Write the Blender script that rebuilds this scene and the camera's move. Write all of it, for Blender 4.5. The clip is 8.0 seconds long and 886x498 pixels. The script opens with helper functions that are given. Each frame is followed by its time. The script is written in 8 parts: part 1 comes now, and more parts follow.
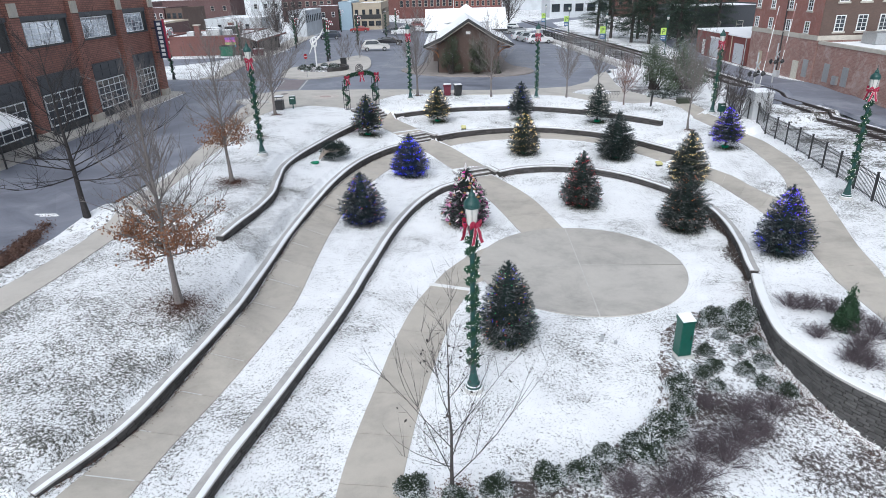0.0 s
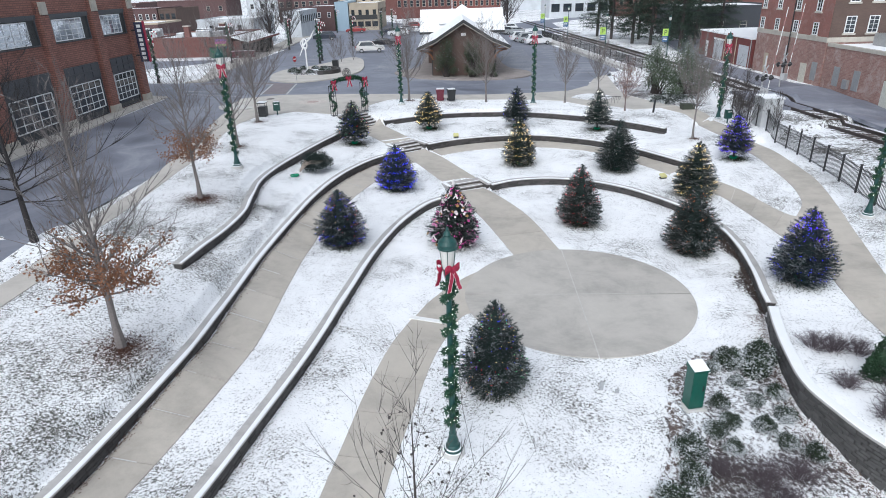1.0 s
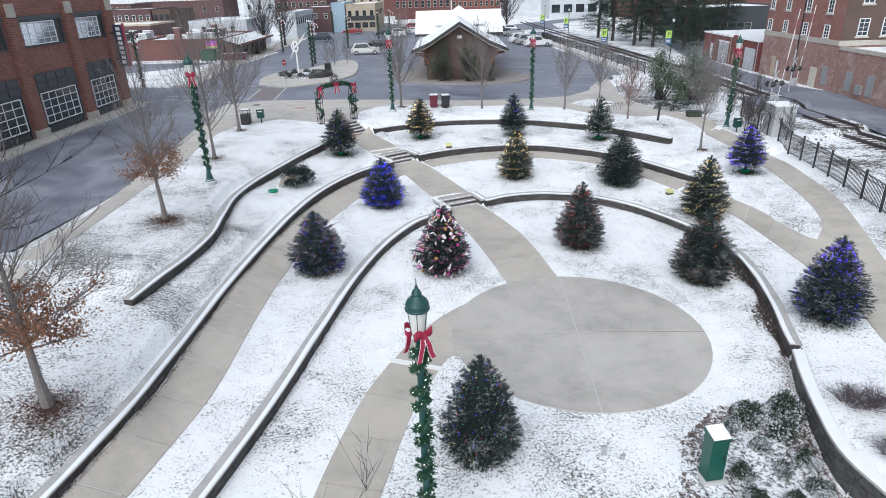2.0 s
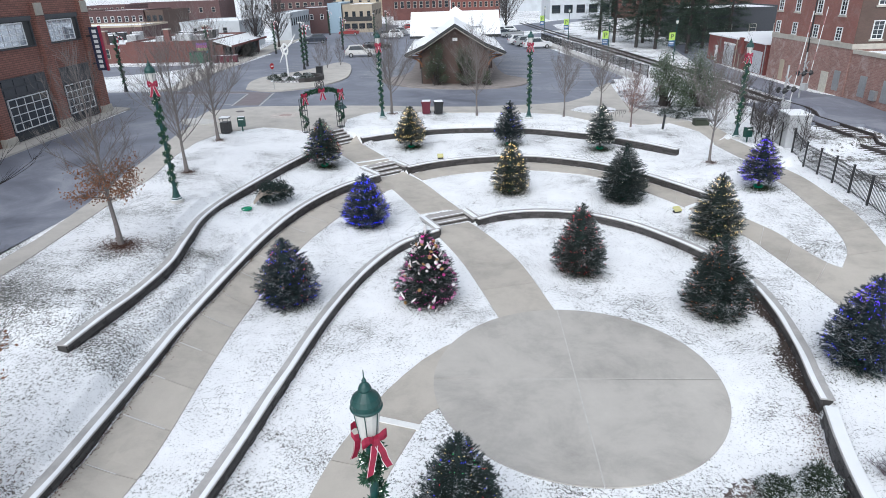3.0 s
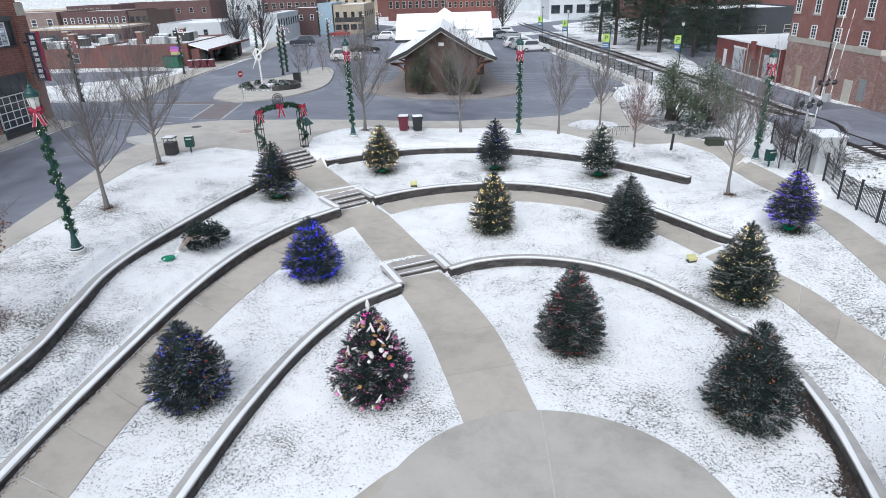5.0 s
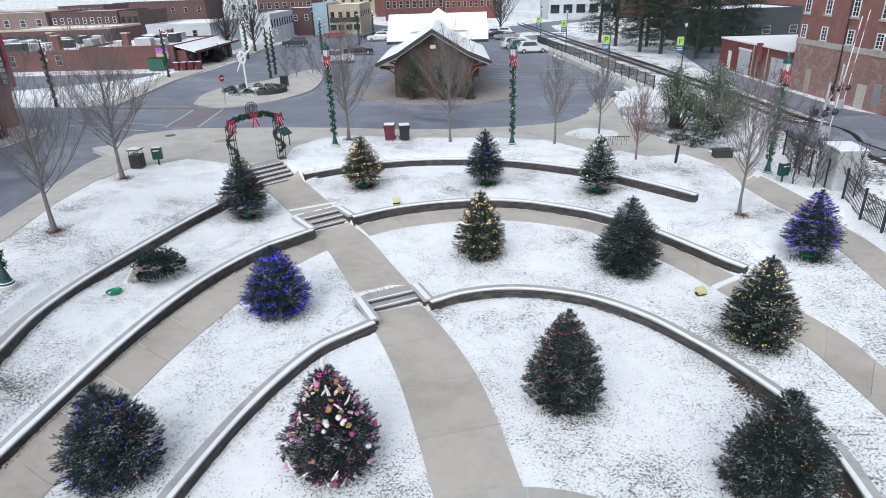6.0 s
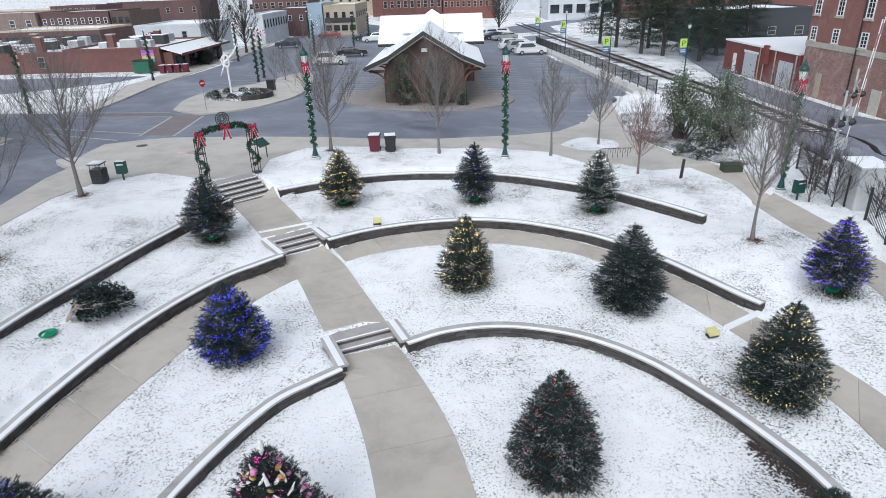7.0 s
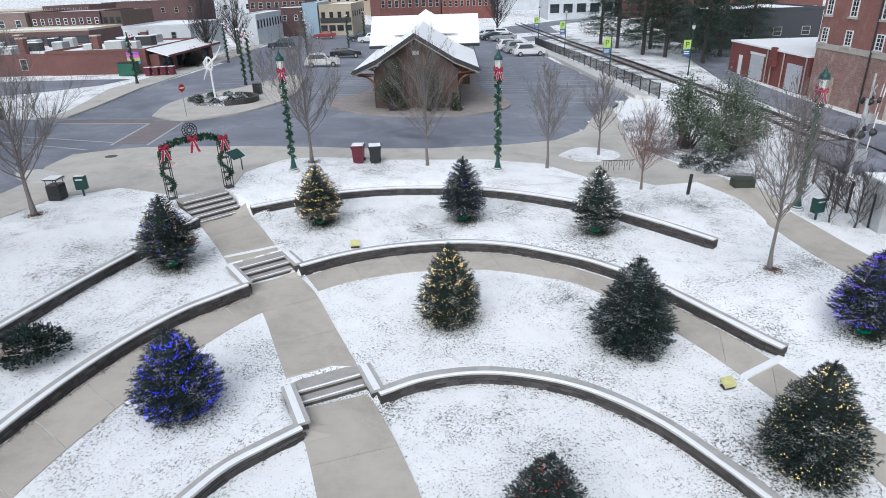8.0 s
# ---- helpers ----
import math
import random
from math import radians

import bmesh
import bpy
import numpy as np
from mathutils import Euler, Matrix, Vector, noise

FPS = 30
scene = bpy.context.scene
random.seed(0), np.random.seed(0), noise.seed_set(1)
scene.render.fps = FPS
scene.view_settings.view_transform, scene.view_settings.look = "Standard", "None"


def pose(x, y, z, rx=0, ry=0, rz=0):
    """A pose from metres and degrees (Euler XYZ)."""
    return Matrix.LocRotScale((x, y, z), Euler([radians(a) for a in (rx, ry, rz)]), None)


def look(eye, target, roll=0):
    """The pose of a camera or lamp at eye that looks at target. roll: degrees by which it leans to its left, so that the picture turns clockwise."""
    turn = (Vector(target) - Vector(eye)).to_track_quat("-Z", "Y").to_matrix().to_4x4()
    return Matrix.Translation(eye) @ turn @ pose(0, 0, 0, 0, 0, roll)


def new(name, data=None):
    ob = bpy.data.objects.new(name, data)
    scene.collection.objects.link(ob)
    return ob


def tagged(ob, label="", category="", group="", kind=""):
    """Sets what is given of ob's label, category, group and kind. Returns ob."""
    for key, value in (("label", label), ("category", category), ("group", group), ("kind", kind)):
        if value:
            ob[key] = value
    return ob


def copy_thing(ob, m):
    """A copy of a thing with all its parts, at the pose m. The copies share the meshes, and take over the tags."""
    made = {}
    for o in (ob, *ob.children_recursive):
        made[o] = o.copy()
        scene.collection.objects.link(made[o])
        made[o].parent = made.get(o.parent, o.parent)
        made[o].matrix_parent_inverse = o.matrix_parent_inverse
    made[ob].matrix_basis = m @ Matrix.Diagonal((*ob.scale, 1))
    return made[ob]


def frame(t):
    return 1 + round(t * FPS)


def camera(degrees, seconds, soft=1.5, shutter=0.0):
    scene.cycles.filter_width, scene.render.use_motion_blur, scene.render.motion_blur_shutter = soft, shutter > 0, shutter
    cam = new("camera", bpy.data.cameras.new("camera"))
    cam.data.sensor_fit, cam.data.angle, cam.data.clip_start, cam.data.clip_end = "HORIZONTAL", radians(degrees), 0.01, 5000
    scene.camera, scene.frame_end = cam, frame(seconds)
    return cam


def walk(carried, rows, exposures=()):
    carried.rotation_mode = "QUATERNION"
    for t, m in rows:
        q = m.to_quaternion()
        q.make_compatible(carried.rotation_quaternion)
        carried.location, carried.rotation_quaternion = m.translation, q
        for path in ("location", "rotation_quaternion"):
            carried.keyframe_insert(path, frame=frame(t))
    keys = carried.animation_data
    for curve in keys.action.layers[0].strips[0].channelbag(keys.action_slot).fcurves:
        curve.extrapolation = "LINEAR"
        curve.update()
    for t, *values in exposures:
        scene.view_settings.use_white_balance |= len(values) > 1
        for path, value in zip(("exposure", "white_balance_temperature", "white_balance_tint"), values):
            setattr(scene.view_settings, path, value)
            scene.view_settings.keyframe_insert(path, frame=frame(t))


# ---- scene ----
cam = camera(72.0, 8.0, soft=0.9)
# seconds, eye x y z, yaw, pitch, roll
PATH = [
    (0.0, -5.308, -23.673, 11.206, 1.25, -23.48, -1.76),
    (0.5, -4.989, -22.349, 11.207, 1.27, -23.50, -1.79),
    (1.0, -4.671, -21.013, 11.211, 1.30, -23.51, -1.81),
    (1.5, -4.387, -19.665, 11.221, 1.33, -23.50, -1.81),
    (3.0, -3.548, -15.546, 11.213, 1.43, -23.46, -1.80),
    (3.5, -3.193, -14.115, 11.192, 1.46, -23.46, -1.80),
    (4.0, -2.834, -12.668, 11.209, 1.49, -23.48, -1.82),
    (4.5, -2.484, -11.210, 11.220, 1.53, -23.50, -1.84),
    (6.0, -1.407, -6.849, 11.211, 1.60, -23.58, -1.88),
    (6.5, -1.065, -5.445, 11.231, 1.64, -23.60, -1.89),
    (7.0, -0.713, -4.056, 11.241, 1.67, -23.63, -1.90),
    (7.5, -0.376, -2.675, 11.242, 1.71, -23.65, -1.91),
    (8.0, -0.077, -1.332, 11.224, 1.75, -23.69, -1.94),
]
walk(cam, [(t, pose(x, y, z, 90 + pitch, 0, yaw) @ pose(0, 0, 0, 0, 0, roll)) for t, x, y, z, yaw, pitch, roll in PATH],
     exposures=[(0.0, 0.31, 5980, 8), (4.8, 0.31, 5980, 8), (6.0, 0.27, 5980, 8), (8.0, 0.21, 5980, 8)])

# ---------------------------------------------------------------- light: an overcast winter sky
world = bpy.data.worlds.new("overcast_sky")
scene.world = world
world.use_nodes = True
wn, wl = world.node_tree.nodes, world.node_tree.links
sky = wn.new("ShaderNodeTexSky")
sky.sky_type = "NISHITA"
sky.sun_disc = False
sky.sun_elevation = radians(38)
sky.sun_rotation = radians(200)
sky.air_density, sky.dust_density, sky.ozone_density = 1.0, 3.0, 1.0
pale = wn.new("ShaderNodeHueSaturation")
pale.inputs["Saturation"].default_value = 0.30
wl.new(sky.outputs[0], pale.inputs["Color"])
back = wn["Background"]
wl.new(pale.outputs[0], back.inputs["Color"])
back.inputs["Strength"].default_value = 0.14
sun_data = bpy.data.lights.new("sun", "SUN")
sun_data.energy, sun_data.angle, sun_data.color = 0.9, radians(60), (1.0, 0.97, 0.94)
sun = new("sun", sun_data)
sun.matrix_world = look((0, 0, 60), (6, 22, 18))
# ---------------------------------------------------------------- materials
def material(name):
    m = bpy.data.materials.new(name)
    m.use_nodes = True
    return m, m.node_tree.nodes, m.node_tree.links, m.node_tree.nodes["Principled BSDF"]


def value(nodes, links, kind, a, b=None):
    n = nodes.new("ShaderNodeMath")
    n.operation = kind
    for i, v in enumerate((a, b)):
        if v is None:
            continue
        if isinstance(v, (int, float)):
            n.inputs[i].default_value = v
        else:
            links.new(v, n.inputs[i])
    return n.outputs[0]


def grain(nodes, links, scale, detail=6, rough=0.6, vec=None, distort=0.0):
    n = nodes.new("ShaderNodeTexNoise")
    n.inputs["Scale"].default_value = scale
    n.inputs["Detail"].default_value = detail
    n.inputs["Roughness"].default_value = rough
    n.inputs["Distortion"].default_value = distort
    if vec is not None:
        links.new(vec, n.inputs["Vector"])
    return n.outputs[0]


def ramp(nodes, links, fac, stops):
    r = nodes.new("ShaderNodeValToRGB")
    links.new(fac, r.inputs[0])
    els = r.color_ramp.elements
    while len(els) < len(stops):
        els.new(0.5)
    for e, (p, c) in zip(els, stops):
        e.position, e.color = p, (*c, 1) if len(c) == 3 else c
    return r.outputs[0]


def mixed(nodes, links, fac, a, b, kind="MIX"):
    n = nodes.new("ShaderNodeMix")
    n.data_type, n.blend_type = "RGBA", kind
    for s, v in ((n.inputs[0], fac), (n.inputs[6], a), (n.inputs[7], b)):
        if isinstance(v, (int, float)):
            s.default_value = v
        elif isinstance(v, tuple):
            s.default_value = (*v, 1)
        else:
            links.new(v, s)
    return n.outputs[2]


def bumped(nodes, links, bsdf, height, strength=0.4, distance=0.01):
    b = nodes.new("ShaderNodeBump")
    b.inputs["Strength"].default_value = strength
    b.inputs["Distance"].default_value = distance
    links.new(height, b.inputs["Height"])
    links.new(b.outputs[0], bsdf.inputs["Normal"])


def place_of(nodes, kind="Position"):
    if kind == "Position":
        return nodes.new("ShaderNodeNewGeometry").outputs["Position"]
    return nodes.new("ShaderNodeTexCoord").outputs[kind]


def plain(name, colour, rough=0.6, metal=0.0, vary=0.18, scale=6.0, bump=0.0, fine=60.0, random=0.0):
    """A surface with stains at a large and grain at a small scale."""
    m, n, l, b = material(name)
    vec = place_of(n)
    a = grain(n, l, scale, 5, 0.6, vec)
    c = grain(n, l, fine, 3, 0.6, vec)
    dark = tuple(max(0.0, v * (1 - vary)) for v in colour)
    light = tuple(min(1.0, v * (1 + vary)) for v in colour)
    base = ramp(n, l, a, [(0.3, dark), (0.7, light)])
    base = mixed(n, l, 0.25, base, ramp(n, l, c, [(0.35, dark), (0.65, light)]))
    if random:
        info = n.new("ShaderNodeObjectInfo").outputs["Random"]
        isl = n.new("ShaderNodeNewGeometry").outputs["Random Per Island"]
        mixv = value(n, l, "FRACT", value(n, l, "ADD", info, isl))
        base = mixed(n, l, random, base, ramp(n, l, mixv, [(0.0, tuple(v * 0.55 for v in colour)), (1.0, tuple(min(1, v * 1.5) for v in colour))]))
    l.new(base, b.inputs["Base Color"])
    b.inputs["Roughness"].default_value = rough
    b.inputs["Metallic"].default_value = metal
    if bump:
        bumped(n, l, b, c, bump, 0.01)
    return m


def snow_over(name, under, cover, fine=9.0, broad=0.35, sharp=0.06, spread=0.13, snow=(0.86, 0.875, 0.895), under2=None, thin=None, mid=0.0):
    """Thin snow over another ground: cover is the height of the grain above which it is white, thinner in broad patches."""
    m, n, l, b = material(name)
    vec = place_of(n)
    f1 = grain(n, l, fine, 8, 0.72, vec, 0.4)
    f2 = grain(n, l, broad, 3, 0.55, vec)
    f3 = grain(n, l, fine * 3.1, 4, 0.7, vec)
    s = value(n, l, "ADD", value(n, l, "MULTIPLY", f1, 0.62), value(n, l, "MULTIPLY", f3, 0.38))
    patch = value(n, l, "MULTIPLY", value(n, l, "SUBTRACT", f2, 0.5), spread * 2)
    s = value(n, l, "ADD", s, patch)
    if mid:
        clump = grain(n, l, 1.7, 4, 0.65, vec, 0.5)
        s = value(n, l, "ADD", s, value(n, l, "MULTIPLY", value(n, l, "SUBTRACT", clump, 0.5), mid))
    if thin:
        # the layer thins out towards the street side
        sep = n.new("ShaderNodeSeparateXYZ")
        l.new(vec, sep.inputs[0])
        rng = n.new("ShaderNodeMapRange")
        rng.inputs["From Min"].default_value, rng.inputs["From Max"].default_value = thin[0], thin[1]
        rng.inputs["To Min"].default_value, rng.inputs["To Max"].default_value = -thin[2], 0.0
        l.new(sep.outputs[0], rng.inputs["Value"])
        rng2 = n.new("ShaderNodeMapRange")
        rng2.inputs["From Min"].default_value, rng2.inputs["From Max"].default_value = 1.0, 14.0
        rng2.inputs["To Min"].default_value, rng2.inputs["To Max"].default_value = 1.0, 0.1
        l.new(sep.outputs[1], rng2.inputs["Value"])
        s = value(n, l, "ADD", s, value(n, l, "MULTIPLY", rng.outputs[0], rng2.outputs[0]))
    edge = cover
    mask = ramp(n, l, s, [(edge - sharp, (0, 0, 0)), (edge + sharp, (1, 1, 1))])
    g = ramp(n, l, grain(n, l, 14, 4, 0.6, vec), [(0.3, under), (0.7, under2 or tuple(v * 1.9 for v in under))])
    w = ramp(n, l, grain(n, l, 1.3, 5, 0.6, vec), [(0.3, tuple(v * 0.95 for v in snow)), (0.7, tuple(min(1, v * 1.03) for v in snow))])
    l.new(mixed(n, l, mask, g, w), b.inputs["Base Color"])
    b.inputs["Roughness"].default_value = 0.75
    bumped(n, l, b, value(n, l, "ADD", f1, value(n, l, "MULTIPLY", mask, 0.4)), 0.5, 0.03)
    return m


SNOWLINE = plain("thin_snow", (0.60, 0.60, 0.59), 0.75, vary=0.12, scale=5)
SNOW = plain("snow", (0.86, 0.875, 0.895), 0.7, vary=0.03, scale=2, bump=0.2)
LAWN = snow_over("snowy_grass", (0.035, 0.035, 0.028), 0.440, fine=15.0, sharp=0.016, under2=(0.13, 0.125, 0.11), thin=(-14.2, -11.0, 0.037), mid=0.12, snow=(0.90, 0.91, 0.925))
BED = snow_over("snowy_mulch", (0.032, 0.026, 0.026), 0.500, fine=9.0, spread=0.22, sharp=0.03, under2=(0.105, 0.085, 0.08))
BANK = snow_over("thin_snow_on_dirt", (0.04, 0.037, 0.036), 0.470, fine=4.0, spread=0.22, sharp=0.03, under2=(0.16, 0.15, 0.13))


def concrete(name, colour, stain=0.25, scale=0.8, random=0.0):
    m, n, l, b = material(name)
    vec = place_of(n)
    a = grain(n, l, scale, 9, 0.70, vec, 0.25)
    c = grain(n, l, 45, 3, 0.6, vec)
    base = ramp(n, l, a, [(0.28, tuple(v * (1 - stain) for v in colour)), (0.52, colour), (0.75, tuple(v * (1 + stain * 0.5) for v in colour))])
    base = mixed(n, l, 0.2, base, ramp(n, l, c, [(0.3, tuple(v * 0.7 for v in colour)), (0.7, tuple(v * 1.2 for v in colour))]))
    if random:
        info = n.new("ShaderNodeObjectInfo").outputs["Random"]
        base = mixed(n, l, random, base, ramp(n, l, info, [(0.0, tuple(v * 0.75 for v in colour)), (1.0, tuple(v * 1.2 for v in colour))]))
    l.new(base, b.inputs["Base Color"])
    b.inputs["Roughness"].default_value = 0.8
    bumped(n, l, b, c, 0.15, 0.005)
    return m


PATHMAT = concrete("path_concrete", (0.485, 0.447, 0.395), 0.42, 0.55, 0.2)
PLAZAMAT = concrete("plaza_concrete", (0.47, 0.445, 0.41), 0.55, 0.42, 0.25)
WALKMAT = concrete("sidewalk_concrete", (0.52, 0.49, 0.45), 0.3, 0.5)
KERBMAT = concrete("kerb_concrete", (0.55, 0.54, 0.52), 0.2, 1.5)
CAPMAT = concrete("cap_concrete", (0.46, 0.445, 0.435), 0.35, 1.6)
# risers: dark stone, darkened further in colour for the shade on them
SHADEDRISERMAT = concrete("shaded_dark_riser", (0.10, 0.09, 0.083), 0.3, 1.6)
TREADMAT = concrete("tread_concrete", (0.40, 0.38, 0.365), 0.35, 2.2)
JOINT = plain("joint_pale", (0.5, 0.49, 0.46), 0.85)
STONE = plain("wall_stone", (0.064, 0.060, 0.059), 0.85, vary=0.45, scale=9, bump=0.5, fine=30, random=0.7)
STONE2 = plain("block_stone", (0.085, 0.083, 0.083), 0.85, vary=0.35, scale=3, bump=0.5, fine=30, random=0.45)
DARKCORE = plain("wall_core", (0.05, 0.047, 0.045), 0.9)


def asphalt():
    m, n, l, b = material("wet_asphalt")
    vec = place_of(n)
    a = grain(n, l, 0.22, 9, 0.72, vec, 0.9)
    c = grain(n, l, 60, 2, 0.6, vec)
    base = ramp(n, l, a, [(0.34, (0.115, 0.126, 0.165)), (0.50, (0.208, 0.223, 0.278)), (0.64, (0.32, 0.334, 0.385))])
    base = mixed(n, l, 0.2, base, ramp(n, l, c, [(0.3, (0.05, 0.05, 0.05)), (0.7, (0.2, 0.2, 0.2))]))
    l.new(base, b.inputs["Base Color"])
    l.new(ramp(n, l, a, [(0.3, (0.45,) * 3), (0.7, (0.8,) * 3)]), b.inputs["Roughness"])
    bumped(n, l, b, c, 0.2, 0.004)
    return m


ASPHALT = asphalt()
LINE = plain("road_paint", (0.46, 0.46, 0.465), 0.7, vary=0.25, scale=3)
BARK = plain("bark", (0.062, 0.054, 0.053), 0.9, vary=0.3, scale=20, bump=0.3)
PINKBARK = plain("pinkish_bark", (0.165, 0.122, 0.117), 0.9, vary=0.25, scale=20)
DARKBARK = plain("dark_bark", (0.030, 0.027, 0.028), 0.9, vary=0.3, scale=20, bump=0.3)
BARKPALE = plain("pale_bark", (0.17, 0.152, 0.146), 0.9, vary=0.25, scale=20, bump=0.3)
DRYLEAF = plain("dry_leaf", (0.21, 0.10, 0.055), 0.8, vary=0.45, scale=3, random=0.5)
GREENMETAL = plain("green_paint", (0.012, 0.06, 0.055), 0.35, vary=0.2, scale=8)
BLACKMETAL = plain("black_paint", (0.02, 0.021, 0.024), 0.4, vary=0.2)
GREYMETAL = plain("grey_metal", (0.42, 0.43, 0.44), 0.4, metal=0.6, vary=0.15)
REDRIBBON = plain("red_ribbon", (0.33, 0.018, 0.055), 0.45, vary=0.25, scale=20)
WHITEPAINT = plain("white_paint", (0.78, 0.78, 0.77), 0.5, vary=0.06)
GARLAND = plain("garland_green", (0.02, 0.07, 0.035), 0.7, vary=0.4, scale=15)


def foliage(name, dark, light, frost=0.5):
    """Needles or leaves, paler where snow lies on what faces up."""
    m, n, l, b = material(name)
    geo = n.new("ShaderNodeNewGeometry")
    vec = geo.outputs["Position"]
    base = ramp(n, l, grain(n, l, 3.5, 4, 0.6, vec), [(0.3, dark), (0.7, light)])
    base = mixed(n, l, 0.25, base, ramp(n, l, geo.outputs["Random Per Island"], [(0.0, tuple(v * 0.5 for v in dark)), (1.0, tuple(v * 1.4 for v in light))]))
    sep = n.new("ShaderNodeSeparateXYZ")
    l.new(geo.outputs["Normal"], sep.inputs[0])
    up = value(n, l, "ABSOLUTE", sep.outputs[2])
    drift = value(n, l, "MULTIPLY", value(n, l, "SUBTRACT", grain(n, l, 2.2, 3, 0.6, vec), 0.5), 2.6)
    fleck = value(n, l, "MULTIPLY", value(n, l, "SUBTRACT", grain(n, l, 22, 3, 0.7, vec), 0.5), 2.4)
    isl = value(n, l, "MULTIPLY", value(n, l, "SUBTRACT", geo.outputs["Random Per Island"], 0.5), 0.7)
    flake = value(n, l, "ADD", value(n, l, "ADD", up, drift), value(n, l, "ADD", fleck, isl))
    mask = ramp(n, l, value(n, l, "MULTIPLY", flake, 0.5), [(0.62 - frost * 0.25, (0, 0, 0)), (0.74 - frost * 0.25, (1, 1, 1))])
    l.new(mixed(n, l, mask, base, (0.74, 0.77, 0.80)), b.inputs["Base Color"])
    b.inputs["Roughness"].default_value = 0.7
    return m


NEEDLE = foliage("fir_needles", (0.0025, 0.0075, 0.007), (0.019, 0.042, 0.037), -0.08)
NEEDLEBLUE = foliage("blue_fir_needles", (0.003, 0.008, 0.009), (0.023, 0.046, 0.049), -0.08)
SHRUB = foliage("evergreen_shrub", (0.008, 0.018, 0.009), (0.035, 0.058, 0.032), 0.95)
HOLLY = foliage("holly_leaves", (0.04, 0.07, 0.042), (0.13, 0.165, 0.105), 0.42)
PINE = foliage("pine_needles", (0.014, 0.030, 0.020), (0.045, 0.075, 0.052), -0.6)
TWIG = plain("twigs", (0.11, 0.085, 0.08), 0.9, vary=0.3, scale=8)


def glow(name, colour, strength):
    m, n, l, b = material(name)
    b.inputs["Base Color"].default_value = (*colour, 1)
    b.inputs["Emission Color"].default_value = (*colour, 1)
    b.inputs["Emission Strength"].default_value = strength
    return m


L_WARM = glow("warm_bulb", (1.0, 0.70, 0.24), 4.0)
L_WHITE = glow("white_bulb", (1.0, 0.95, 0.85), 2.5)
L_BLUE = glow("blue_bulb", (0.03, 0.035, 1.0), 3.2)
L_PURPLE = glow("purple_bulb", (0.10, 0.03, 1.0), 3.0)
L_RED = glow("red_bulb", (1.0, 0.03, 0.06), 2.0)
L_GREEN = glow("green_bulb", (0.1, 0.9, 0.25), 1.5)


def brickwork(name, c1, c2, mortar, width=0.21, height=0.075, vary=0.3, worn=0.0, joint=0.006):
    m, n, l, b = material(name)
    obj = place_of(n, "Object")
    geo = n.new("ShaderNodeNewGeometry")
    sep = n.new("ShaderNodeSeparateXYZ")
    l.new(obj, sep.inputs[0])
    nor = n.new("ShaderNodeSeparateXYZ")
    l.new(geo.outputs["Normal"], nor.inputs[0])
    along = value(n, l, "ADD", sep.outputs[0], sep.outputs[1])
    comb = n.new("ShaderNodeCombineXYZ")
    l.new(along, comb.inputs[0])
    l.new(sep.outputs[2], comb.inputs[1])
    t = n.new("ShaderNodeTexBrick")
    l.new(comb.outputs[0], t.inputs["Vector"])
    t.inputs["Scale"].default_value = 1.0
    t.inputs["Brick Width"].default_value, t.inputs["Row Height"].default_value = width, height
    t.inputs["Mortar Size"].default_value = joint
    t.inputs["Color1"].default_value, t.inputs["Color2"].default_value = (*c1, 1), (*c2, 1)
    t.inputs["Mortar"].default_value = (*mortar, 1)
    vec = geo.outputs["Position"]
    big = grain(n, l, 0.45, 6, 0.65, vec, 0.6)
    base = mixed(n, l, vary, t.outputs["Color"], ramp(n, l, big, [(0.3, tuple(v * 0.5 for v in c1)), (0.7, tuple(min(1, v * 1.6) for v in c2))]))
    if worn:
        w = ramp(n, l, grain(n, l, 0.8, 8, 0.75, vec, 1.0), [(0.5, (0, 0, 0)), (0.62, (1, 1, 1))])
        base = mixed(n, l, value(n, l, "MULTIPLY", w, worn), base, (0.5, 0.43, 0.40))
    l.new(base, b.inputs["Base Color"])
    b.inputs["Roughness"].default_value = 0.85
    bumped(n, l, b, t.outputs["Fac"], -0.3, 0.01)
    return m


BRICK_FS = brickwork("station_brick", (0.36, 0.168, 0.13), (0.235, 0.112, 0.09), (0.085, 0.058, 0.054), width=0.42, height=0.14, joint=0.02)
BRICK_M = brickwork("maroon_brick", (0.115, 0.06, 0.06), (0.09, 0.05, 0.05), (0.12, 0.1, 0.1))
BRICK_R = brickwork("red_brick", (0.285, 0.122, 0.10), (0.23, 0.10, 0.085), (0.25, 0.17, 0.155), worn=0.12)
BRICK_OLD = brickwork("faded_brick", (0.34, 0.205, 0.178), (0.25, 0.14, 0.12), (0.40, 0.34, 0.31), width=0.36, height=0.12, worn=0.5)
BRICK_D = brickwork("depot_brick", (0.125, 0.082, 0.068), (0.098, 0.066, 0.056), (0.11, 0.09, 0.08))
BRICK_T = brickwork("town_brick", (0.175, 0.075, 0.066), (0.135, 0.058, 0.052), (0.16, 0.11, 0.1))
REDWALL = plain("red_painted_block", (0.185, 0.055, 0.05), 0.75, vary=0.2, scale=0.7)
TAN = plain("tan_wall", (0.42, 0.36, 0.28), 0.8, vary=0.15, scale=0.5)
PALEWALL = plain("pale_wall", (0.54, 0.57, 0.60), 0.75, vary=0.12, scale=0.5)
BLUEWALL = plain("blue_metal_wall", (0.30, 0.40, 0.48), 0.5, vary=0.1)
STONEBAND = plain("limestone", (0.46, 0.43, 0.38), 0.8, vary=0.15, scale=2)
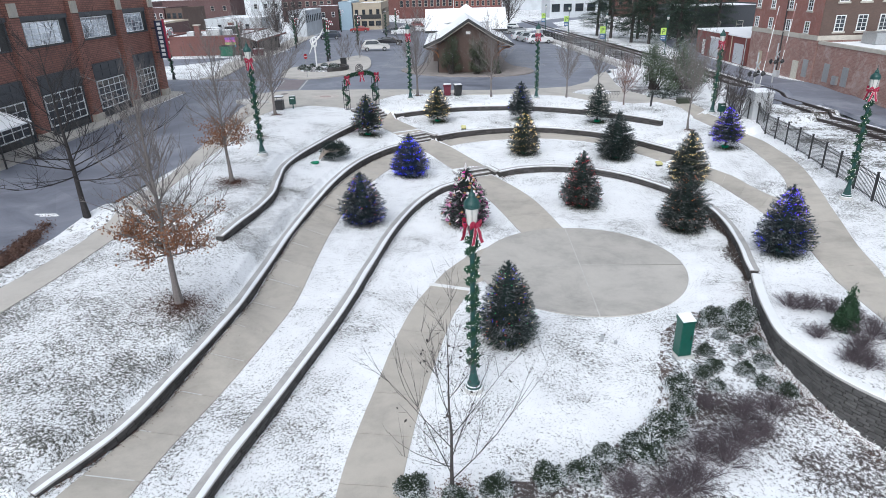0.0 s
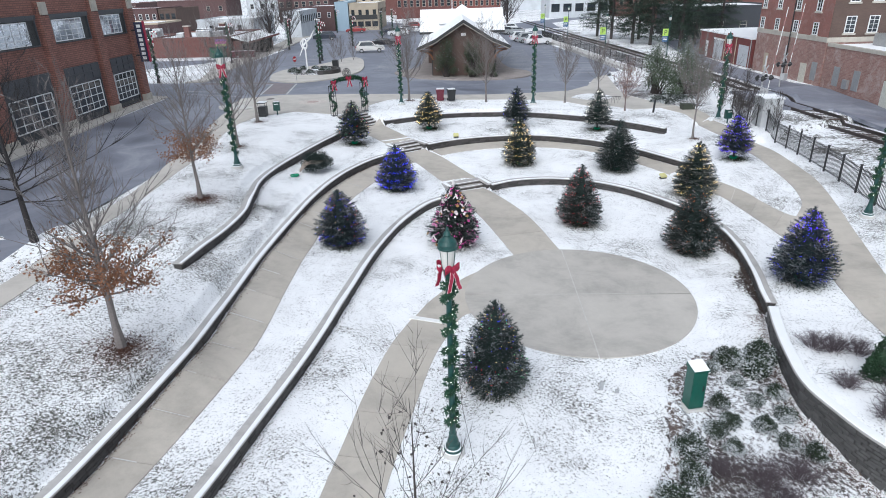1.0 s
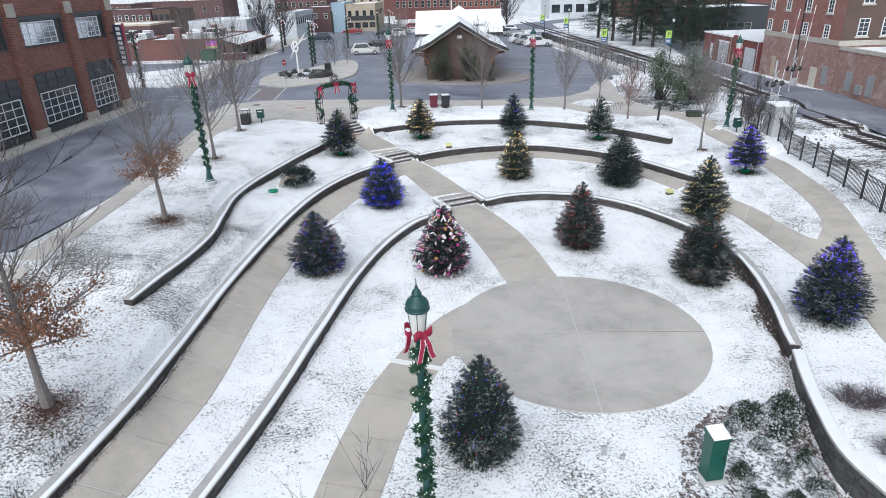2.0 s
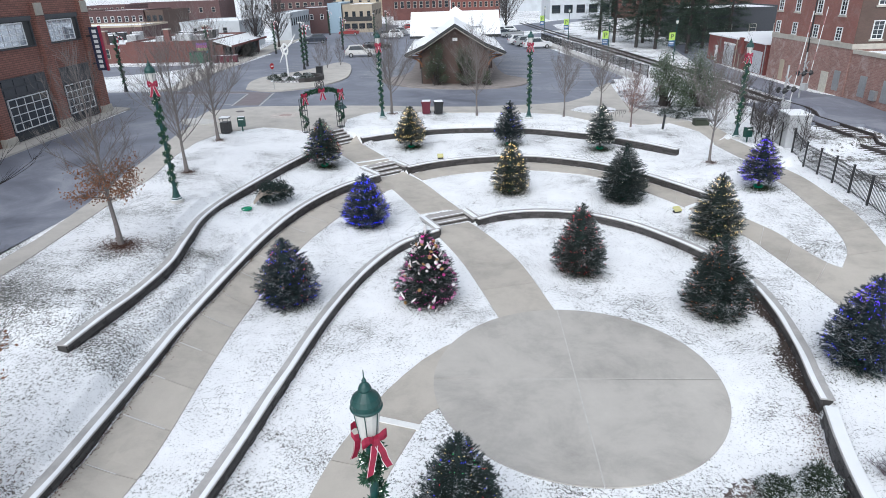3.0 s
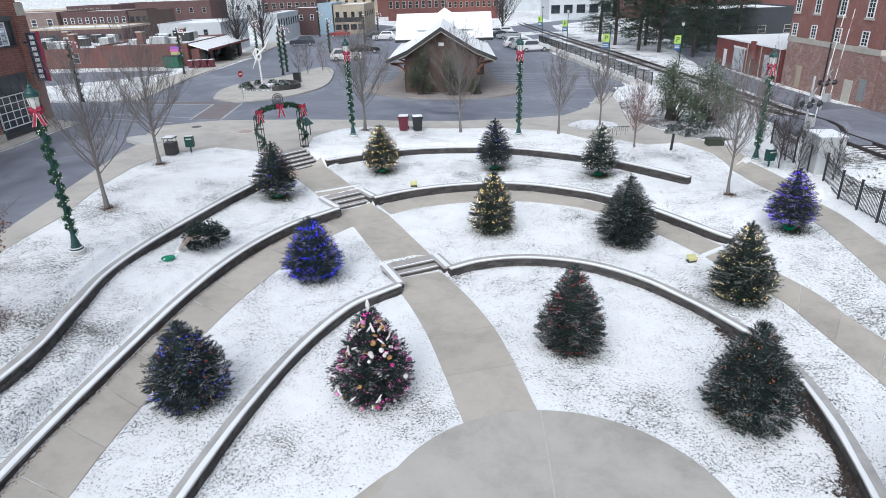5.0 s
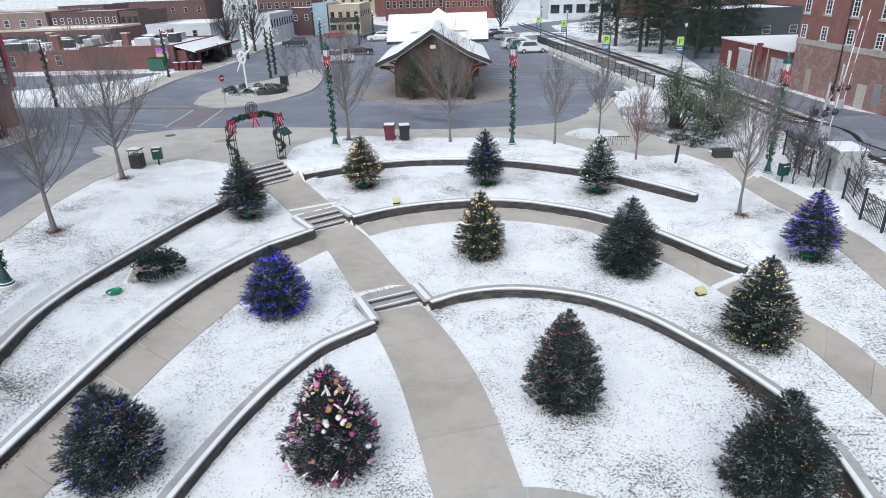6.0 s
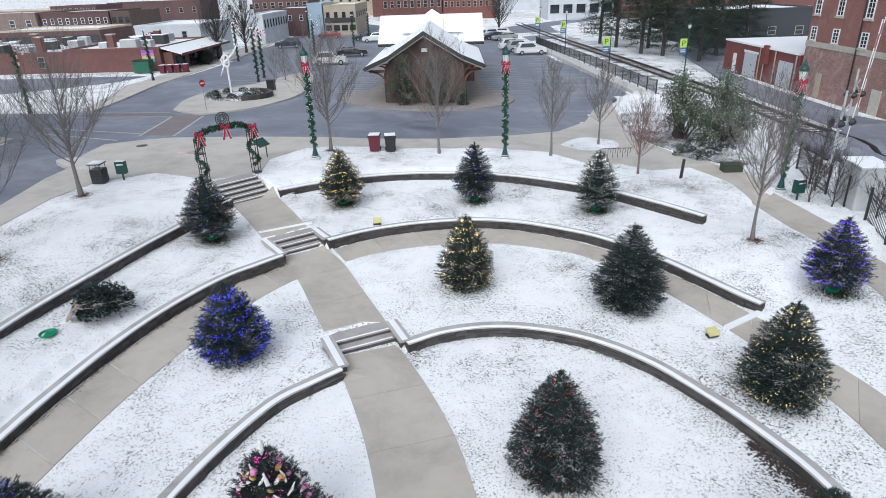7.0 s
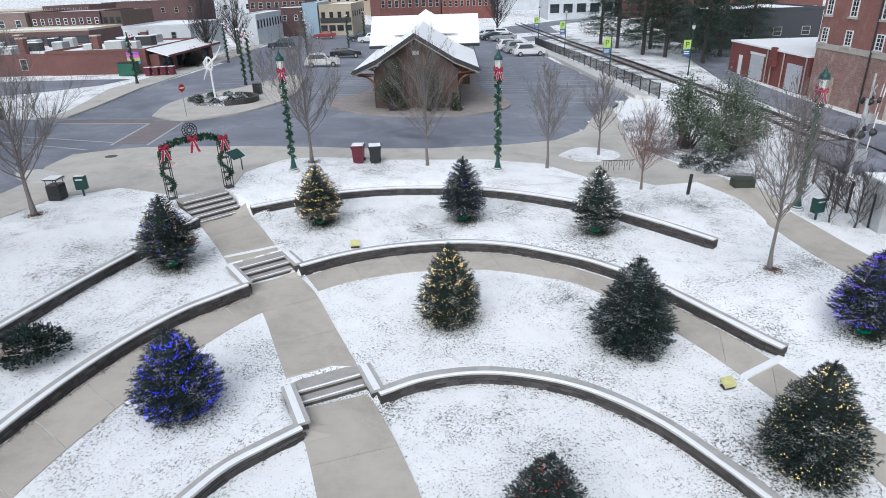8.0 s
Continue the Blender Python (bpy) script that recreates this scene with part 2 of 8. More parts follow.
DARKTRIM = plain("dark_trim", (0.03, 0.032, 0.034), 0.5, vary=0.2)
ROOFSNOW = plain("roof_snow", (0.87, 0.88, 0.895), 0.65, vary=0.03, scale=0.6, bump=0.1)


def glass(name, colour, rough=0.06):
    m, n, l, b = material(name)
    vec = place_of(n)
    l.new(ramp(n, l, grain(n, l, 0.5, 2, 0.5, vec), [(0.3, tuple(v * 0.6 for v in colour)), (0.7, colour)]), b.inputs["Base Color"])
    b.inputs["Roughness"].default_value = rough
    b.inputs["Specular IOR Level"].default_value = 0.7
    return m


PANE = glass("dark_glass", (0.035, 0.045, 0.055))
# ---------------------------------------------------------------- mesh tools
class Mesh:
    """Collects vertices and faces; parts are made from it."""

    def __init__(self):
        self.v, self.f = [], []

    def add(self, verts, faces, m=None):
        k = len(self.v)
        self.v += [tuple(m @ Vector(p)) for p in verts] if m is not None else [tuple(p) for p in verts]
        self.f += [tuple(i + k for i in f) for f in faces]
        return self

    def box(self, x0, y0, z0, x1, y1, z1, m=None, bevel=0.0):
        if bevel:
            b = bevel
            rings = [(z0, b), (z0 + b, 0), (z1 - b, 0), (z1, b)]
            v, f = [], []
            for z, i in rings:
                v += [(x0 + i, y0 + i, z), (x1 - i, y0 + i, z), (x1 - i, y1 - i, z), (x0 + i, y1 - i, z)]
            for r in range(3):
                for k in range(4):
                    a, c = r * 4 + k, r * 4 + (k + 1) % 4
                    f.append((a, c, c + 4, a + 4))
            f += [(3, 2, 1, 0), (12, 13, 14, 15)]
            return self.add(v, f, m)
        v = [(x0, y0, z0), (x1, y0, z0), (x1, y1, z0), (x0, y1, z0), (x0, y0, z1), (x1, y0, z1), (x1, y1, z1), (x0, y1, z1)]
        return self.add(v, [(3, 2, 1, 0), (4, 5, 6, 7), (0, 1, 5, 4), (1, 2, 6, 5), (2, 3, 7, 6), (3, 0, 4, 7)], m)

    def lathe(self, profile, n=12, m=None):
        v, f = [], []
        for r, z in profile:
            v += [(r * math.cos(2 * math.pi * k / n), r * math.sin(2 * math.pi * k / n), z) for k in range(n)]
        for i in range(len(profile) - 1):
            for k in range(n):
                a, b = i * n + k, i * n + (k + 1) % n
                f.append((a, b, b + n, a + n))
        f.append(tuple(range(n - 1, -1, -1)))
        f.append(tuple((len(profile) - 1) * n + k for k in range(n)))
        return self.add(v, f, m)

    def tube(self, pts, radii, n=6, m=None):
        """A tapered tube along points."""
        pts = [Vector(p) for p in pts]
        v, f = [], []
        side = None
        for i, p in enumerate(pts):
            d = (pts[min(i + 1, len(pts) - 1)] - pts[max(i - 1, 0)]).normalized()
            if side is None:
                side = d.orthogonal().normalized()
            side = (side - d * side.dot(d)).normalized()
            other = d.cross(side)
            r = radii[i] if isinstance(radii, (list, tuple)) else radii
            v += [p + (side * math.cos(2 * math.pi * k / n) + other * math.sin(2 * math.pi * k / n)) * r for k in range(n)]
        for i in range(len(pts) - 1):
            for k in range(n):
                a, b = i * n + k, i * n + (k + 1) % n
                f.append((a, b, b + n, a + n))
        f.append(tuple(range(n - 1, -1, -1)))
        f.append(tuple((len(pts) - 1) * n + k for k in range(n)))
        return self.add(v, f, m)

    def turned(self):
        """All faces turned over."""
        self.f = [f[::-1] for f in self.f]
        return self

    def data(self, name, mat, smooth=False):
        me = bpy.data.meshes.new(name)
        me.from_pydata(self.v, [], self.f)
        me.materials.append(mat)
        if smooth:
            me.polygons.foreach_set("use_smooth", [True] * len(me.polygons))
        me.update()
        return me


def part(name, mesh, mat, parent=None, label="", smooth=False):
    ob = new(name, mesh.data(name, mat, smooth))
    if parent is not None:
        ob.parent = parent
    return tagged(ob, label)


def thing(name, label, category, at=None, group="", kind=""):
    ob = new(name)
    ob.empty_display_size = 0.2
    if at is not None:
        ob.matrix_world = at
    return tagged(ob, label, category, group, kind)


def spline(points, step=0.25):
    """A smooth line through a few points, at even steps."""
    P = np.array(points, float)
    Q = np.vstack([2 * P[0] - P[1], P, 2 * P[-1] - P[-2]])
    out = []
    for i in range(1, len(Q) - 2):
        a, b, c, d = Q[i - 1], Q[i], Q[i + 1], Q[i + 2]
        n = max(2, int(np.linalg.norm((c - b)[:2]) / 0.05))
        t = np.linspace(0, 1, n, endpoint=False)[:, None]
        out.append(0.5 * (2 * b + (c - a) * t + (2 * a - 5 * b + 4 * c - d) * t**2 + (3 * b - a - 3 * c + d) * t**3))
    out = np.vstack(out + [P[-1:]])
    s = np.r_[0, np.cumsum(np.linalg.norm(np.diff(out[:, :2], axis=0), axis=1))]
    at = np.linspace(0, s[-1], max(2, int(round(s[-1] / step)) + 1))
    return np.stack([np.interp(at, s, out[:, k]) for k in range(out.shape[1])], 1)


def sides(line):
    """Unit tangents and left normals of a line."""
    d = np.gradient(line[:, :2], axis=0)
    d /= np.linalg.norm(d, axis=1)[:, None]
    return d, np.stack([-d[:, 1], d[:, 0]], 1)
# ---------------------------------------------------------------- the plan: terrace walls as smooth lines (x, y, height of the cap)
WALL_1_WEST = [(-11.9, -16, 0.6), (-11.3, -12.4, 0.58), (-10.5, -8.8, 0.55), (-9.6, -4.4, 0.52), (-8.95, 0, 0.50), (-8.35, 3.9, 0.48),
               (-7.5, 7.2, 0.47), (-6.3, 9.9, 0.46), (-5.2, 11.1, 0.45), (-4.5, 11.7, 0.45)]
WALL_1_EAST = [(-2.55, 13.15, 0.43), (-1.24, 13.85, 0.45), (0.5, 14.13, 0.45), (2.16, 13.84, 0.45), (3.65, 13.15, 0.45), (5.1, 11.83, 0.45), (6.26, 10.12, 0.45),
               (7.06, 8.54, 0.45), (7.67, 6.95, 0.45), (7.87, 5.3, 0.45), (7.73, 3.38, 0.45), (7.34, 1.17, 0.45), (6.87, -0.64, 0.42), (6.64, -1.65, 0.42)]
WALL_4 = [(6.5, -1.98, 0.42), (6.04, -3.37, 0.44), (5.62, -4.95, 0.45), (5.36, -6.43, 0.45), (5.54, -7.63, 0.45), (5.86, -8.82, 0.46), (6.51, -9.95, 0.47), (7.62, -11.13, 0.48),
               (9.37, -12.35, 0.5)]
WALL_2_WEST = [(-14.9, -13.5, 1.15), (-14.0, -11.4, 1.15), (-13.5, -8.6, 1.15), (-13.1, -5.5, 1.15), (-12.95, -2, 1.15), (-12.85, 2, 1.15), (-12.55, 6.5, 1.15),
               (-12.1, 10.5, 1.15), (-11.3, 13.9, 1.15), (-10.0, 16.7, 1.15), (-8.8, 18.1, 1.15), (-8.1, 18.85, 1.15)]
WALL_2_EAST = [(-6.5, 20.5, 1.12), (-5, 21.5, 1.11), (-3.3, 22.2, 1.1), (-1.5, 22.55, 1.1), (0.2, 22.6, 1.1), (2, 22.2, 1.1), (3.6, 21.4, 1.1), (5.0, 20.5, 1.1),
               (6.2, 19.3, 1.1), (7.3, 17.8, 1.1), (8.3, 16.1, 1.1), (9.0, 14.8, 1.1), (9.45, 14.1, 1.1)]
WALL_3_WEST = [(-14.94, -0.82, 2.1), (-14.72, 0.99, 2.08), (-14.45, 2.92, 2.05), (-14.43, 5.16, 2), (-14.78, 7.55, 1.98), (-15.08, 9.99, 1.95), (-14.91, 12.54, 1.92), (-14.3, 15.53, 1.9),
               (-13.62, 18.52, 1.87), (-12.95, 20.9, 1.85), (-12.5, 22.6, 1.84), (-12, 24.2, 1.82)]
WALL_3_EAST = [(-9.95, 25.75, 1.76), (-8.5, 26.7, 1.74), (-6.5, 27.7, 1.72), (-4.2, 28.3, 1.7), (-2, 28.35, 1.7), (0.2, 28.1, 1.7), (2.5, 27.35, 1.7), (4.6, 26.2, 1.7),
               (6.3, 25, 1.7), (7.8, 23.5, 1.7), (9, 22.1, 1.7), (9.95, 20.8, 1.7)]


def flat(points):
    return [(p[0], p[1]) for p in points]


LINES = [
    spline([(-13.2, -40), (-12.6, -24)] + flat(WALL_1_WEST) + [(-5.25, 13.4), (-3.2, 14.35)] + flat(WALL_1_EAST + WALL_4) + [(14, -15.5), (30, -22)], 0.3),
    spline([(-18, -40), (-16.4, -20)] + flat(WALL_2_WEST) + [(-9.15, 20.35), (-7.4, 21.65)] + flat(WALL_2_EAST) + [(10.8, 12), (12, 4), (16, -30)], 0.3),
    spline([(-19, -40), (-16.5, -12)] + flat(WALL_3_WEST) + [(-13.4, 25.9), (-11.75, 27.5)] + flat(WALL_3_EAST) + [(11.6, 18.3), (13, 10), (18, -30)], 0.3),
]


def beside(P, line):
    """Signed distance to a line (left is positive) and the line's nearest index."""
    A, D = line[:-1], np.diff(line, axis=0)
    DD = (D * D).sum(1)
    best, sign, near = np.empty(len(P)), np.empty(len(P)), np.empty(len(P))
    for i in range(0, len(P), 4000):
        Q = P[i:i + 4000]
        off = Q[:, None, :] - A[None]
        k = np.clip((off * D[None]).sum(2) / DD[None], 0, 1)
        rx, ry = off[..., 0] - k * D[:, 0], off[..., 1] - k * D[:, 1]
        d2 = rx * rx + ry * ry
        j = d2.argmin(1)
        r = np.arange(len(Q))
        best[i:i + 4000] = np.sqrt(d2[r, j])
        sign[i:i + 4000] = np.sign(D[j, 0] * ry[r, j] - D[j, 1] * rx[r, j])
        near[i:i + 4000] = j + k[r, j]
    return best * sign, near


def taper(line, first, last, height, soft):
    """The height of the step along a line: full between two places on it, nothing beyond."""
    i0 = np.argmin(np.hypot(*(line - np.array(first)).T))
    i1 = np.argmin(np.hypot(*(line - np.array(last)).T))
    k = np.arange(len(line))
    return height * np.clip((k - i0) / soft, 0, 1) * np.clip((i1 - k) / soft, 0, 1)


STEPS = [
    taper(LINES[0], (-13.2, -40), (30, -22), 0.34, 4) + taper(LINES[0], (6.4, -1.6), (30, -22), 0.75, 26),
    taper(LINES[1], (-15.1, -14), (9.5, 14.0), 0.43, 5),
    taper(LINES[2], (-14.6, -1.0), (9.98, 20.7), 0.45, 6),
]

# spot heights of the ground
SPOTS = np.array([
    (0, 0, 0), (-3, 10, .05), (4, 8, 0), (6, 2, 0), (-6, 3, .05), (-7.5, -4, .06), (-9.6, -9, .12), (-4.85, -8.7, .13), (-7, -12, .1),
    (0, -5.5, -.04), (2, -7, -.1), (-9, -20, .1), (5, -3, -.1), (1, -11, -.40), (4.4, -9, -.65), (3, -13, -.95), (-4, -14, -.2), (6, -12.8, -1.6), (8, -12.9, -1.75), (7, -12.2, -1.6), (0, -22, -1), (8, -20, -1.2),
    (-4.4, 14.6, .41), (-6.5, 18, .62), (0, 14.6, .40), (0, 21.6, .66), (5, 13, .41), (7.6, 16, .66), (8.4, 9, .52), (8.9, 4, .48), (8, 0, .42), (7, -4, .40), (6.6, -8.4, .40),
    (9, -9, .50), (-10, 12, .62), (-9.6, 4, .5), (-11.5, 4, .62), (-12.3, -4, .62), (-11.2, -9, .52), (-13, -10, .60), (-12.7, -18, .5),
    (11, -2, .62), (11, 5, .7), (13.5, 8, .98), (15, 14, 1.12), (14, 20, 1.25), (12, 14.6, 1.15), (16, 5, 1.0), (15.5, -6, .8), (23.5, 8, 1.0), (23.5, 26, 1.0), (23.5, 40, 1.0), (15, 25, 1.5),
    (-8.8, 21.4, 1.15), (-11, 25, 1.34), (-5, 24, 1.18), (-6.5, 27, 1.28), (0, 24, 1.15), (0, 27.5, 1.28), (6, 21, 1.15), (6, 24, 1.28), (9.9, 16, 1.25), (10.9, 18.5, 1.5),
    (-12.7, 13.5, 1.25), (-13.5, 8, 1.42), (-13.25, 0, 1.40), (-13.6, 3.0, 1.66), (-14.1, -0.7, 1.74), (-13.75, 6, 1.60), (-14.1, 10, 1.52), (-14.2, -6, 1.72), (-12.2, 21, 1.34), (-15.5, -12, 1.6),
    (-3, 29.7, 1.82), (2, 30.3, 1.82), (-8.9, 30.2, 2.1), (7, 26.5, 1.7), (10.5, 23, 1.6), (-14.0, 26, 2.12), (-16, 20, 2.25), (-16.4, 11, 2.40), (-15.3, 5, 2.15),
    (-15.6, -1.5, 1.95), (-17.3, -8, 2.0), (-19, 0, 2.28), (-19.5, 10, 2.32), (-20, -18, 2.2), (-18.5, 26, 2.2),
    (0, 34, 1.85), (8, 36, 1.65), (-12, 34, 2.08), (-22, 34, 2.2), (-30, 20, 2.2), (-30, -5, 2.25), (-45, 20, 2.2),
    (0, 50, 1.55), (-20, 50, 1.95), (12, 50, 1.4), (23.5, 52, 1.0), (30, 60, 0.9), (30, 30, 1.0), (40, 0, 1.0),
    (-40, 70, 2.0), (-10, 80, 1.3), (14, 80, 1.2), (-80, 130, 1.6), (0, 130, 1.0), (60, 130, 0.8), (-80, 20, 2.2), (60, 50, .9), (60, -30, 1.0), (-60, -30, 2.2), (0, -40, -1.2),
])


def steps_at(P):
    total = np.zeros(len(P))
    for line, height in zip(LINES, STEPS):
        d, near = beside(P, line)
        k = np.clip(d / 0.24 + 0.5, 0, 1)
        total += np.interp(near, np.arange(len(line)), height) * k * k * (3 - 2 * k)
    return total


def kernel(P):
    return np.hypot(P[:, None, 0] - SPOTS[None, :, 0], P[:, None, 1] - SPOTS[None, :, 1])


BASE = SPOTS[:, 2] - steps_at(SPOTS[:, :2])
N_SPOT = len(SPOTS)
SYSTEM = np.zeros((N_SPOT + 1, N_SPOT + 1))
SYSTEM[:N_SPOT, :N_SPOT] = kernel(SPOTS[:, :2]) + np.eye(N_SPOT) * -0.15
SYSTEM[N_SPOT, :N_SPOT] = SYSTEM[:N_SPOT, N_SPOT] = 1
WEIGHTS = np.linalg.solve(SYSTEM, np.r_[BASE, 0])


def ground_at(P):
    """The height of the ground at each of the places."""
    P = np.atleast_2d(np.asarray(P, float))[:, :2]
    C = np.stack([np.clip(P[:, 0], -80, 60), np.clip(P[:, 1], -40, 130)], 1)
    out = np.zeros(len(P))
    for i in range(0, len(P), 20000):
        out[i:i + 20000] = kernel(C[i:i + 20000]) @ WEIGHTS[:-1] + WEIGHTS[-1]
    return out + steps_at(P)


def gz(x, y):
    return float(ground_at([(x, y)])[0])


def inside(P, poly):
    poly = np.asarray(poly, float)
    hit = np.zeros(len(P), bool)
    for a, b in zip(poly, np.roll(poly, -1, 0)):
        cross = ((a[1] > P[:, 1]) != (b[1] > P[:, 1])) & (P[:, 0] < (b[0] - a[0]) * (P[:, 1] - a[1]) / (b[1] - a[1] + 1e-12) + a[0])
        hit ^= cross
    return hit


def axis(lo, hi, step, far, grow=1.25):
    a = list(np.arange(lo, hi, step))
    s, p = step, a[0]
    left = []
    while p > -far:
        s = min(s * grow, 120)
        p -= s
        left.append(p)
    s, p = step, a[-1]
    right = []
    while p < far:
        s = min(s * grow, 120)
        p += s
        right.append(p)
    return np.array(left[::-1] + a + right)


XS, YS = axis(-17.5, 15.6, 0.16, 1500, 1.11), axis(-15.5, 29.5, 0.16, 2500)
GX, GY = np.meshgrid(XS, YS)
GP = np.stack([GX.ravel(), GY.ravel()], 1)
GZ = ground_at(GP)
ROAD = [(-21.9, -40), (-21.7, -6), (-21.5, -1), (-20.9, 2), (-20.6, 10), (-21.5, 18), (-22.8, 27), (-22.7, 29.4), (-23.6, 32), (-23.7, 34.8), (-21.8, 35.8), (-20, 36.4), (-14, 36.3), (-8.8, 35.8), (-6, 35.35), (-1.8, 35.25), (3.1, 36.1),
        (6.2, 37.3), (8.7, 40.7), (10.4, 45.8), (12.6, 49.5), (15.4, 54.5), (15.0, 66), (13.2, 80), (11.5, 100), (10.5, 135), (-10, 150), (-24, 175), (-36, 175), (-36, 123), (-34.2, 97), (-33.4, 77), (-33.2, 63), (-32.0, 52.5),
        (-31.7, 47.8), (-34, 47.4), (-90, 53), (-90, 39.5), (-34.2, 38.6), (-31.6, 37.5), (-31.4, 20), (-30.4, 9), (-30.2, -40)]
# the soil lies just below the caps of the walls
for W in (WALL_1_WEST, WALL_1_EAST, WALL_2_WEST, WALL_2_EAST, WALL_3_WEST, WALL_3_EAST, WALL_4):
    line = spline(W, 0.3)
    lo, hi = line[:, :2].min(0) - 1, line[:, :2].max(0) + 1
    box = np.flatnonzero(((GP > lo) & (GP < hi)).all(1))
    d, near = beside(GP[box], line[:, :2])
    by = (np.abs(d) < 0.45) & (near > 0) & (near < len(line) - 1.01)
    GZ[box[by]] = np.minimum(GZ[box[by]], np.interp(near[by], np.arange(len(line)), line[:, 2]) - 0.02)
ROAD_EAST = [(26.5, -60), (25.8, 12), (25.9, 28), (25.9, 50), (27.6, 64), (28.5, 70), (32, 90), (60, 96), (60, 90), (33.5, 76), (29.8, 66), (29.4, 54), (29.3, 42), (31.5, 34), (40, 24), (40, -60)]
CROSSING = [(20.6, 30.2), (25.96, 28.5), (25.96, 37), (20.9, 36.6)]
GZ = GZ - 0.35 * (inside(GP, ROAD) | inside(GP, ROAD_EAST) | inside(GP, CROSSING))
nx, ny = len(XS), len(YS)
idx = np.arange(nx * ny).reshape(ny, nx)
quads = np.stack([idx[:-1, :-1], idx[:-1, 1:], idx[1:, 1:], idx[1:, :-1]], -1).reshape(-1, 4)
me = bpy.data.meshes.new("ground")
me.from_pydata(np.c_[GP, GZ].tolist(), [], quads.tolist())
for mat in (LAWN, BED, BANK):
    me.materials.append(mat)
me.polygons.foreach_set("use_smooth", [True] * len(me.polygons))
ground = tagged(new("ground", me), "lawn terraces under a thin patchy layer of snow", "ground", kind="structure")


BED_EDGE = spline([(3.3, -4.0), (2.5, -4.7), (1.7, -5.6), (1.2, -7.0), (0.8, -8.4), (0.3, -9.3), (-0.9, -10.6), (-2.6, -11.6), (-4.1, -12.2), (-6.6, -12.6)], 0.3)
BED_POLY = np.vstack([BED_EDGE, [(-8.6, -12.9), (-10, -30), (20, -30), (9.2, -12.6), (7.4, -11.4), (6.2, -10.2), (5.45, -9.0), (5.08, -7.7), (5.08, -6.4), (5.4, -4.9), (5.5, -3.8)]])
centres = np.c_[GP, GZ][quads].mean(1)
which = np.zeros(len(quads), int)
which[inside(centres[:, :2], BED_POLY)] = 1
which[inside(centres[:, :2], [(17.0, -60), (17.6, 18), (18.4, 50), (14.5, 130), (21, 130), (26.0, 60), (25.8, 30), (26.5, -60)])] = 2
me.polygons.foreach_set("material_index", which)


def draped(poly, top, thick=0.0, cell=2.5):
    """A flat piece that follows the ground: its top lies that far above it, and it has sides of that thickness."""
    bm = bmesh.new()
    face = bm.faces.new([bm.verts.new((x, y, 0)) for x, y in poly])
    bm.normal_update()
    if face.normal.z < 0:
        face.normal_flip()
    bmesh.ops.triangulate(bm, faces=bm.faces[:])
    xs, ys = [p[0] for p in poly], [p[1] for p in poly]
    for lo, hi, n in ((min(xs), max(xs), (1, 0, 0)), (min(ys), max(ys), (0, 1, 0))):
        for c in np.arange(lo + cell * 0.5, hi, cell):
            bmesh.ops.bisect_plane(bm, geom=bm.verts[:] + bm.edges[:] + bm.faces[:], plane_co=Vector(n) * c, plane_no=n)
    bmesh.ops.triangulate(bm, faces=bm.faces[:])
    P = np.array([v.co[:2] for v in bm.verts])
    for v, z in zip(bm.verts, ground_at(P)):
        v.co.z = z + top
    if thick:
        rim = [e for e in bm.edges if e.is_boundary]
        made = bmesh.ops.extrude_edge_only(bm, edges=rim)
        for v in made["geom"]:
            if isinstance(v, bmesh.types.BMVert):
                v.co.z -= thick
    bmesh.ops.recalc_face_normals(bm, faces=bm.faces[:])
    return bm


def laid(name, poly, top, thick, mat, label="", category="", parent=None, cell=2.5, kind="structure"):
    bm = draped(poly, top, thick, cell)
    me = bpy.data.meshes.new(name)
    bm.to_mesh(me)
    bm.free()
    me.materials.append(mat)
    ob = new(name, me)
    if parent is not None:
        ob.parent = parent
        return tagged(ob, label)
    return tagged(ob, label, category, kind=kind)


def ribbon(left, right, top, thick, across=3):
    """A strip between two lines of equal length, on the ground, with sides."""
    n = len(left)
    out = Mesh()
    k = np.linspace(0, 1, across)
    P = left[:, None, :2] * (1 - k)[None, :, None] + right[:, None, :2] * k[None, :, None]
    Z = ground_at(P.reshape(-1, 2)).reshape(n, across) + top
    V = np.concatenate([P, Z[:, :, None]], 2).reshape(-1, 3)
    F = [(i * across + j, i * across + j + 1, (i + 1) * across + j + 1, (i + 1) * across + j) for i in range(n - 1) for j in range(across - 1)]
    rim = [j for j in range(across)] + [i * across + across - 1 for i in range(1, n)] + [(n - 1) * across + j for j in range(across - 2, -1, -1)] + [i * across for i in range(n - 2, 0, -1)]
    k0 = len(V)
    low = V[rim] - np.array([0, 0, thick])
    F += [(rim[i], k0 + i, k0 + (i + 1) % len(rim), rim[(i + 1) % len(rim)]) for i in range(len(rim))]
    # the strip runs with its left side first, so turn the faces up
    return out.add(np.vstack([V, low]).tolist(), [f[::-1] for f in F])
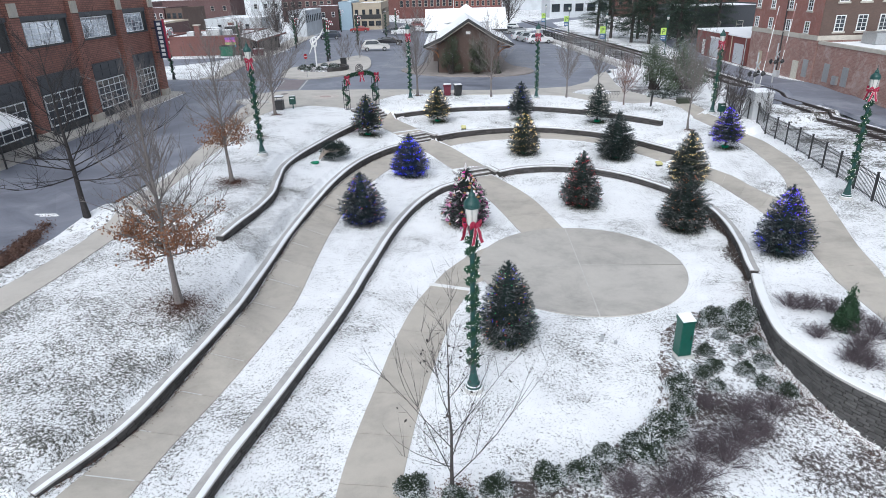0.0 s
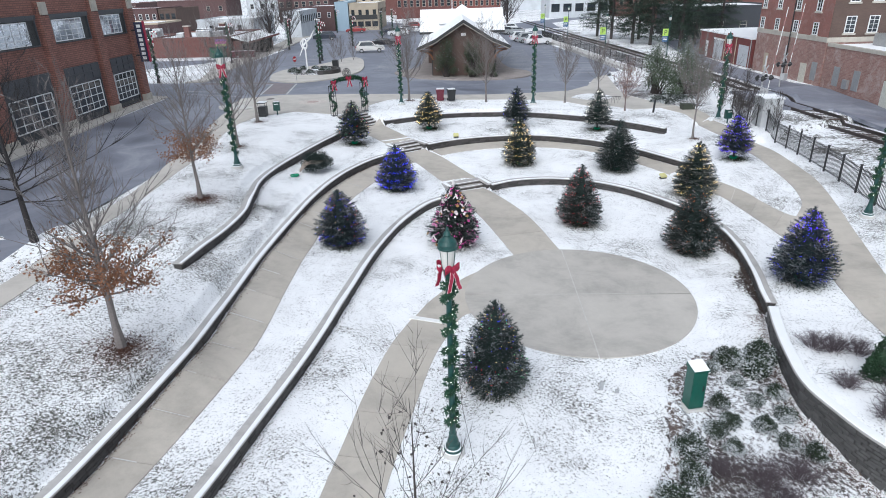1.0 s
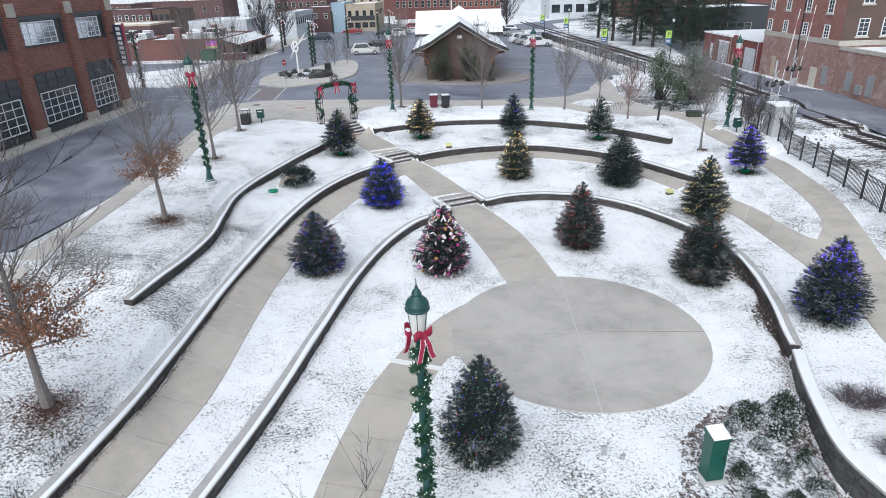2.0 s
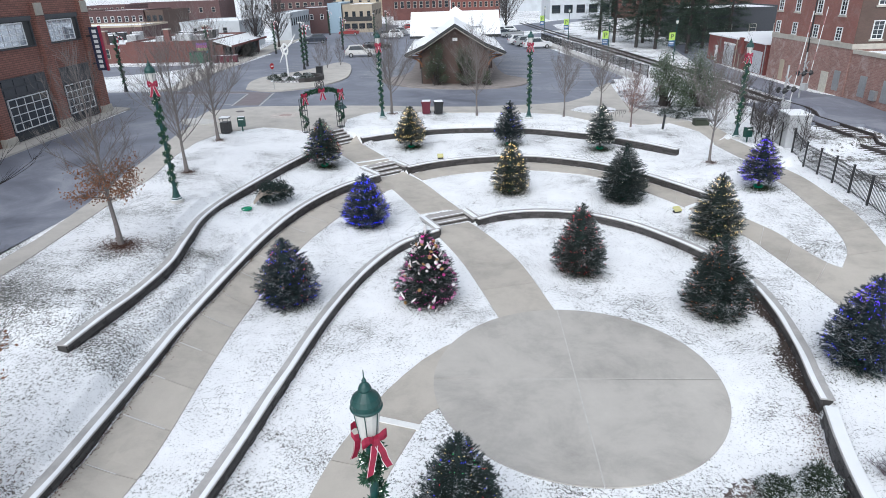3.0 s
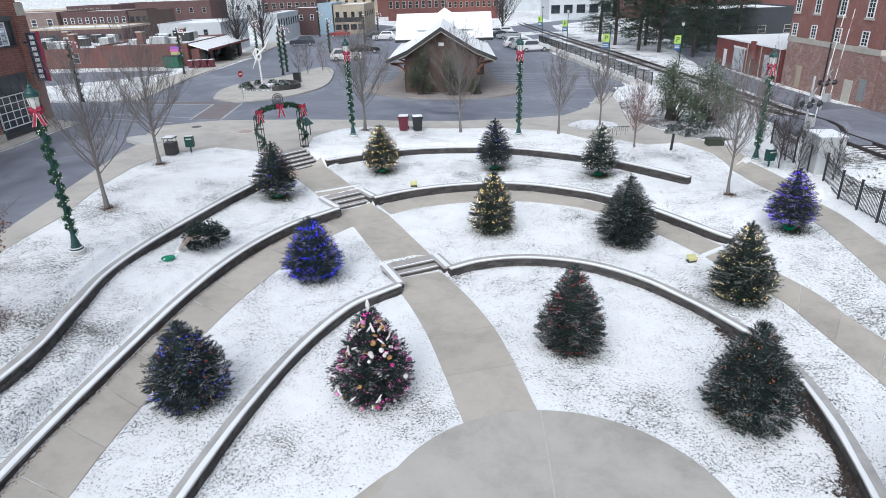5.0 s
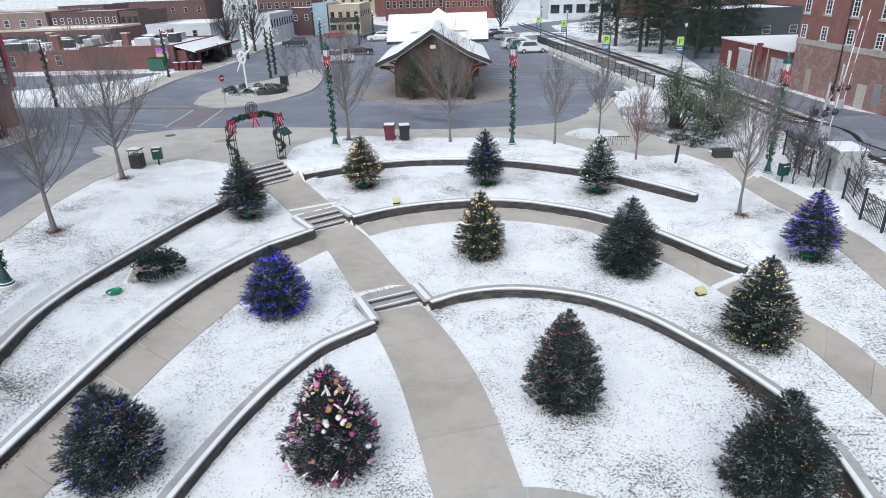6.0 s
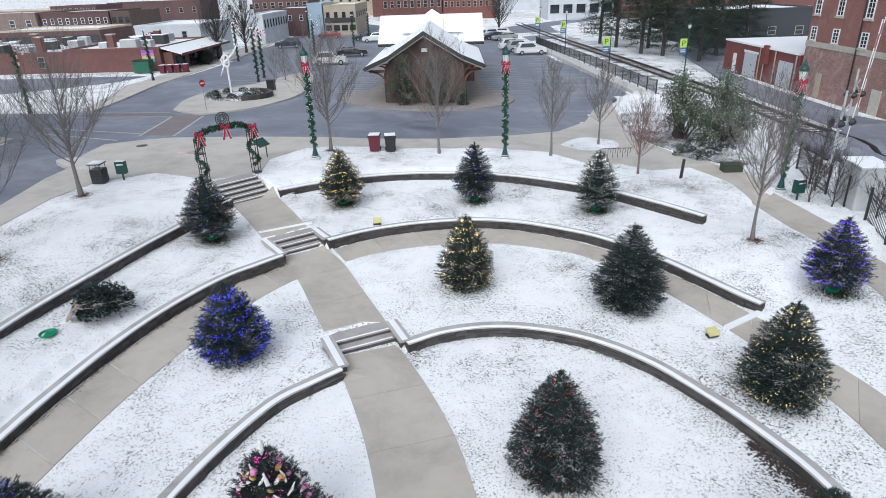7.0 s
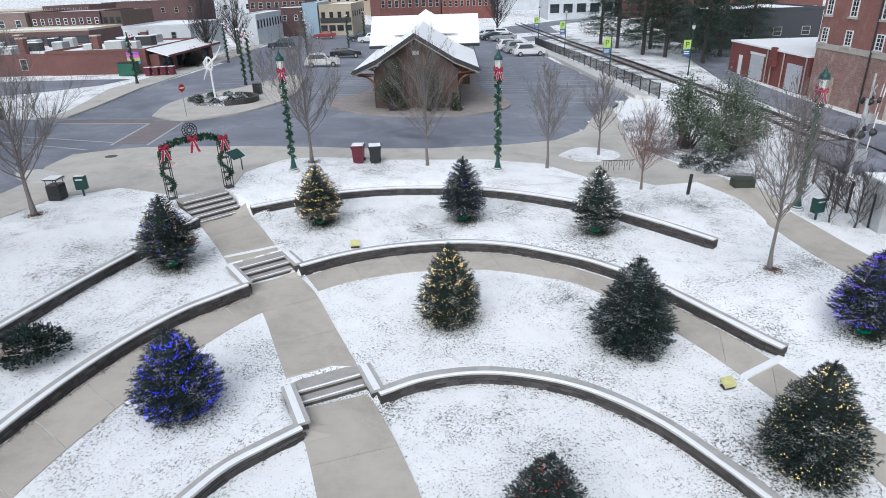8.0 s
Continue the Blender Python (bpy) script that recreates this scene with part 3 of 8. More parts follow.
# ---------------------------------------------------------------- terrace walls: core, stone face, cap
def wall(name, points, label, half=0.185, cap_half=0.235, cap_thick=0.045, snow=True):
    line = spline(points, 0.3)
    d, left = sides(line)
    top = thing(name, label, "retaining wall", kind="structure")
    n = len(line)

    def sweep(rows):
        out = Mesh()
        m = len(rows[0])
        V = [p for row in rows for p in row]
        F = [(i * m + j, i * m + (j + 1) % m, (i + 1) * m + (j + 1) % m, (i + 1) * m + j) for i in range(n - 1) for j in range(m)]
        F += [tuple(range(m - 1, -1, -1)), tuple((n - 1) * m + j for j in range(m))]
        return out.add(V, [f[::-1] for f in F])

    low = np.minimum(ground_at(line[:, :2] - left * 0.3), ground_at(line[:, :2] + left * 0.3)) - 0.15
    rows, caps = [], []
    for i in range(n):
        x, y, z = line[i]
        l = left[i]
        inner = half - 0.085
        rows.append([(x - l[0] * half, y - l[1] * half, low[i]), (x + l[0] * inner, y + l[1] * inner, low[i]),
                     (x + l[0] * inner, y + l[1] * inner, z - cap_thick), (x - l[0] * half, y - l[1] * half, z - cap_thick)])
        b = 0.015
        rear = cap_half - 0.085
        sect = [(-cap_half, -cap_thick), (rear, -cap_thick), (rear, -b), (rear - b, 0), (-cap_half + b, 0), (-cap_half, -b)]
        caps.append([(x + l[0] * s, y + l[1] * s, z + h) for s, h in sect])
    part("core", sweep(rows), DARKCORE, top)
    part("cap", sweep(caps), CAPMAT, top, "grey concrete cap")
    if snow:
        # snow lies on the side of the cap away from the edge, in an uneven strip
        r = np.random.default_rng(len(points) * 7 + int(abs(points[0][0]) * 10))
        wob = np.interp(np.arange(n), np.arange(0, n + 6, 5), r.uniform(-0.10, 0.10, len(np.arange(0, n + 6, 5))))
        rows = []
        for i in range(n):
            x, y, z = line[i]
            l = left[i]
            a, c = snow[0] + max(0, wob[i]) * 0.25, snow[1] + wob[i] * 0.4
            sect = [(a, 0.002), (c, 0.002), (c - 0.02, 0.022), (a + 0.03, 0.02)]
            rows.append([(x + l[0] * s, y + l[1] * s, z + h) for s, h in sect])
        part("snow_strip", sweep(rows), SNOW, top, "strip of snow")
    return top, line, left


WALLS = {}
for name, pts, snow, words in (
    ("wall_1_west", WALL_1_WEST, (-0.225, -0.06), "low curved stone terrace wall with a snow-dusted concrete cap"),
    ("wall_1_east", WALL_1_EAST, (-0.225, -0.08), "low curved stone terrace wall with a snow-dusted concrete cap"),
    ("wall_2_west", WALL_2_WEST, (-0.225, -0.06), "long curved stone wall beside the concrete ramp, cap half snowed over"),
    ("wall_2_east", WALL_2_EAST, (-0.225, -0.02), "curved stone wall behind the middle path, cap under snow"),
    ("wall_3_west", WALL_3_WEST, (-0.225, -0.09), "winding stone wall on the upper lawn with a grey cap"),
    ("wall_3_east", WALL_3_EAST, (-0.225, 0.0), "curved stone wall of the upper terrace, cap under snow"),
):
    WALLS[name] = wall(name, pts, words, snow=snow)
WALLS["wall_4"] = wall("wall_4", WALL_4, "tall retaining wall of stacked grey concrete blocks", half=0.14, cap_half=0.19, cap_thick=0.06, snow=(-0.17, 0.14))

# ---------------------------------------------------------------- stairs between the terraces
def stairs(name, first, last, out, z0, z1, count, label, tread=0.34, last_tread=0.62):
    """A flight between two points of its lowest edge; out: the way it climbs."""
    a, b = np.array(first), np.array(last)
    o = np.array(out) / np.linalg.norm(out)
    top = thing(name, label, "stairs", kind="structure")
    rise = (z1 - z0) / count
    for k in range(count):
        p, q = a + o * tread * k, b + o * tread * k
        e, f = p + o * (tread + 0.06 if k < count - 1 else last_tread), q + o * (tread + 0.06 if k < count - 1 else last_tread)
        z = z0 + rise * (k + 1)
        step = None
        # the riser's colour holds its shade; the tread above stays plain concrete
        for nm, lo, hi, push, mat in (("step", z0 - 0.3, z - 0.05, 0.035, SHADEDRISERMAT), ("tread", z - 0.05, z, 0.0, TREADMAT)):
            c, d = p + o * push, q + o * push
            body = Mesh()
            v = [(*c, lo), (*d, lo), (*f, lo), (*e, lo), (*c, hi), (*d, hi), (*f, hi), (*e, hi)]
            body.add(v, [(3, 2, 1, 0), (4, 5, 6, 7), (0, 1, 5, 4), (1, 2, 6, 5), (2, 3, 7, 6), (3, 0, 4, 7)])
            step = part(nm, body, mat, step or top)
        sn = Mesh()
        across = q - p
        s0, s1 = p + across * 0.04 + o * 0.02, p + across * 0.96 + o * 0.02
        w = o * 0.075
        sn.add([(*s0, z + 0.002), (*s1, z + 0.002), (*(s1 + w), z + 0.002), (*(s0 + w), z + 0.002), (*(s0 + o * 0.02), z + 0.015), (*(s1 + o * 0.02), z + 0.015), (*(s1 + w - o * 0.02), z + 0.012), (*(s0 + w - o * 0.02), z + 0.012)],
               [(4, 5, 6, 7), (0, 1, 5, 4), (1, 2, 6, 5), (2, 3, 7, 6), (3, 0, 4, 7)])
        part("snow", sn, SNOW, top, "strip of snow on the tread")
    return top


stairs("stairs_low", (-4.95, 12.75), (-2.95, 13.7), (-0.43, 0.90), 0.08, 0.40, 2, "two low concrete steps edged with snow")
stairs("stairs_middle", (-8.5, 19.5), (-6.75, 20.75), (-0.58, 0.81), 0.68, 1.14, 3, "three concrete steps edged with snow")
stairs("stairs_top", (-12.0, 24.35), (-10.35, 25.95), (-0.70, 0.72), 1.34, 2.12, 5, "five concrete steps edged with snow", last_tread=0.95)


def cheek(name, a, b, z0, z1, wide=0.42):
    """The capped end wall beside a flight."""
    a, b = np.array(a), np.array(b)
    d = (b - a) / np.linalg.norm(b - a)
    s = np.array([-d[1], d[0]]) * wide / 2
    top = thing(name, "capped stone end wall beside the steps", "retaining wall", kind="structure")
    for nm, g, lo, hi, mat in (("core", 0.05, z0 - 0.3, z1 - 0.09, STONE), ("cap", 0.0, z1 - 0.09, z1, CAPMAT)):
        e = s * (1 - g / wide * 2)
        body = Mesh()
        v = [(*(a + e + d * g), lo), (*(a - e + d * g), lo), (*(b - e - d * g), lo), (*(b + e - d * g), lo)]
        v += [(x, y, hi) for x, y, _ in v]
        body.add(v, [(3, 2, 1, 0), (4, 5, 6, 7), (0, 1, 5, 4), (1, 2, 6, 5), (2, 3, 7, 6), (3, 0, 4, 7)])
        part(nm, body, mat, top)
    sn = Mesh()
    e = s * 0.55
    v = [(*(a + e), z1 + 0.002), (*(a - e * 0.7), z1 + 0.002), (*(b - e * 0.7), z1 + 0.002), (*(b + e), z1 + 0.002)]
    v += [(x, y, z1 + 0.02) for x, y, _ in v]
    sn.add(v, [(4, 5, 6, 7), (0, 1, 5, 4), (1, 2, 6, 5), (2, 3, 7, 6), (3, 0, 4, 7)])
    part("snow", sn, SNOW, top)


cheek("wall_5", (-4.42, 11.75), (-5.25, 13.45), 0.05, 0.46)
cheek("wall_6", (-2.55, 13.2), (-3.15, 14.5), 0.05, 0.44)
cheek("wall_7", (-8.05, 18.85), (-9.2, 20.4), 0.65, 1.17)
cheek("wall_8", (-6.5, 20.55), (-7.3, 21.7), 0.65, 1.15)

# ---------------------------------------------------------------- concrete paths, slab by slab
def path(name, left, right, label, slab=1.55, top=0.025, mat=None, snowed=False):
    L, R = spline(left, 0.1), spline(right, 0.1)
    n = int(max(len(L), len(R)))
    u = np.linspace(0, 1, n)
    L = np.stack([np.interp(u, np.linspace(0, 1, len(L)), L[:, k]) for k in (0, 1)], 1)
    R = np.stack([np.interp(u, np.linspace(0, 1, len(R)), R[:, k]) for k in (0, 1)], 1)
    top_ob = thing(name, label, "path", kind="structure")
    length = np.linalg.norm(np.diff((L + R) / 2, axis=0), axis=1).sum()
    count = max(1, int(round(length / slab)))
    for k in range(count):
        i0, i1 = k / count, (k + 1) / count
        g = 0.010 / length
        uu = np.linspace(i0 + g, i1 - g, 6)
        a = np.stack([np.interp(uu, u, L[:, j]) for j in (0, 1)], 1)
        b = np.stack([np.interp(uu, u, R[:, j]) for j in (0, 1)], 1)
        part("slab", ribbon(a, b, top, 0.12, 4), mat or PATHMAT, top_ob)
        if snowed and k:
            # snow left in the joint
            s, e = a[0] + (b[0] - a[0]) * 0.04, a[0] + (b[0] - a[0]) * (0.6 + 0.33 * math.sin(k * 2.1))
            d = a[1] - a[0]
            d = d / np.linalg.norm(d) * (0.011 + 0.005 * math.sin(k))
            part("snow_line", ribbon(np.array([s - d, e - d]), np.array([s + d, e + d])[:, :], top + 0.004, 0.01, 2).turned(), SNOWLINE, top_ob, "snow left in a joint")
    return top_ob


path("path_1", [(-2.05, 3.75), (-2.7, 6.4), (-3.5, 9.2), (-4.85, 12.75)], [(0.05, 4.25), (-0.75, 8.3), (-1.7, 11.0), (-2.88, 13.5)], "concrete path up from the round plaza to the low steps", 2.6)
path("path_2", [(-5.2, 13.4), (-6.1, 15.3), (-7.2, 17.6), (-8.4, 19.45)], [(-3.3, 14.4), (-4.4, 16.6), (-5.6, 19.0), (-6.68, 20.55)], "broad concrete path between the low and the middle steps", 2.2)
path("path_3", [(-9.2, 20.3), (-10.4, 22.2), (-12.0, 24.5)], [(-7.5, 21.6), (-8.8, 23.8), (-10.3, 26.1)], "concrete path between the middle and the top steps", 1.9)
path("path_4", [(-14.6, -14.5), (-13.75, -11.4), (-13.2, -8.6), (-12.82, -5.5), (-12.66, -2), (-12.56, 2), (-12.27, 6.5), (-11.82, 10.4), (-11.05, 13.75), (-9.8, 16.45), (-8.5, 18.1), (-7.5, 19.2)],
     [(-13.0, -14.5), (-12.5, -11), (-11.85, -8.2), (-11.45, -6.0), (-11.2, -3.3), (-11.15, 0.1), (-11.05, 4.5), (-10.5, 8.8), (-9.75, 12.2), (-8.6, 15.2), (-7.3, 17.4), (-6.4, 17.9)], "long concrete ramp path with scored joints", 1.75, snowed=True)
path("path_5", [(-6.2, 20.3), (-4.9, 21.2), (-3.2, 21.9), (-1.5, 22.25), (0.2, 22.3), (1.9, 21.9), (3.4, 21.15), (4.75, 20.2), (5.95, 19.05), (7.05, 17.6), (8.05, 15.95), (9.1, 13.6), (9.9, 11.4), (10.5, 9.6), (10.7, 7.9), (11.05, 6.2), (11.7, 5.5), (12.3, 5.0)],
     [(-5.5, 19.1), (-4.5, 19.8), (-3.2, 20.3), (-1.5, 20.65), (0.4, 20.7), (1.8, 20.4), (3.0, 19.9), (4.2, 19.3), (5.2, 18.2), (6.2, 16.7), (7.1, 15.2), (8.0, 13.0), (8.75, 10.9), (9.25, 9.2), (9.42, 7.6), (9.56, 5.9), (9.68, 4.4), (9.74, 2.9)], "curved concrete path along the foot of the middle wall", 1.9, top=0.031)
path("path_6", [(11.5, 29.0), (12.9, 24.5), (13.3, 20), (13.55, 16.1), (13.35, 13.1), (13.1, 10.5), (12.8, 8.9), (12.2, 7.2), (10.6, 4.6), (9.5, -0.5), (9.25, -2.2), (9.1, -3.7), (8.9, -8.5)],
     [(13.0, 29.3), (14.5, 25.5), (15.2, 20.2), (15.3, 17.0), (14.9, 13.5), (14.6, 10.5), (13.5, 6.4), (12.95, 4.6), (12.3, 2.35), (11.5, -0.3), (10.9, -3.0), (10.4, -5.1), (10.2, -8.5)], "winding concrete walk beside the railway fence", 2.3)
path("path_7", [(-6.3, -1.65), (-6.95, -3.5), (-7.45, -6.0), (-7.75, -8.2), (-8.05, -10.3), (-8.25, -12.2), (-8.4, -16)], [(-4.75, -2.15), (-5.45, -4.2), (-6.0, -7.1), (-6.4, -9.4), (-6.62, -11.2), (-6.75, -12.7), (-6.9, -16)], "curved concrete path across the lower lawn", 1.7)
path("path_8", [(-3.3, 2.55), (-4.1, 1.9), (-4.8, 1.1), (-5.7, -0.35), (-6.2, -1.5)], [(-3.95, -1.2), (-4.05, -1.2), (-4.2, -1.3), (-4.5, -1.55), (-4.7, -2.0)], "short concrete link from the path to the round plaza", 6)

# the round plaza in four quarters with pale joints
plaza = thing("plaza", "round concrete plaza scored into four stained quarters", "plaza", kind="structure")
TWIST = math.radians(88.5)
for q in range(4):
    a = np.linspace(TWIST + q * math.pi / 2 + 0.004, TWIST + (q + 1) * math.pi / 2 - 0.004, 24)
    outer = np.stack([4.35 * np.cos(a), 4.35 * np.sin(a)], 1)
    inner = np.stack([0.02 * np.cos(a), 0.02 * np.sin(a)], 1)
    part("slab", ribbon(inner, outer, 0.04, 0.15, 9), PLAZAMAT, plaza)
joint = Mesh()
for q in range(4):
    a = TWIST + q * math.pi / 2
    c, s = math.cos(a), math.sin(a)
    joint.add([(0.0 * c - 0.02 * s, 0.02 * c, 0.043), (4.33 * c - 0.02 * s, 4.33 * s + 0.02 * c, 0.043), (4.33 * c + 0.02 * s, 4.33 * s - 0.02 * c, 0.043), (0.02 * s, -0.02 * c, 0.043)], [(0, 1, 2, 3)])
part("joint", joint, JOINT, plaza, "pale filled joints")
snow_bar = thing("threshold_strip", "strip of snow across the curved path", "snow", kind="structure")
part("strip", ribbon(np.array([(7.86, 13.3), (9.3, 14.05)]), np.array([(7.96, 13.1), (9.4, 13.85)]), 0.085, 0.12, 4), SNOW, snow_bar)
snow_strip = thing("threshold_strip", "strip of snow across the path above the steps", "snow", kind="structure")
part("strip", ribbon(np.array([(-9.72, 21.2), (-7.6, 22.43)]), np.array([(-9.64, 21.06), (-7.52, 22.29)]), 0.045, 0.06, 2), SNOW, snow_strip)
drain = thing("threshold_strip", "white painted concrete strip across the path", "kerb", kind="structure")
body = Mesh()
body.add([(-6.35, -1.5, 0.1), (-4.65, -2.05, 0.1), (-4.7, -2.25, 0.1), (-6.42, -1.7, 0.1)], [(0, 3, 2, 1)])
part("strip", ribbon(np.array([(-6.35, -1.5), (-4.62, -2.05)]), np.array([(-6.42, -1.70), (-4.69, -2.25)])[:, :], 0.05, 0.1, 2), WHITEPAINT, drain)
# ---------------------------------------------------------------- streets, sidewalks, railway
laid("road", ROAD, -0.10, 0.0, ASPHALT, "grey asphalt street and car park, damp and tyre-marked", "road", cell=6)
laid("pavement", [(-20.8, -30), (-20.6, -5.6), (-20.2, -3), (-19.95, .4), (-20.1, 6.5), (-20.6, 11), (-21.5, 18), (-22.8, 27), (-22.7, 29.4), (-23.6, 32), (-23.7, 34.8), (-21.8, 35.8), (-20, 36.4), (-14, 36.3), (-8.8, 35.8), (-6, 35.35),
     (-1.8, 35.25), (3.1, 36.1), (6.2, 37.3), (8.7, 40.7), (10.4, 45.8), (12.6, 49.5), (11.6, 42), (11.1, 38.7), (10.9, 34.8), (12.0, 31.5), (13.4, 28.6), (11.3, 27.9), (9.6, 27.6), (8.4, 29.0), (6.5, 29.2), (4.6, 31.7), (1.2, 32.7), (-3.7, 32.8), (-8.4, 33.4), (-10.2, 32.8), (-11.6, 30.4),
     (-11.5, 28.4), (-11.85, 27.6), (-13.5, 26.0), (-14.0, 26.6), (-14.7, 26.9), (-17.2, 27.8), (-19.6, 26.2), (-20.3, 23.6), (-20.2, 19.9), (-19.5, 15), (-19.5, 10), (-19.1, 3.7), (-19, -1.3), (-19.2, -4.7), (-19.5, -7.2), (-19.6, -30)],
     0.03, 0.25, WALKMAT, "pale concrete sidewalk and forecourt beside the street", "sidewalk", cell=3)
laid("snow_bed", list(map(tuple, spline([(5.7, 33.3), (6.6, 34.6), (7.8, 35.3), (9.2, 34.3), (9.2, 33.0), (8.2, 32.1), (6.9, 32.0), (5.7, 33.3)], 0.4)[:-1])), 0.06, 0.1, LAWN, "small snowy lawn bed in the pavement", "lawn")
laid("tree_strip", [(-21.9, -40), (-21.7, -6), (-21.5, -1), (-20.9, 2), (-20.3, 2.2), (-19.95, .4), (-20.2, -3), (-20.6, -5.6), (-20.8, -40)], 0.0, 0.2, BANK, "narrow strip of thin snow and dirt beside the kerb", "verge")
laid("pavement_2", [(-30.2, -40), (-30.4, 9), (-31.4, 20), (-31.6, 37.5), (-34.2, 38.6), (-60, 40), (-60, -40)], 0.02, 0.25, WALKMAT, "concrete sidewalk in front of the brick station", "sidewalk", cell=6)
laid("verge_west", [(-90, 53), (-34, 47.4), (-33.2, 50), (-34.6, 56), (-36.4, 63), (-38.2, 66), (-42.3, 61.9), (-46.4, 59.0), (-60, 52.3)], 0.012, 0.2, LAWN, "snowy verge along the far street", "lawn", cell=5)
laid("pavement_3", [(-34, 47.4), (-31.7, 47.8), (-32.0, 52.5), (-33.2, 63), (-33.4, 77), (-34.2, 97), (-36, 123), (-40, 123), (-37.5, 97), (-36.3, 77), (-36.2, 66), (-36.4, 63), (-34.6, 56), (-33.2, 50)], 0.03, 0.25, WALKMAT, "concrete sidewalk along the far street", "sidewalk", cell=5)
laid("crosswalk", [(-31.4, 47.1), (-31.9, 45.9), (-23.8, 45.1), (-23.3, 41.5), (-22.8, 37.9), (-20.5, 37.7), (-21.0, 42), (-21.3, 44.9), (-24.6, 46.4)], -0.092, 0.0, plain("crosswalk_pavers", (0.215, 0.185, 0.195), 0.75, vary=0.15, scale=1.2, fine=14), "dull mauve brick pavers of the crosswalk", "crosswalk", cell=3)
laid("road_2", [(-90, 46), (-60, 52.5), (-46.4, 59.2), (-42.4, 62.1), (-38.8, 66.2), (-37.8, 70.8), (-90, 72.6)], 0.02, 0.0, ASPHALT, "asphalt yard before the long brick shop", "road", cell=6)
laid("traffic_island", list(map(tuple, spline([(-24.7, 47.7), (-22.5, 45.9), (-21.1, 45.6), (-18.6, 47.3), (-17.2, 49.5), (-15.8, 54.3), (-16.0, 60.7), (-17.5, 70), (-19.5, 73), (-21.0, 68), (-22.6, 62.5), (-25.3, 57.8), (-25.8, 53.1), (-24.7, 47.7)], 0.8)[:-1])), 0.03, 0.2, WALKMAT, "pale concrete traffic island with a rounded tip", "traffic island")
laid("depot_island", list(map(tuple, spline([(-8.6, 62), (-9.3, 57.5), (-11.2, 54.5), (-11.0, 51.5), (-8.6, 48.2), (-4.9, 46.4), (-0.5, 46.2), (2.7, 47.8), (4.4, 50.6), (4.2, 54), (2.6, 56.8), (2.0, 62)], 0.7))) + [(2.0, 84), (-8.6, 84)], 0.03, 0.2, plain("pavers", (0.29, 0.26, 0.245), 0.85, vary=0.2, scale=1.5), "paver apron round the old depot", "paving", cell=4)
laid("kerb_island", list(map(tuple, spline([(-24.3, 30.8), (-23.4, 31.2), (-21.6, 30.2), (-21.1, 29.3), (-22.2, 28.8), (-24.1, 30.2), (-24.3, 30.8)], 0.3)[:-1])), 0.12, 0.3, KERBMAT, "small raised kerb island at the corner", "kerb")
laid("road_3", ROAD_EAST, 0.09, 0.3, ASPHALT, "asphalt street beside the railway", "road", cell=6)
laid("road_4", CROSSING, 0.165, 0.3, ASPHALT, "asphalt level crossing over the rails", "road", cell=0.7)
laid("road_5", [(10.8, 150), (60, 210), (64, 205), (22, 150), (20, 118), (13, 112)], 0.01, 0.0, ASPHALT, "distant asphalt street", "road", cell=10)
laid("platform", [(15.6, 53.5), (16.9, 53), (12.9, 104), (11.6, 104)], 0.30, 0.5, KERBMAT, "long pale concrete kerb wall beside the car park", "wall", cell=4)
laid("planting_bed", list(map(tuple, spline([(11.3, 39.6), (11.1, 35.5), (11.8, 32.7), (13.0, 30.3), (14.2, 28.4), (16.5, 29.5), (17.6, 34), (17.0, 41), (14.0, 45), (12.0, 43.5), (11.3, 39.6)], 0.6)[:-1])), 0.05, 0.2, BED, "planting bed of snow-flecked groundcover and mulch", "planting bed")


def stripe(a, b, wide=0.12, name="road_marking"):
    a, b = np.array(a, float), np.array(b, float)
    n = max(2, int(np.linalg.norm(b - a) / 2) + 1)
    line = a + (b - a) * np.linspace(0, 1, n)[:, None]
    d, left = sides(line)
    return ribbon(line + left * wide / 2, line - left * wide / 2, -0.082, 0.004, 2)


def markings(name, label, lines, wide=0.12, group=""):
    top = thing(name, label, "road marking", kind="structure")
    for a, b in lines:
        part("line", stripe(a, b, wide), LINE, top)


markings("parking_lines_1", "white parking bay lines west of the depot", [((-14.2, y), (-9.4, y + 0.1)) for y in np.arange(56.5, 82, 1.45)])
markings("parking_lines_2", "white parking bay lines east of the depot", [((2.5, y), (6.8, y)) for y in np.arange(57.0, 82, 1.45)])
markings("parking_lines_3", "white parking bay lines along the railway", [((9.4 - (y - 52) * 0.02, y), (14.6 - (y - 52) * 0.045, y)) for y in np.arange(52, 98, 2.7)])
markings("crosswalk_lines", "broad white crosswalk lines at the junction", [((-22.8, 37.6), (-23.6, 44.8)), ((-20.3, 37.4), (-21.1, 45.0)), ((-32.2, 45.6), (-23.6, 44.8)), ((-31.4, 47.4), (-24.6, 46.7)), ((-31.5, 41.2), (-23.1, 38.4)), ((-31.2, 39.4), (-23.7, 36.4))], 0.17)
markings("street_lines", "white bay lines along the far street", [((-26.2, y), (-22.6 + (y - 50) * 0.0, y + 0.6)) for y in np.arange(60, 80, 2.2)])
markings("street_lines_2", "faded white edge line of the railway street", [((26.4, -20), (26.2, 28)), ((26.4, 37), (28.2, 60))], 0.12)

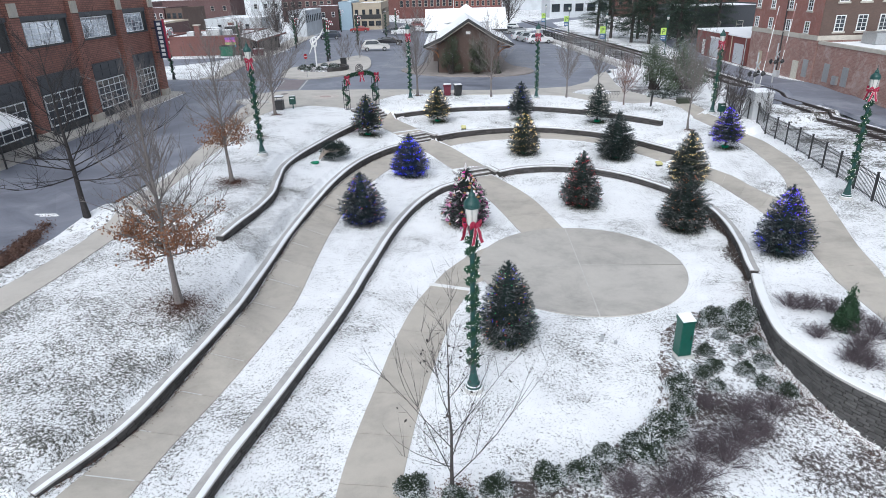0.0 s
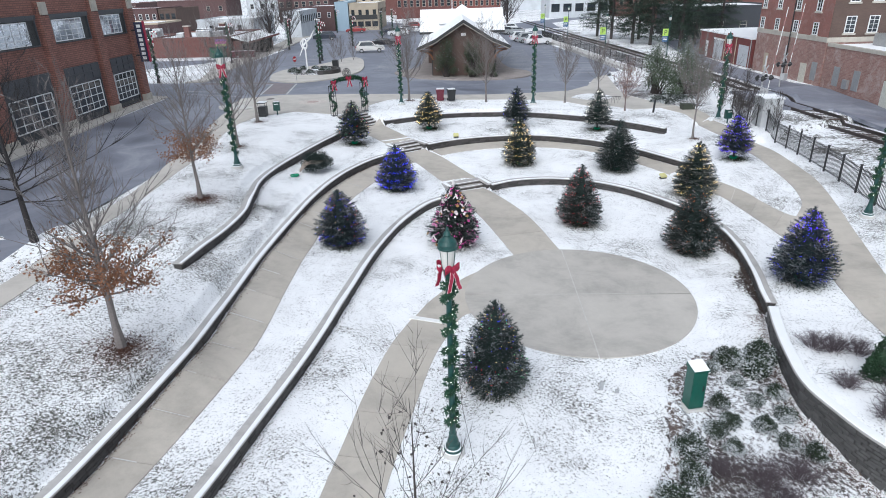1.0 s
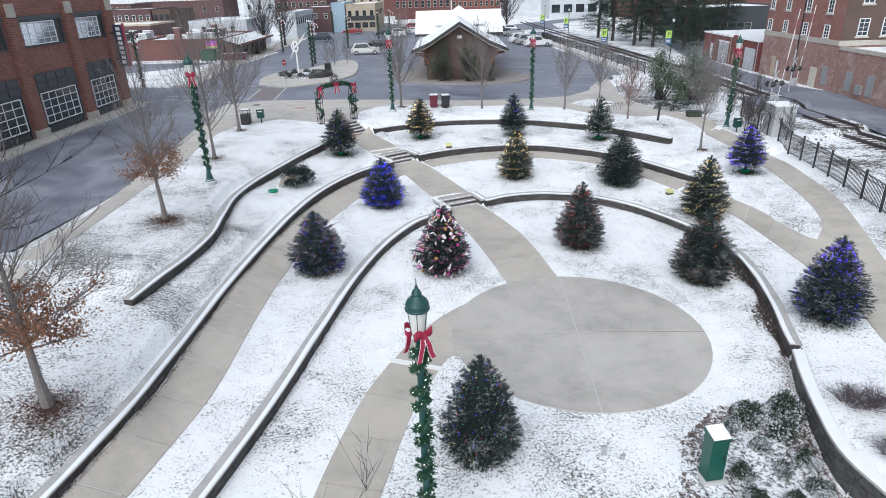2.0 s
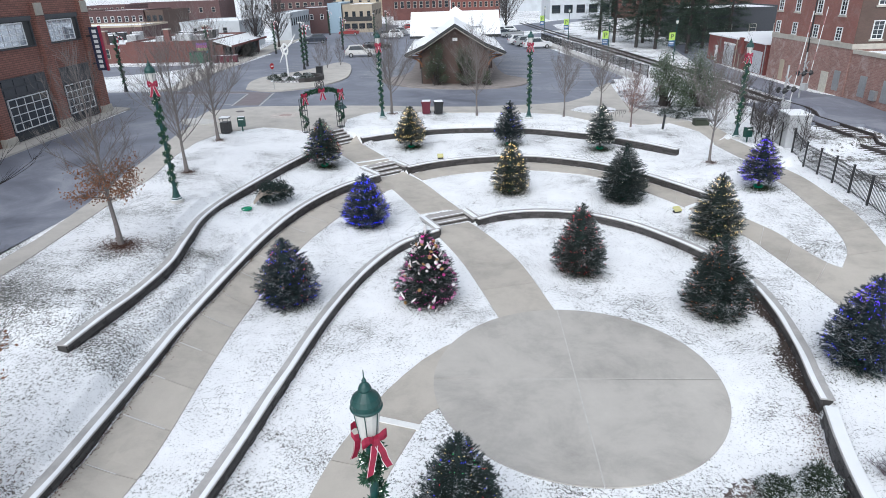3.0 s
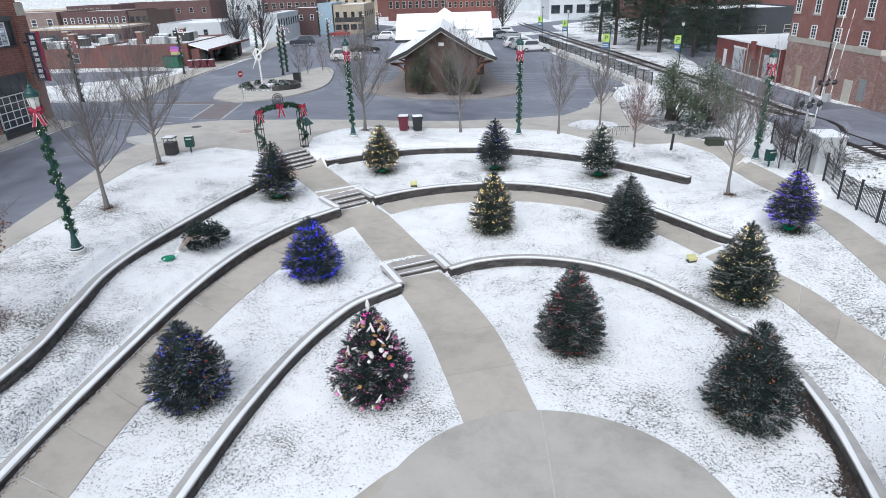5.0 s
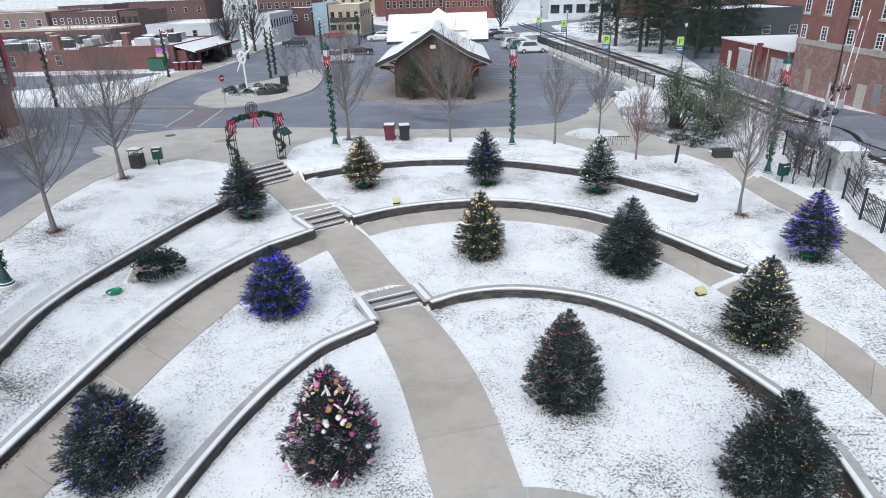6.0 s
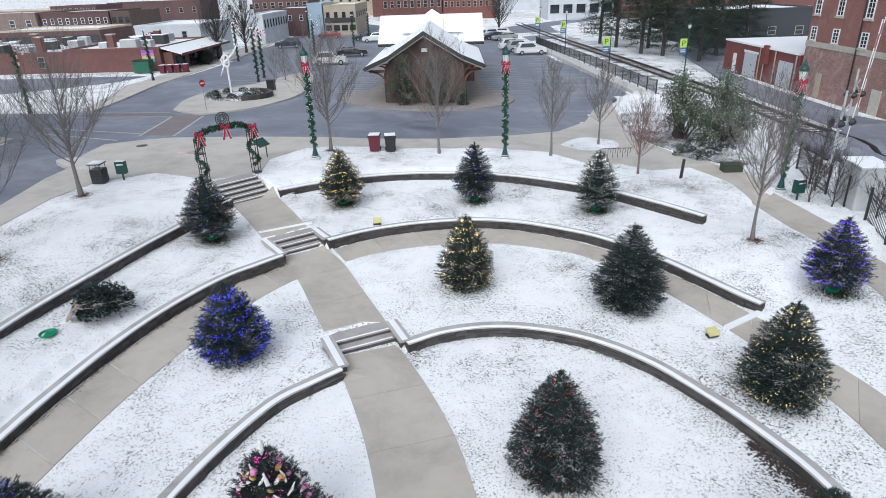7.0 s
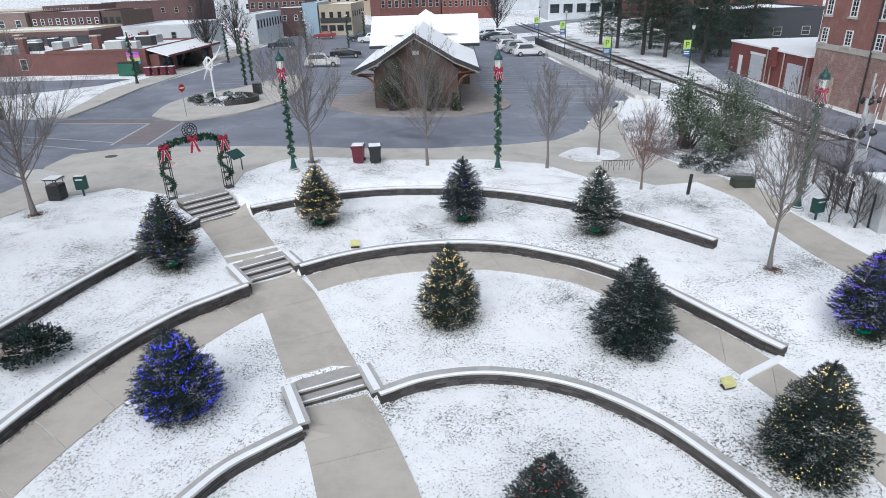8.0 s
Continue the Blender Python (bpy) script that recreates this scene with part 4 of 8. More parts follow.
# the railway: ballast is the snowy ground, with sleepers and two rails
RAIL = spline([(23.75, -60), (23.72, 15), (23.72, 40), (23.4, 52), (22.6, 64), (19.3, 104), (15.5, 160)], 0.6)
rd, rl = sides(RAIL)
railway = thing("railway", "single railway track, dark rails on snow-covered sleepers", "railway", kind="structure")
RZ = ground_at(RAIL)
rust = plain("dark_rail", (0.06, 0.05, 0.048), 0.5, metal=0.4)
for off in (-0.75, 0.75):
    out = Mesh()
    n = len(RAIL)
    V = []
    for i in range(n):
        c = RAIL[i] + rl[i] * off
        for s, h in ((-0.06, -0.05), (-0.06, 0.21), (0.06, 0.21), (0.06, -0.05)):
            V.append((c[0] + rl[i][0] * s, c[1] + rl[i][1] * s, RZ[i] + h))
    F = [(i * 4 + j, i * 4 + (j + 1) % 4, (i + 1) * 4 + (j + 1) % 4, (i + 1) * 4 + j) for i in range(n - 1) for j in range(4)]
    part("rail", out.add(V, F), rust, railway)
tie = Mesh().box(-1.25, -0.11, -0.05, 1.25, 0.11, 0.05, bevel=0.015)
tie_data = tie.data("sleeper", plain("sleeper_wood", (0.07, 0.055, 0.05), 0.9, vary=0.3, random=0.4))
count = 0
for i in range(len(RAIL)):
    if 10 < RAIL[i][1] < 110 and not 29 < RAIL[i][1] < 37 and count < 160:
        ob = new("sleeper", tie_data)
        ob.parent = railway
        ob.matrix_world = Matrix.LocRotScale((RAIL[i][0], RAIL[i][1], RZ[i] - 0.03), Euler((0, 0, math.atan2(rd[i][1], rd[i][0]) - math.pi / 2)), None)
        count += 1
# ---------------------------------------------------------------- buildings
def window(parent, m, wide, high, frame_mat, cols=1, rows=1, depth=0.10, bar=0.04, pane=None, sill=None, name="window"):
    """A window on a wall: m stands at its lower left corner, x along the wall, z up, y out of it."""
    edge = 0.07
    fr, o, e = Mesh(), depth * 0.5, edge
    ring = [(0, 0), (wide, 0), (wide, high), (0, high)]
    hole = [(e, e), (wide - e, e), (wide - e, high - e), (e, high - e)]
    v = [(x, y, z) for y in (-0.02, o) for loop in (ring, hole) for x, z in loop]
    f = []
    for k in range(4):
        n = (k + 1) % 4
        f += [(8 + k, 8 + n, 12 + n, 12 + k), (k, n, 8 + n, 8 + k), (4 + n, 4 + k, 12 + k, 12 + n), (n, k, 4 + k, 4 + n)]
    fr.add(v, [q[::-1] for q in f], m)
    w = part(name, fr, frame_mat, parent)
    for c in range(1, cols):
        x = wide * c / cols
        part("muntin", Mesh().box(x - bar / 2, -0.01, edge, x + bar / 2, depth * 0.3, high - edge, m), frame_mat, w)
    for r in range(1, rows):
        z = high * r / rows
        part("muntin", Mesh().box(edge, -0.01, z - bar / 2, wide - edge, depth * 0.32, z + bar / 2, m), frame_mat, w)
    part("pane", Mesh().box(edge * 0.6, -0.03, edge * 0.6, wide - edge * 0.6, 0.012, high - edge * 0.6, m), pane or PANE, w)
    if sill is not None:
        part("sill", Mesh().box(-0.12, -0.02, -0.16, wide + 0.12, 0.12, 0.0, m), sill, w)
    return w


def block(name, label, x0, y0, x1, y1, z1, mat, category="building", roof=None, parapet=0.35, z0=None, group="", rim_mat=None):
    z0 = min(gz(x0, y0), gz(x1, y0), gz(x0, y1)) - 0.4 if z0 is None else z0
    top = thing(name, label, category, Matrix.Translation((x0, y0, z0)), group)
    w, d, h = x1 - x0, y1 - y0, z1 - z0
    part("wall", Mesh().box(0, 0, 0, w, d, h), mat, top)
    rim = Mesh()
    for a, b, c, e in ((-.06, -.06, w + .06, .22), (-.06, d - .22, w + .06, d + .06), (-.06, .22, .22, d - .22), (w - .22, .22, w + .06, d - .22)):
        rim.box(a, b, h + 0.002, c, e, h + parapet)
    part("parapet", rim, rim_mat or mat, top)
    part("roof", Mesh().box(.22, .22, h + 0.003, w - .22, d - .22, h + 0.12), roof or ROOFSNOW, top, "flat roof under snow")
    return top, z0


def south(x, z, y=0.0):
    """Places a window on a wall that faces south (towards -y)."""
    return Matrix.Translation((x, y, z)) @ Matrix.Rotation(math.pi, 4, "Z") @ Matrix.Scale(-1, 4, (1, 0, 0))


def east(y, z, x=0.0):
    return Matrix.Translation((x, y, z)) @ Matrix.Rotation(-math.pi / 2, 4, "Z") @ Matrix.Scale(-1, 4, (1, 0, 0))


def west(y, z, x=0.0):
    return Matrix.Translation((x, y, z)) @ Matrix.Rotation(math.pi / 2, 4, "Z")


# the old fire station: brick bays with glazed doors
fz = 2.0
station = thing("fire_station", "two-storey brown brick station with glazed roll-up doors", "building", Matrix.Translation((-33, 0, fz)))
body = Mesh().box(-14, -2, 0, 0, 36.2, 10.4)
part("wall", body, BRICK_FS, station)
part("roof", Mesh().box(-13.6, -1.6, 10.402, -0.4, 35.8, 10.5), ROOFSNOW, station)
rim = Mesh()
rim.box(-0.3, -2.0, 10.404, 0.12, 36.3, 11.0)
rim.box(-14, 35.9, 10.404, -0.3, 36.3, 11.0)
part("parapet", rim, STONEBAND, station, "pale stone coping")
white_frame = plain("white_frame", (0.76, 0.77, 0.78), 0.5, vary=0.08)
dark_frame = plain("dark_panel", (0.065, 0.07, 0.08), 0.5, vary=0.2)
# pale base colour and part metal paint the white sky's reflection into the panes
sky_pane = glass("sky_tinted_glass", (0.52, 0.57, 0.63), 0.05)
sky_pane.node_tree.nodes["Principled BSDF"].inputs["Metallic"].default_value = 0.55
for y in (36.0, 30.25, 23.75, 17.0, 10.4, 3.8):
    part("pilaster", Mesh().box(0.0, y - 0.55, 0.0, 0.32, y + 0.45, 8.0, bevel=0.02).box(0.0, y - 0.5, 8.0, 0.26, y + 0.4, 8.9, bevel=0.02), BRICK_FS, station)
    part("pilaster_cap", Mesh().box(0.26, y - 0.42, 8.02, 0.40, y + 0.32, 8.85, bevel=0.02), STONEBAND, station, "pale stone pilaster block")
    part("base_block", Mesh().box(0.02, y - 0.62, 0.0, 0.42, y + 0.52, 0.75, bevel=0.03), STONEBAND, station)
for y0, y1 in ((30.95, 35.0), (24.45, 29.3), (17.7, 22.8), (11.0, 16.2), (4.4, 9.6)):
    wide = y1 - y0
    part("lintel", Mesh().box(-0.02, y0 - 0.15, 7.78, 0.14, y1 + 0.15, 8.05), dark_frame, station)
    m = Matrix.Translation((0.03, y0, 6.05)) @ Matrix.Rotation(-math.pi / 2, 4, "Z") @ Matrix.Scale(-1, 4, (1, 0, 0))
    # the pane is a flat dark sheet painted for the unlit interior
    window(station, m, wide, 1.75, dark_frame, 1, 1, 0.2, pane=DARKTRIM)
    m2 = m @ Matrix.Translation((0.15, 0.03, 0.12))
    window(station, m2, wide * 0.78, 1.5, white_frame, 5, 4, 0.12, 0.035, pane=sky_pane, name="glazed_panel")
    header = part("header", Mesh().box(0.01, y0, 3.15, 0.12, y1, 4.3), dark_frame, station, "dark panelled door header")
    for k in range(4):
        for z in (3.22, 3.78):
            part("panel", Mesh().box(0.12, y0 + 0.12 + k * (wide - 0.1) / 4, z, 0.16, y0 + (k + 1) * (wide - 0.1) / 4 - 0.02, z + 0.44, bevel=0.015), dark_frame, header)
    m = Matrix.Translation((0.03, y0 + 0.02, 0.25)) @ Matrix.Rotation(-math.pi / 2, 4, "Z") @ Matrix.Scale(-1, 4, (1, 0, 0))
    window(station, m, wide - 0.04, 2.9, dark_frame, 1, 1, 0.16, name="door")
    window(station, m @ Matrix.Translation((0.25, 0.03, 0.62)), wide - 0.55, 2.15, white_frame, 5, 4, 0.14, 0.055, name="glazed_door")
sign = thing("vertical_sign", "tall dark blue projecting sign edged with red bulbs", "sign", Matrix.Translation((-32.68, 35.4, 5.6)))
for z in (0.5, 2.6):
    part("bracket", Mesh().box(-0.02, -0.05, z, 0.36, 0.05, z + 0.1, bevel=0.01), BLACKMETAL, sign)
part("panel", Mesh().box(0.35, -0.12, 0, 1.1, 0.12, 3.3, bevel=0.02), plain("navy_panel", (0.03, 0.035, 0.07), 0.4), sign)
part("edge", Mesh().box(1.1, -0.14, -0.05, 1.2, 0.14, 3.4, bevel=0.03), REDRIBBON, sign, "red bulb-studded edge")
for k in range(8):
    part("bar", Mesh().box(0.56, -0.127, 0.2 + k * 0.38, 0.9, -0.12, 0.45 + k * 0.38), WHITEPAINT, sign)
awning = thing("white_awning", "snow-covered shop awning on thin posts", "awning", Matrix.Translation((-32.6, 6.2, 2.2)))
part("canopy", Mesh().add([(0, 0, 3.1), (2.4, 0, 2.3), (2.4, 6, 2.3), (0, 6, 3.1), (0, 0, 3.0), (2.4, 0, 2.2), (2.4, 6, 2.2), (0, 6, 3.0)], [(0, 1, 2, 3), (7, 6, 5, 4), (0, 4, 5, 1), (1, 5, 6, 2), (2, 6, 7, 3)]), ROOFSNOW, awning)
for y in (0.2, 3, 5.8):
    part("post", Mesh().tube([(2.3, y, 0), (2.3, y, 2.22)], 0.05, 8), BLACKMETAL, awning)

# the old railway depot: long gabled hall with a cross gable behind
DZ = 1.45
depot = thing("depot", "old brick railway depot under a snow-covered gabled roof", "building", Matrix.Translation((0, 0, DZ)))
hall = Mesh()
hall.box(-6.75, 49.7, -0.3, 0.05, 84, 3.3)
hall.add([(-6.75, 49.7, 3.3), (0.05, 49.7, 3.3), (-3.3, 49.7, 5.75), (-6.75, 84, 3.3), (0.05, 84, 3.3), (-3.3, 84, 5.75)], [(0, 1, 2), (3, 5, 4), (0, 2, 5, 3), (1, 4, 5, 2)])
part("wall", hall, BRICK_D, depot)


def slab_roof(parent, quad, thick, mat, name="roof", label=""):
    """A sloping slab: four corners, thickened downwards."""
    v = [Vector(p) for p in quad]
    n = (v[1] - v[0]).cross(v[3] - v[0]).normalized()
    if n.z < 0:
        n = -n
    low = [p - n * thick for p in v]
    return part(name, Mesh().add([*map(tuple, v), *map(tuple, low)], [(0, 1, 2, 3), (7, 6, 5, 4), (0, 4, 5, 1), (1, 5, 6, 2), (2, 6, 7, 3), (3, 7, 4, 0)]), mat, parent, label)


yf, yb = 48.6, 85.0
for s in (-1, 1):
    xe, xk, xr = -3.3 + s * 5.05, -3.3 + s * 3.07, -3.3
    slab_roof(depot, [(xr, yf, 6.15), (xk, yf, 4.25), (xk, yb, 4.25), (xr, yb, 6.15)], 0.22, ROOFSNOW, label="roof slope under smooth snow")
    slab_roof(depot, [(xk, yf, 4.25), (xe, yf, 3.42), (xe, yb, 3.42), (xk, yb, 4.25)], 0.22, ROOFSNOW, label="flared eave under smooth snow")
    for a, b in (((xr, 6.2), (xk, 4.3)), ((xk, 4.3), (xe, 3.47))):
        q = [(a[0], yf - 0.06, a[1] - 0.02), (b[0], yf - 0.06, b[1] - 0.02), (b[0], yf - 0.06, b[1] - 0.34), (a[0], yf - 0.06, a[1] - 0.36)]
        part("bargeboard", Mesh().add(q + [(x, y + 0.10, z) for x, y, z in q], [(0, 1, 2, 3), (7, 6, 5, 4), (0, 4, 5, 1), (3, 2, 6, 7), (0, 3, 7, 4), (1, 5, 6, 2)]), DARKTRIM, depot, "dark bargeboard")
        q = [(x, y + 0.11, z - 0.30) for x, y, z in q[:2]] + [(x, y + 0.11, z - 0.12) for x, y, z in q[2:]]
        part("trim", Mesh().add(q + [(x, y + 0.05, z) for x, y, z in q], [(0, 1, 2, 3), (7, 6, 5, 4), (0, 4, 5, 1), (3, 2, 6, 7), (0, 3, 7, 4), (1, 5, 6, 2)]), STONEBAND, depot, "pale soffit trim")
    part("gutter", Mesh().tube([(xe + s * 0.06, yf, 3.28), (xe + s * 0.06, yb, 3.28)], 0.07, 8), DARKTRIM, depot)
    part("downpipe", Mesh().tube([(xe, yf + 0.2, 3.25), (xe - s * 0.7, yf + 0.7, 2.95), (-3.3 + s * 3.5, yf + 1.3, 2.8), (-3.3 + s * 3.5, yf + 1.3, 0)], 0.05, 8), DARKTRIM, depot)
    for y in (49.6, 54, 58.5):
        arc = [(-3.3 + s * (3.42 + 1.35 * (1 - math.cos(k * math.pi / 2 / 6))), y, 2.0 + 0.95 * math.sin(k * math.pi / 2 / 6)) for k in range(7)]
        part("bracket", Mesh().tube(arc, 0.09, 6).tube([(-3.3 + s * 3.42, y, 3.0), (-3.3 + s * 4.95, y, 3.05)], 0.08, 6), plain("bracket_wood", (0.22, 0.09, 0.04), 0.6), depot, "curved timber eave bracket")
cg = Mesh()
cg.box(-7.7, 63.3, -0.3, 1.3, 69.7, 4.0)
part("cross_wall", cg, BRICK_D, depot)
for s in (-1, 1):
    slab_roof(depot, [(-8.7, 66.5, 6.65), (2.3, 66.5, 6.65), (2.3, 66.5 + s * 4.0, 4.1), (-8.7, 66.5 + s * 4.0, 4.1)], 0.2, ROOFSNOW, label="cross roof under smooth snow")
slab_roof(depot, [(-8.7, 62.45, 4.06), (2.3, 62.45, 4.06), (2.3, 62.5, 3.8), (-8.7, 62.5, 3.8)], 0.1, DARKTRIM, "fascia")
part("peak_roof", Mesh().add([(-6.3, 63.2, 5.0), (0.1, 63.2, 5.0), (0.1, 69.8, 5.0), (-6.3, 69.8, 5.0), (-3.1, 66.5, 7.2)], [(3, 2, 1, 0), (0, 1, 4), (1, 2, 4), (2, 3, 4), (3, 0, 4)]), ROOFSNOW, depot, "pyramid roof peak under snow")
part("lamp", Mesh().box(-3.55, 49.55, 4.45, -3.05, 49.7, 4.75, bevel=0.02), WHITEPAINT, depot, "small white fixture in the gable")

# the brick building and the red garage beside the railway street
EZ = 0.6
mill = thing("brick_building", "tall red brick building with small sash windows and a stone band", "building", Matrix.Translation((30.5, 39.4, EZ)))
part("wall", Mesh().box(0, 0, 4.95, 16, 14.0, 16.0), BRICK_R, mill)
part("lower_wall", Mesh().box(0, 0, 0, 16, 14.0, 4.5), BRICK_OLD, mill, "faded lower brickwork with worn paint")
part("stone_band", Mesh().box(-0.06, -0.06, 4.502, 16, 14.06, 4.948), STONEBAND, mill)
for z in (5.02, 7.15, 9.6, 12):
    for y in (1.4, 5.1, 8.9, 12.2):
        window(mill, west(y + 0.45, z, 0.0), 0.9, 1.15 if z < 6 else 1.5, white_frame, 2, 4, 0.14, 0.03, sill=STONEBAND)
part("south_wall", Mesh().box(0.02, -0.05, 4.96, 16, -0.002, 15.9), BRICK_D, mill, "brown brick end wall")
for x in (1.3, 3.4, 5.5, 7.8, 10, 13):
    for z in (5.3, 8.0, 10.8):
        window(mill, south(x, z, -0.05), 0.95, 1.5, white_frame, 2, 4, 0.14, 0.03, sill=STONEBAND)
part("door", Mesh().box(-0.06, 2.6, 0.1, 0.02, 3.7, 2.3, bevel=0.02), plain("cream_door", (0.55, 0.52, 0.45), 0.6), mill, "cream steel door")
part("boarded_window", Mesh().box(-0.05, 10.6, 0.5, 0.02, 11.4, 2.5, bevel=0.02), TAN, mill, "boarded-up opening")
part("boarded_window", Mesh().box(-0.05, 0.8, 0.9, 0.02, 1.7, 2.6, bevel=0.02), GREYMETAL, mill)
part("conduit", Mesh().tube([(-0.1, 6.6, 0), (-0.1, 6.6, 16)], 0.06, 8), BLACKMETAL, mill, "black drainpipe")
annex = thing("brick_annex", "low worn brick annex with a flat snowy roof", "building", Matrix.Translation((30.6, 14, EZ)))
part("wall", Mesh().box(0, 0, 0, 18, 25.3, 4.2), BRICK_OLD, annex)
part("roof", Mesh().box(0.3, 0.2, 4.203, 18, 25.2, 4.35), ROOFSNOW, annex)
part("coping", Mesh().box(-0.08, -0.08, 4.202, 0.28, 25.2, 4.5), STONEBAND, annex)
for y, z, w, h, mt, nm in ((22.6, 0.9, 0.9, 1.7, GREYMETAL, "boarded_window"), (19.6, 0.9, 0.9, 1.7, GREYMETAL, "boarded_window"), (15.2, 0.1, 1.2, 2.2, plain("pale_door", (0.55, 0.55, 0.5), 0.6), "door"), (10, 0.9, 0.9, 1.7, GREYMETAL, "boarded_window")):
    part(nm, Mesh().box(-0.05, y, z, 0.02, y + w, z + h, bevel=0.02), mt, annex)
part("meter_box", Mesh().box(-0.25, 20.9, 0.9, -0.0, 21.6, 1.7, bevel=0.03), GREYMETAL, annex)
part("roof_unit", Mesh().box(3, 21.5, 4.36, 6, 23.6, 5.4, bevel=0.05), GREYMETAL, annex, "grey rooftop air unit")
garage = thing("red_garage", "low red painted garage with pale roller doors", "building", Matrix.Translation((30.6, 54.2, EZ)))
part("wall", Mesh().box(0, 0, 0, 14, 16.2, 3.55), REDWALL, garage)
part("roof", Mesh().box(-0.15, 0.1, 3.553, 14, 16.2, 3.72), ROOFSNOW, garage, "flat snowy roof")
for y, w in ((0.9, 2.6), (8.2, 2.8)):
    door = part("door", Mesh().box(-0.05, y, 0.4, 0.03, y + w, 2.75), plain("pale_shutter", (0.5, 0.52, 0.55), 0.55), garage, "pale grey roller door")
    for k in range(6):
        part("slat", Mesh().box(-0.07, y, 0.45 + k * 0.38, -0.05, y + w, 0.78 + k * 0.38, bevel=0.008), plain("pale_slat", (0.5, 0.52, 0.55), 0.55) if k == 0 and y < 1 else bpy.data.materials["pale_slat"], door)
part("lintel", Mesh().box(-0.08, 8.0, 2.78, 0.0, 11.2, 3.0), WHITEPAINT, garage)
part("side_door", Mesh().box(-0.05, 13.0, 0.4, 0.02, 13.8, 2.4), WHITEPAINT, garage)
for y in (4.2, 6.4, 7.4, 0.25):
    part("pipe", Mesh().tube([(-0.12, y, 0.3), (-0.12, y, 3.5)], 0.06, 8), TAN if y > 1 else GREYMETAL, garage)
part("duct", Mesh().box(-0.5, 5.5, 2.1, -0.05, 6.3, 2.9, bevel=0.05).box(-0.45, 5.6, 2.9, -0.05, 6.2, 3.9, bevel=0.05), REDWALL, garage, "boxy red wall duct")


# the town behind, building by building
def town(name, label, x0, y0, x1, y1, z1, mat, rows=(), side_rows=(), frame=None, roof=None, sill=None, rim_mat=None):
    top, z0 = block(name, label, x0, y0, x1, y1, z1, mat, roof=roof, rim_mat=rim_mat)
    for z, h, w, n in rows:
        gap = (x1 - x0) / n
        for k in range(n):
            window(top, south(gap * (k + 0.5) - w / 2, z - z0), w, h, frame or STONEBAND, 1, 2, 0.16, 0.06, sill=sill)
    for z, h, w, n in side_rows:
        gap = (y1 - y0) / n
        for k in range(n):
            window(top, east(gap * (k + 0.5) - w / 2, z - z0, x1 - x0), w, h, frame or STONEBAND, 1, 2, 0.16, 0.06)
    return top


town("brick_block", "four-storey dark brick block with rows of windows", -22, 190, -4.2, 210, 16, plain("dark_brick_far", (0.12, 0.05, 0.045), 0.85, vary=0.25, scale=0.6), [(4.6, 2.0, 1.1, 9), (8.4, 2.2, 1.1, 9), (12, 2.2, 1.1, 9)])
town("brick_block", "three-storey dark brick block beside the taller one", -3.9, 190, 11.5, 208, 12, plain("red_brick_far", (0.17, 0.065, 0.055), 0.85, vary=0.25, scale=0.6), [(4.4, 1.6, 0.9, 9), (7.8, 1.6, 0.9, 9)])
town("white_house", "white two-storey commercial house with a snowy roof", -50.6, 96, -40.3, 110, 6.15, PALEWALL, [(4.3, 1.2, 0.8, 2)], frame=GREYMETAL)
town("brick_shop", "long low red brick shop with a flat roof", -50.4, 76, -38.1, 92, 4.5, BRICK_T, [])
town("brick_shop", "low red brick shop with a roof crowded with units", -76, 76.6, -50.7, 92, 4.2, BRICK_T, [(2.6, 1.4, 0.9, 4)])
town("brick_house", "two-storey red brick building with white sash windows", -90, 135, -75.0, 150, 7.5, BRICK_M, [(5.3, 1.25, 0.8, 9)], frame=white_frame)
town("brick_house", "narrow dark brick building with a shopfront", -74.8, 135.3, -70.6, 150, 7.3, BRICK_D, [(5.3, 1.25, 0.9, 3), (2.2, 1.6, 1.1, 3)], frame=DARKTRIM)
town("brick_house", "pale brown brick building with a flat snowy roof", -112, 134, -90.3, 148, 7.6, plain("brown_brick_far", (0.20, 0.15, 0.135), 0.85, vary=0.2, scale=0.6), [(5.0, 1.5, 1.2, 6)], frame=white_frame)
town("red_house", "raised dark red building behind the shops", -109, 170, -96.5, 184, 8.1, BRICK_M, [(7.0, 0.8, 0.7, 8)])
town("tan_shop", "low tan building with a broad snowy canopy roof", -86, 112, -65, 124, 5.2, BRICK_M, [(2.4, 2.0, 2.2, 7)], frame=DARKTRIM, rim_mat=TAN)
town("brick_house", "red brick corner building on the far street", -40.6, 139, -33.2, 154, 6.7, BRICK_M, [(4.4, 1.2, 0.8, 3)], frame=white_frame)
town("blue_house", "narrow pale blue metal-clad building", -33.0, 139.5, -29.8, 154, 7.5, BLUEWALL, [])
tan_house = town("tan_house", "tan two-storey shop building with dark shopfront", -29.6, 140, -22.5, 160, 7.1, TAN, [(4.7, 1.2, 0.8, 4), (2.0, 1.2, 1.4, 4)], [(4.7, 1.2, 0.8, 6)], frame=DARKTRIM)
part("sign_band", Mesh().box(0.2, -0.2, 2.9, 6.9, -0.004, 3.9, bevel=0.03), DARKTRIM, tan_house, "dark band over the shopfront")
town("white_shop", "white painted shop with tall narrow windows", -40.5, 118, -36.8, 136, 6.4, PALEWALL, [], [(4.2, 1.5, 0.6, 9)], frame=DARKTRIM)
town("office_block", "pale grey office block with dark glazing", 24.5, 172, 42, 190, 14, PALEWALL, [(2.6, 2.2, 2.4, 5), (7, 2.0, 2.4, 5)], frame=DARKTRIM)
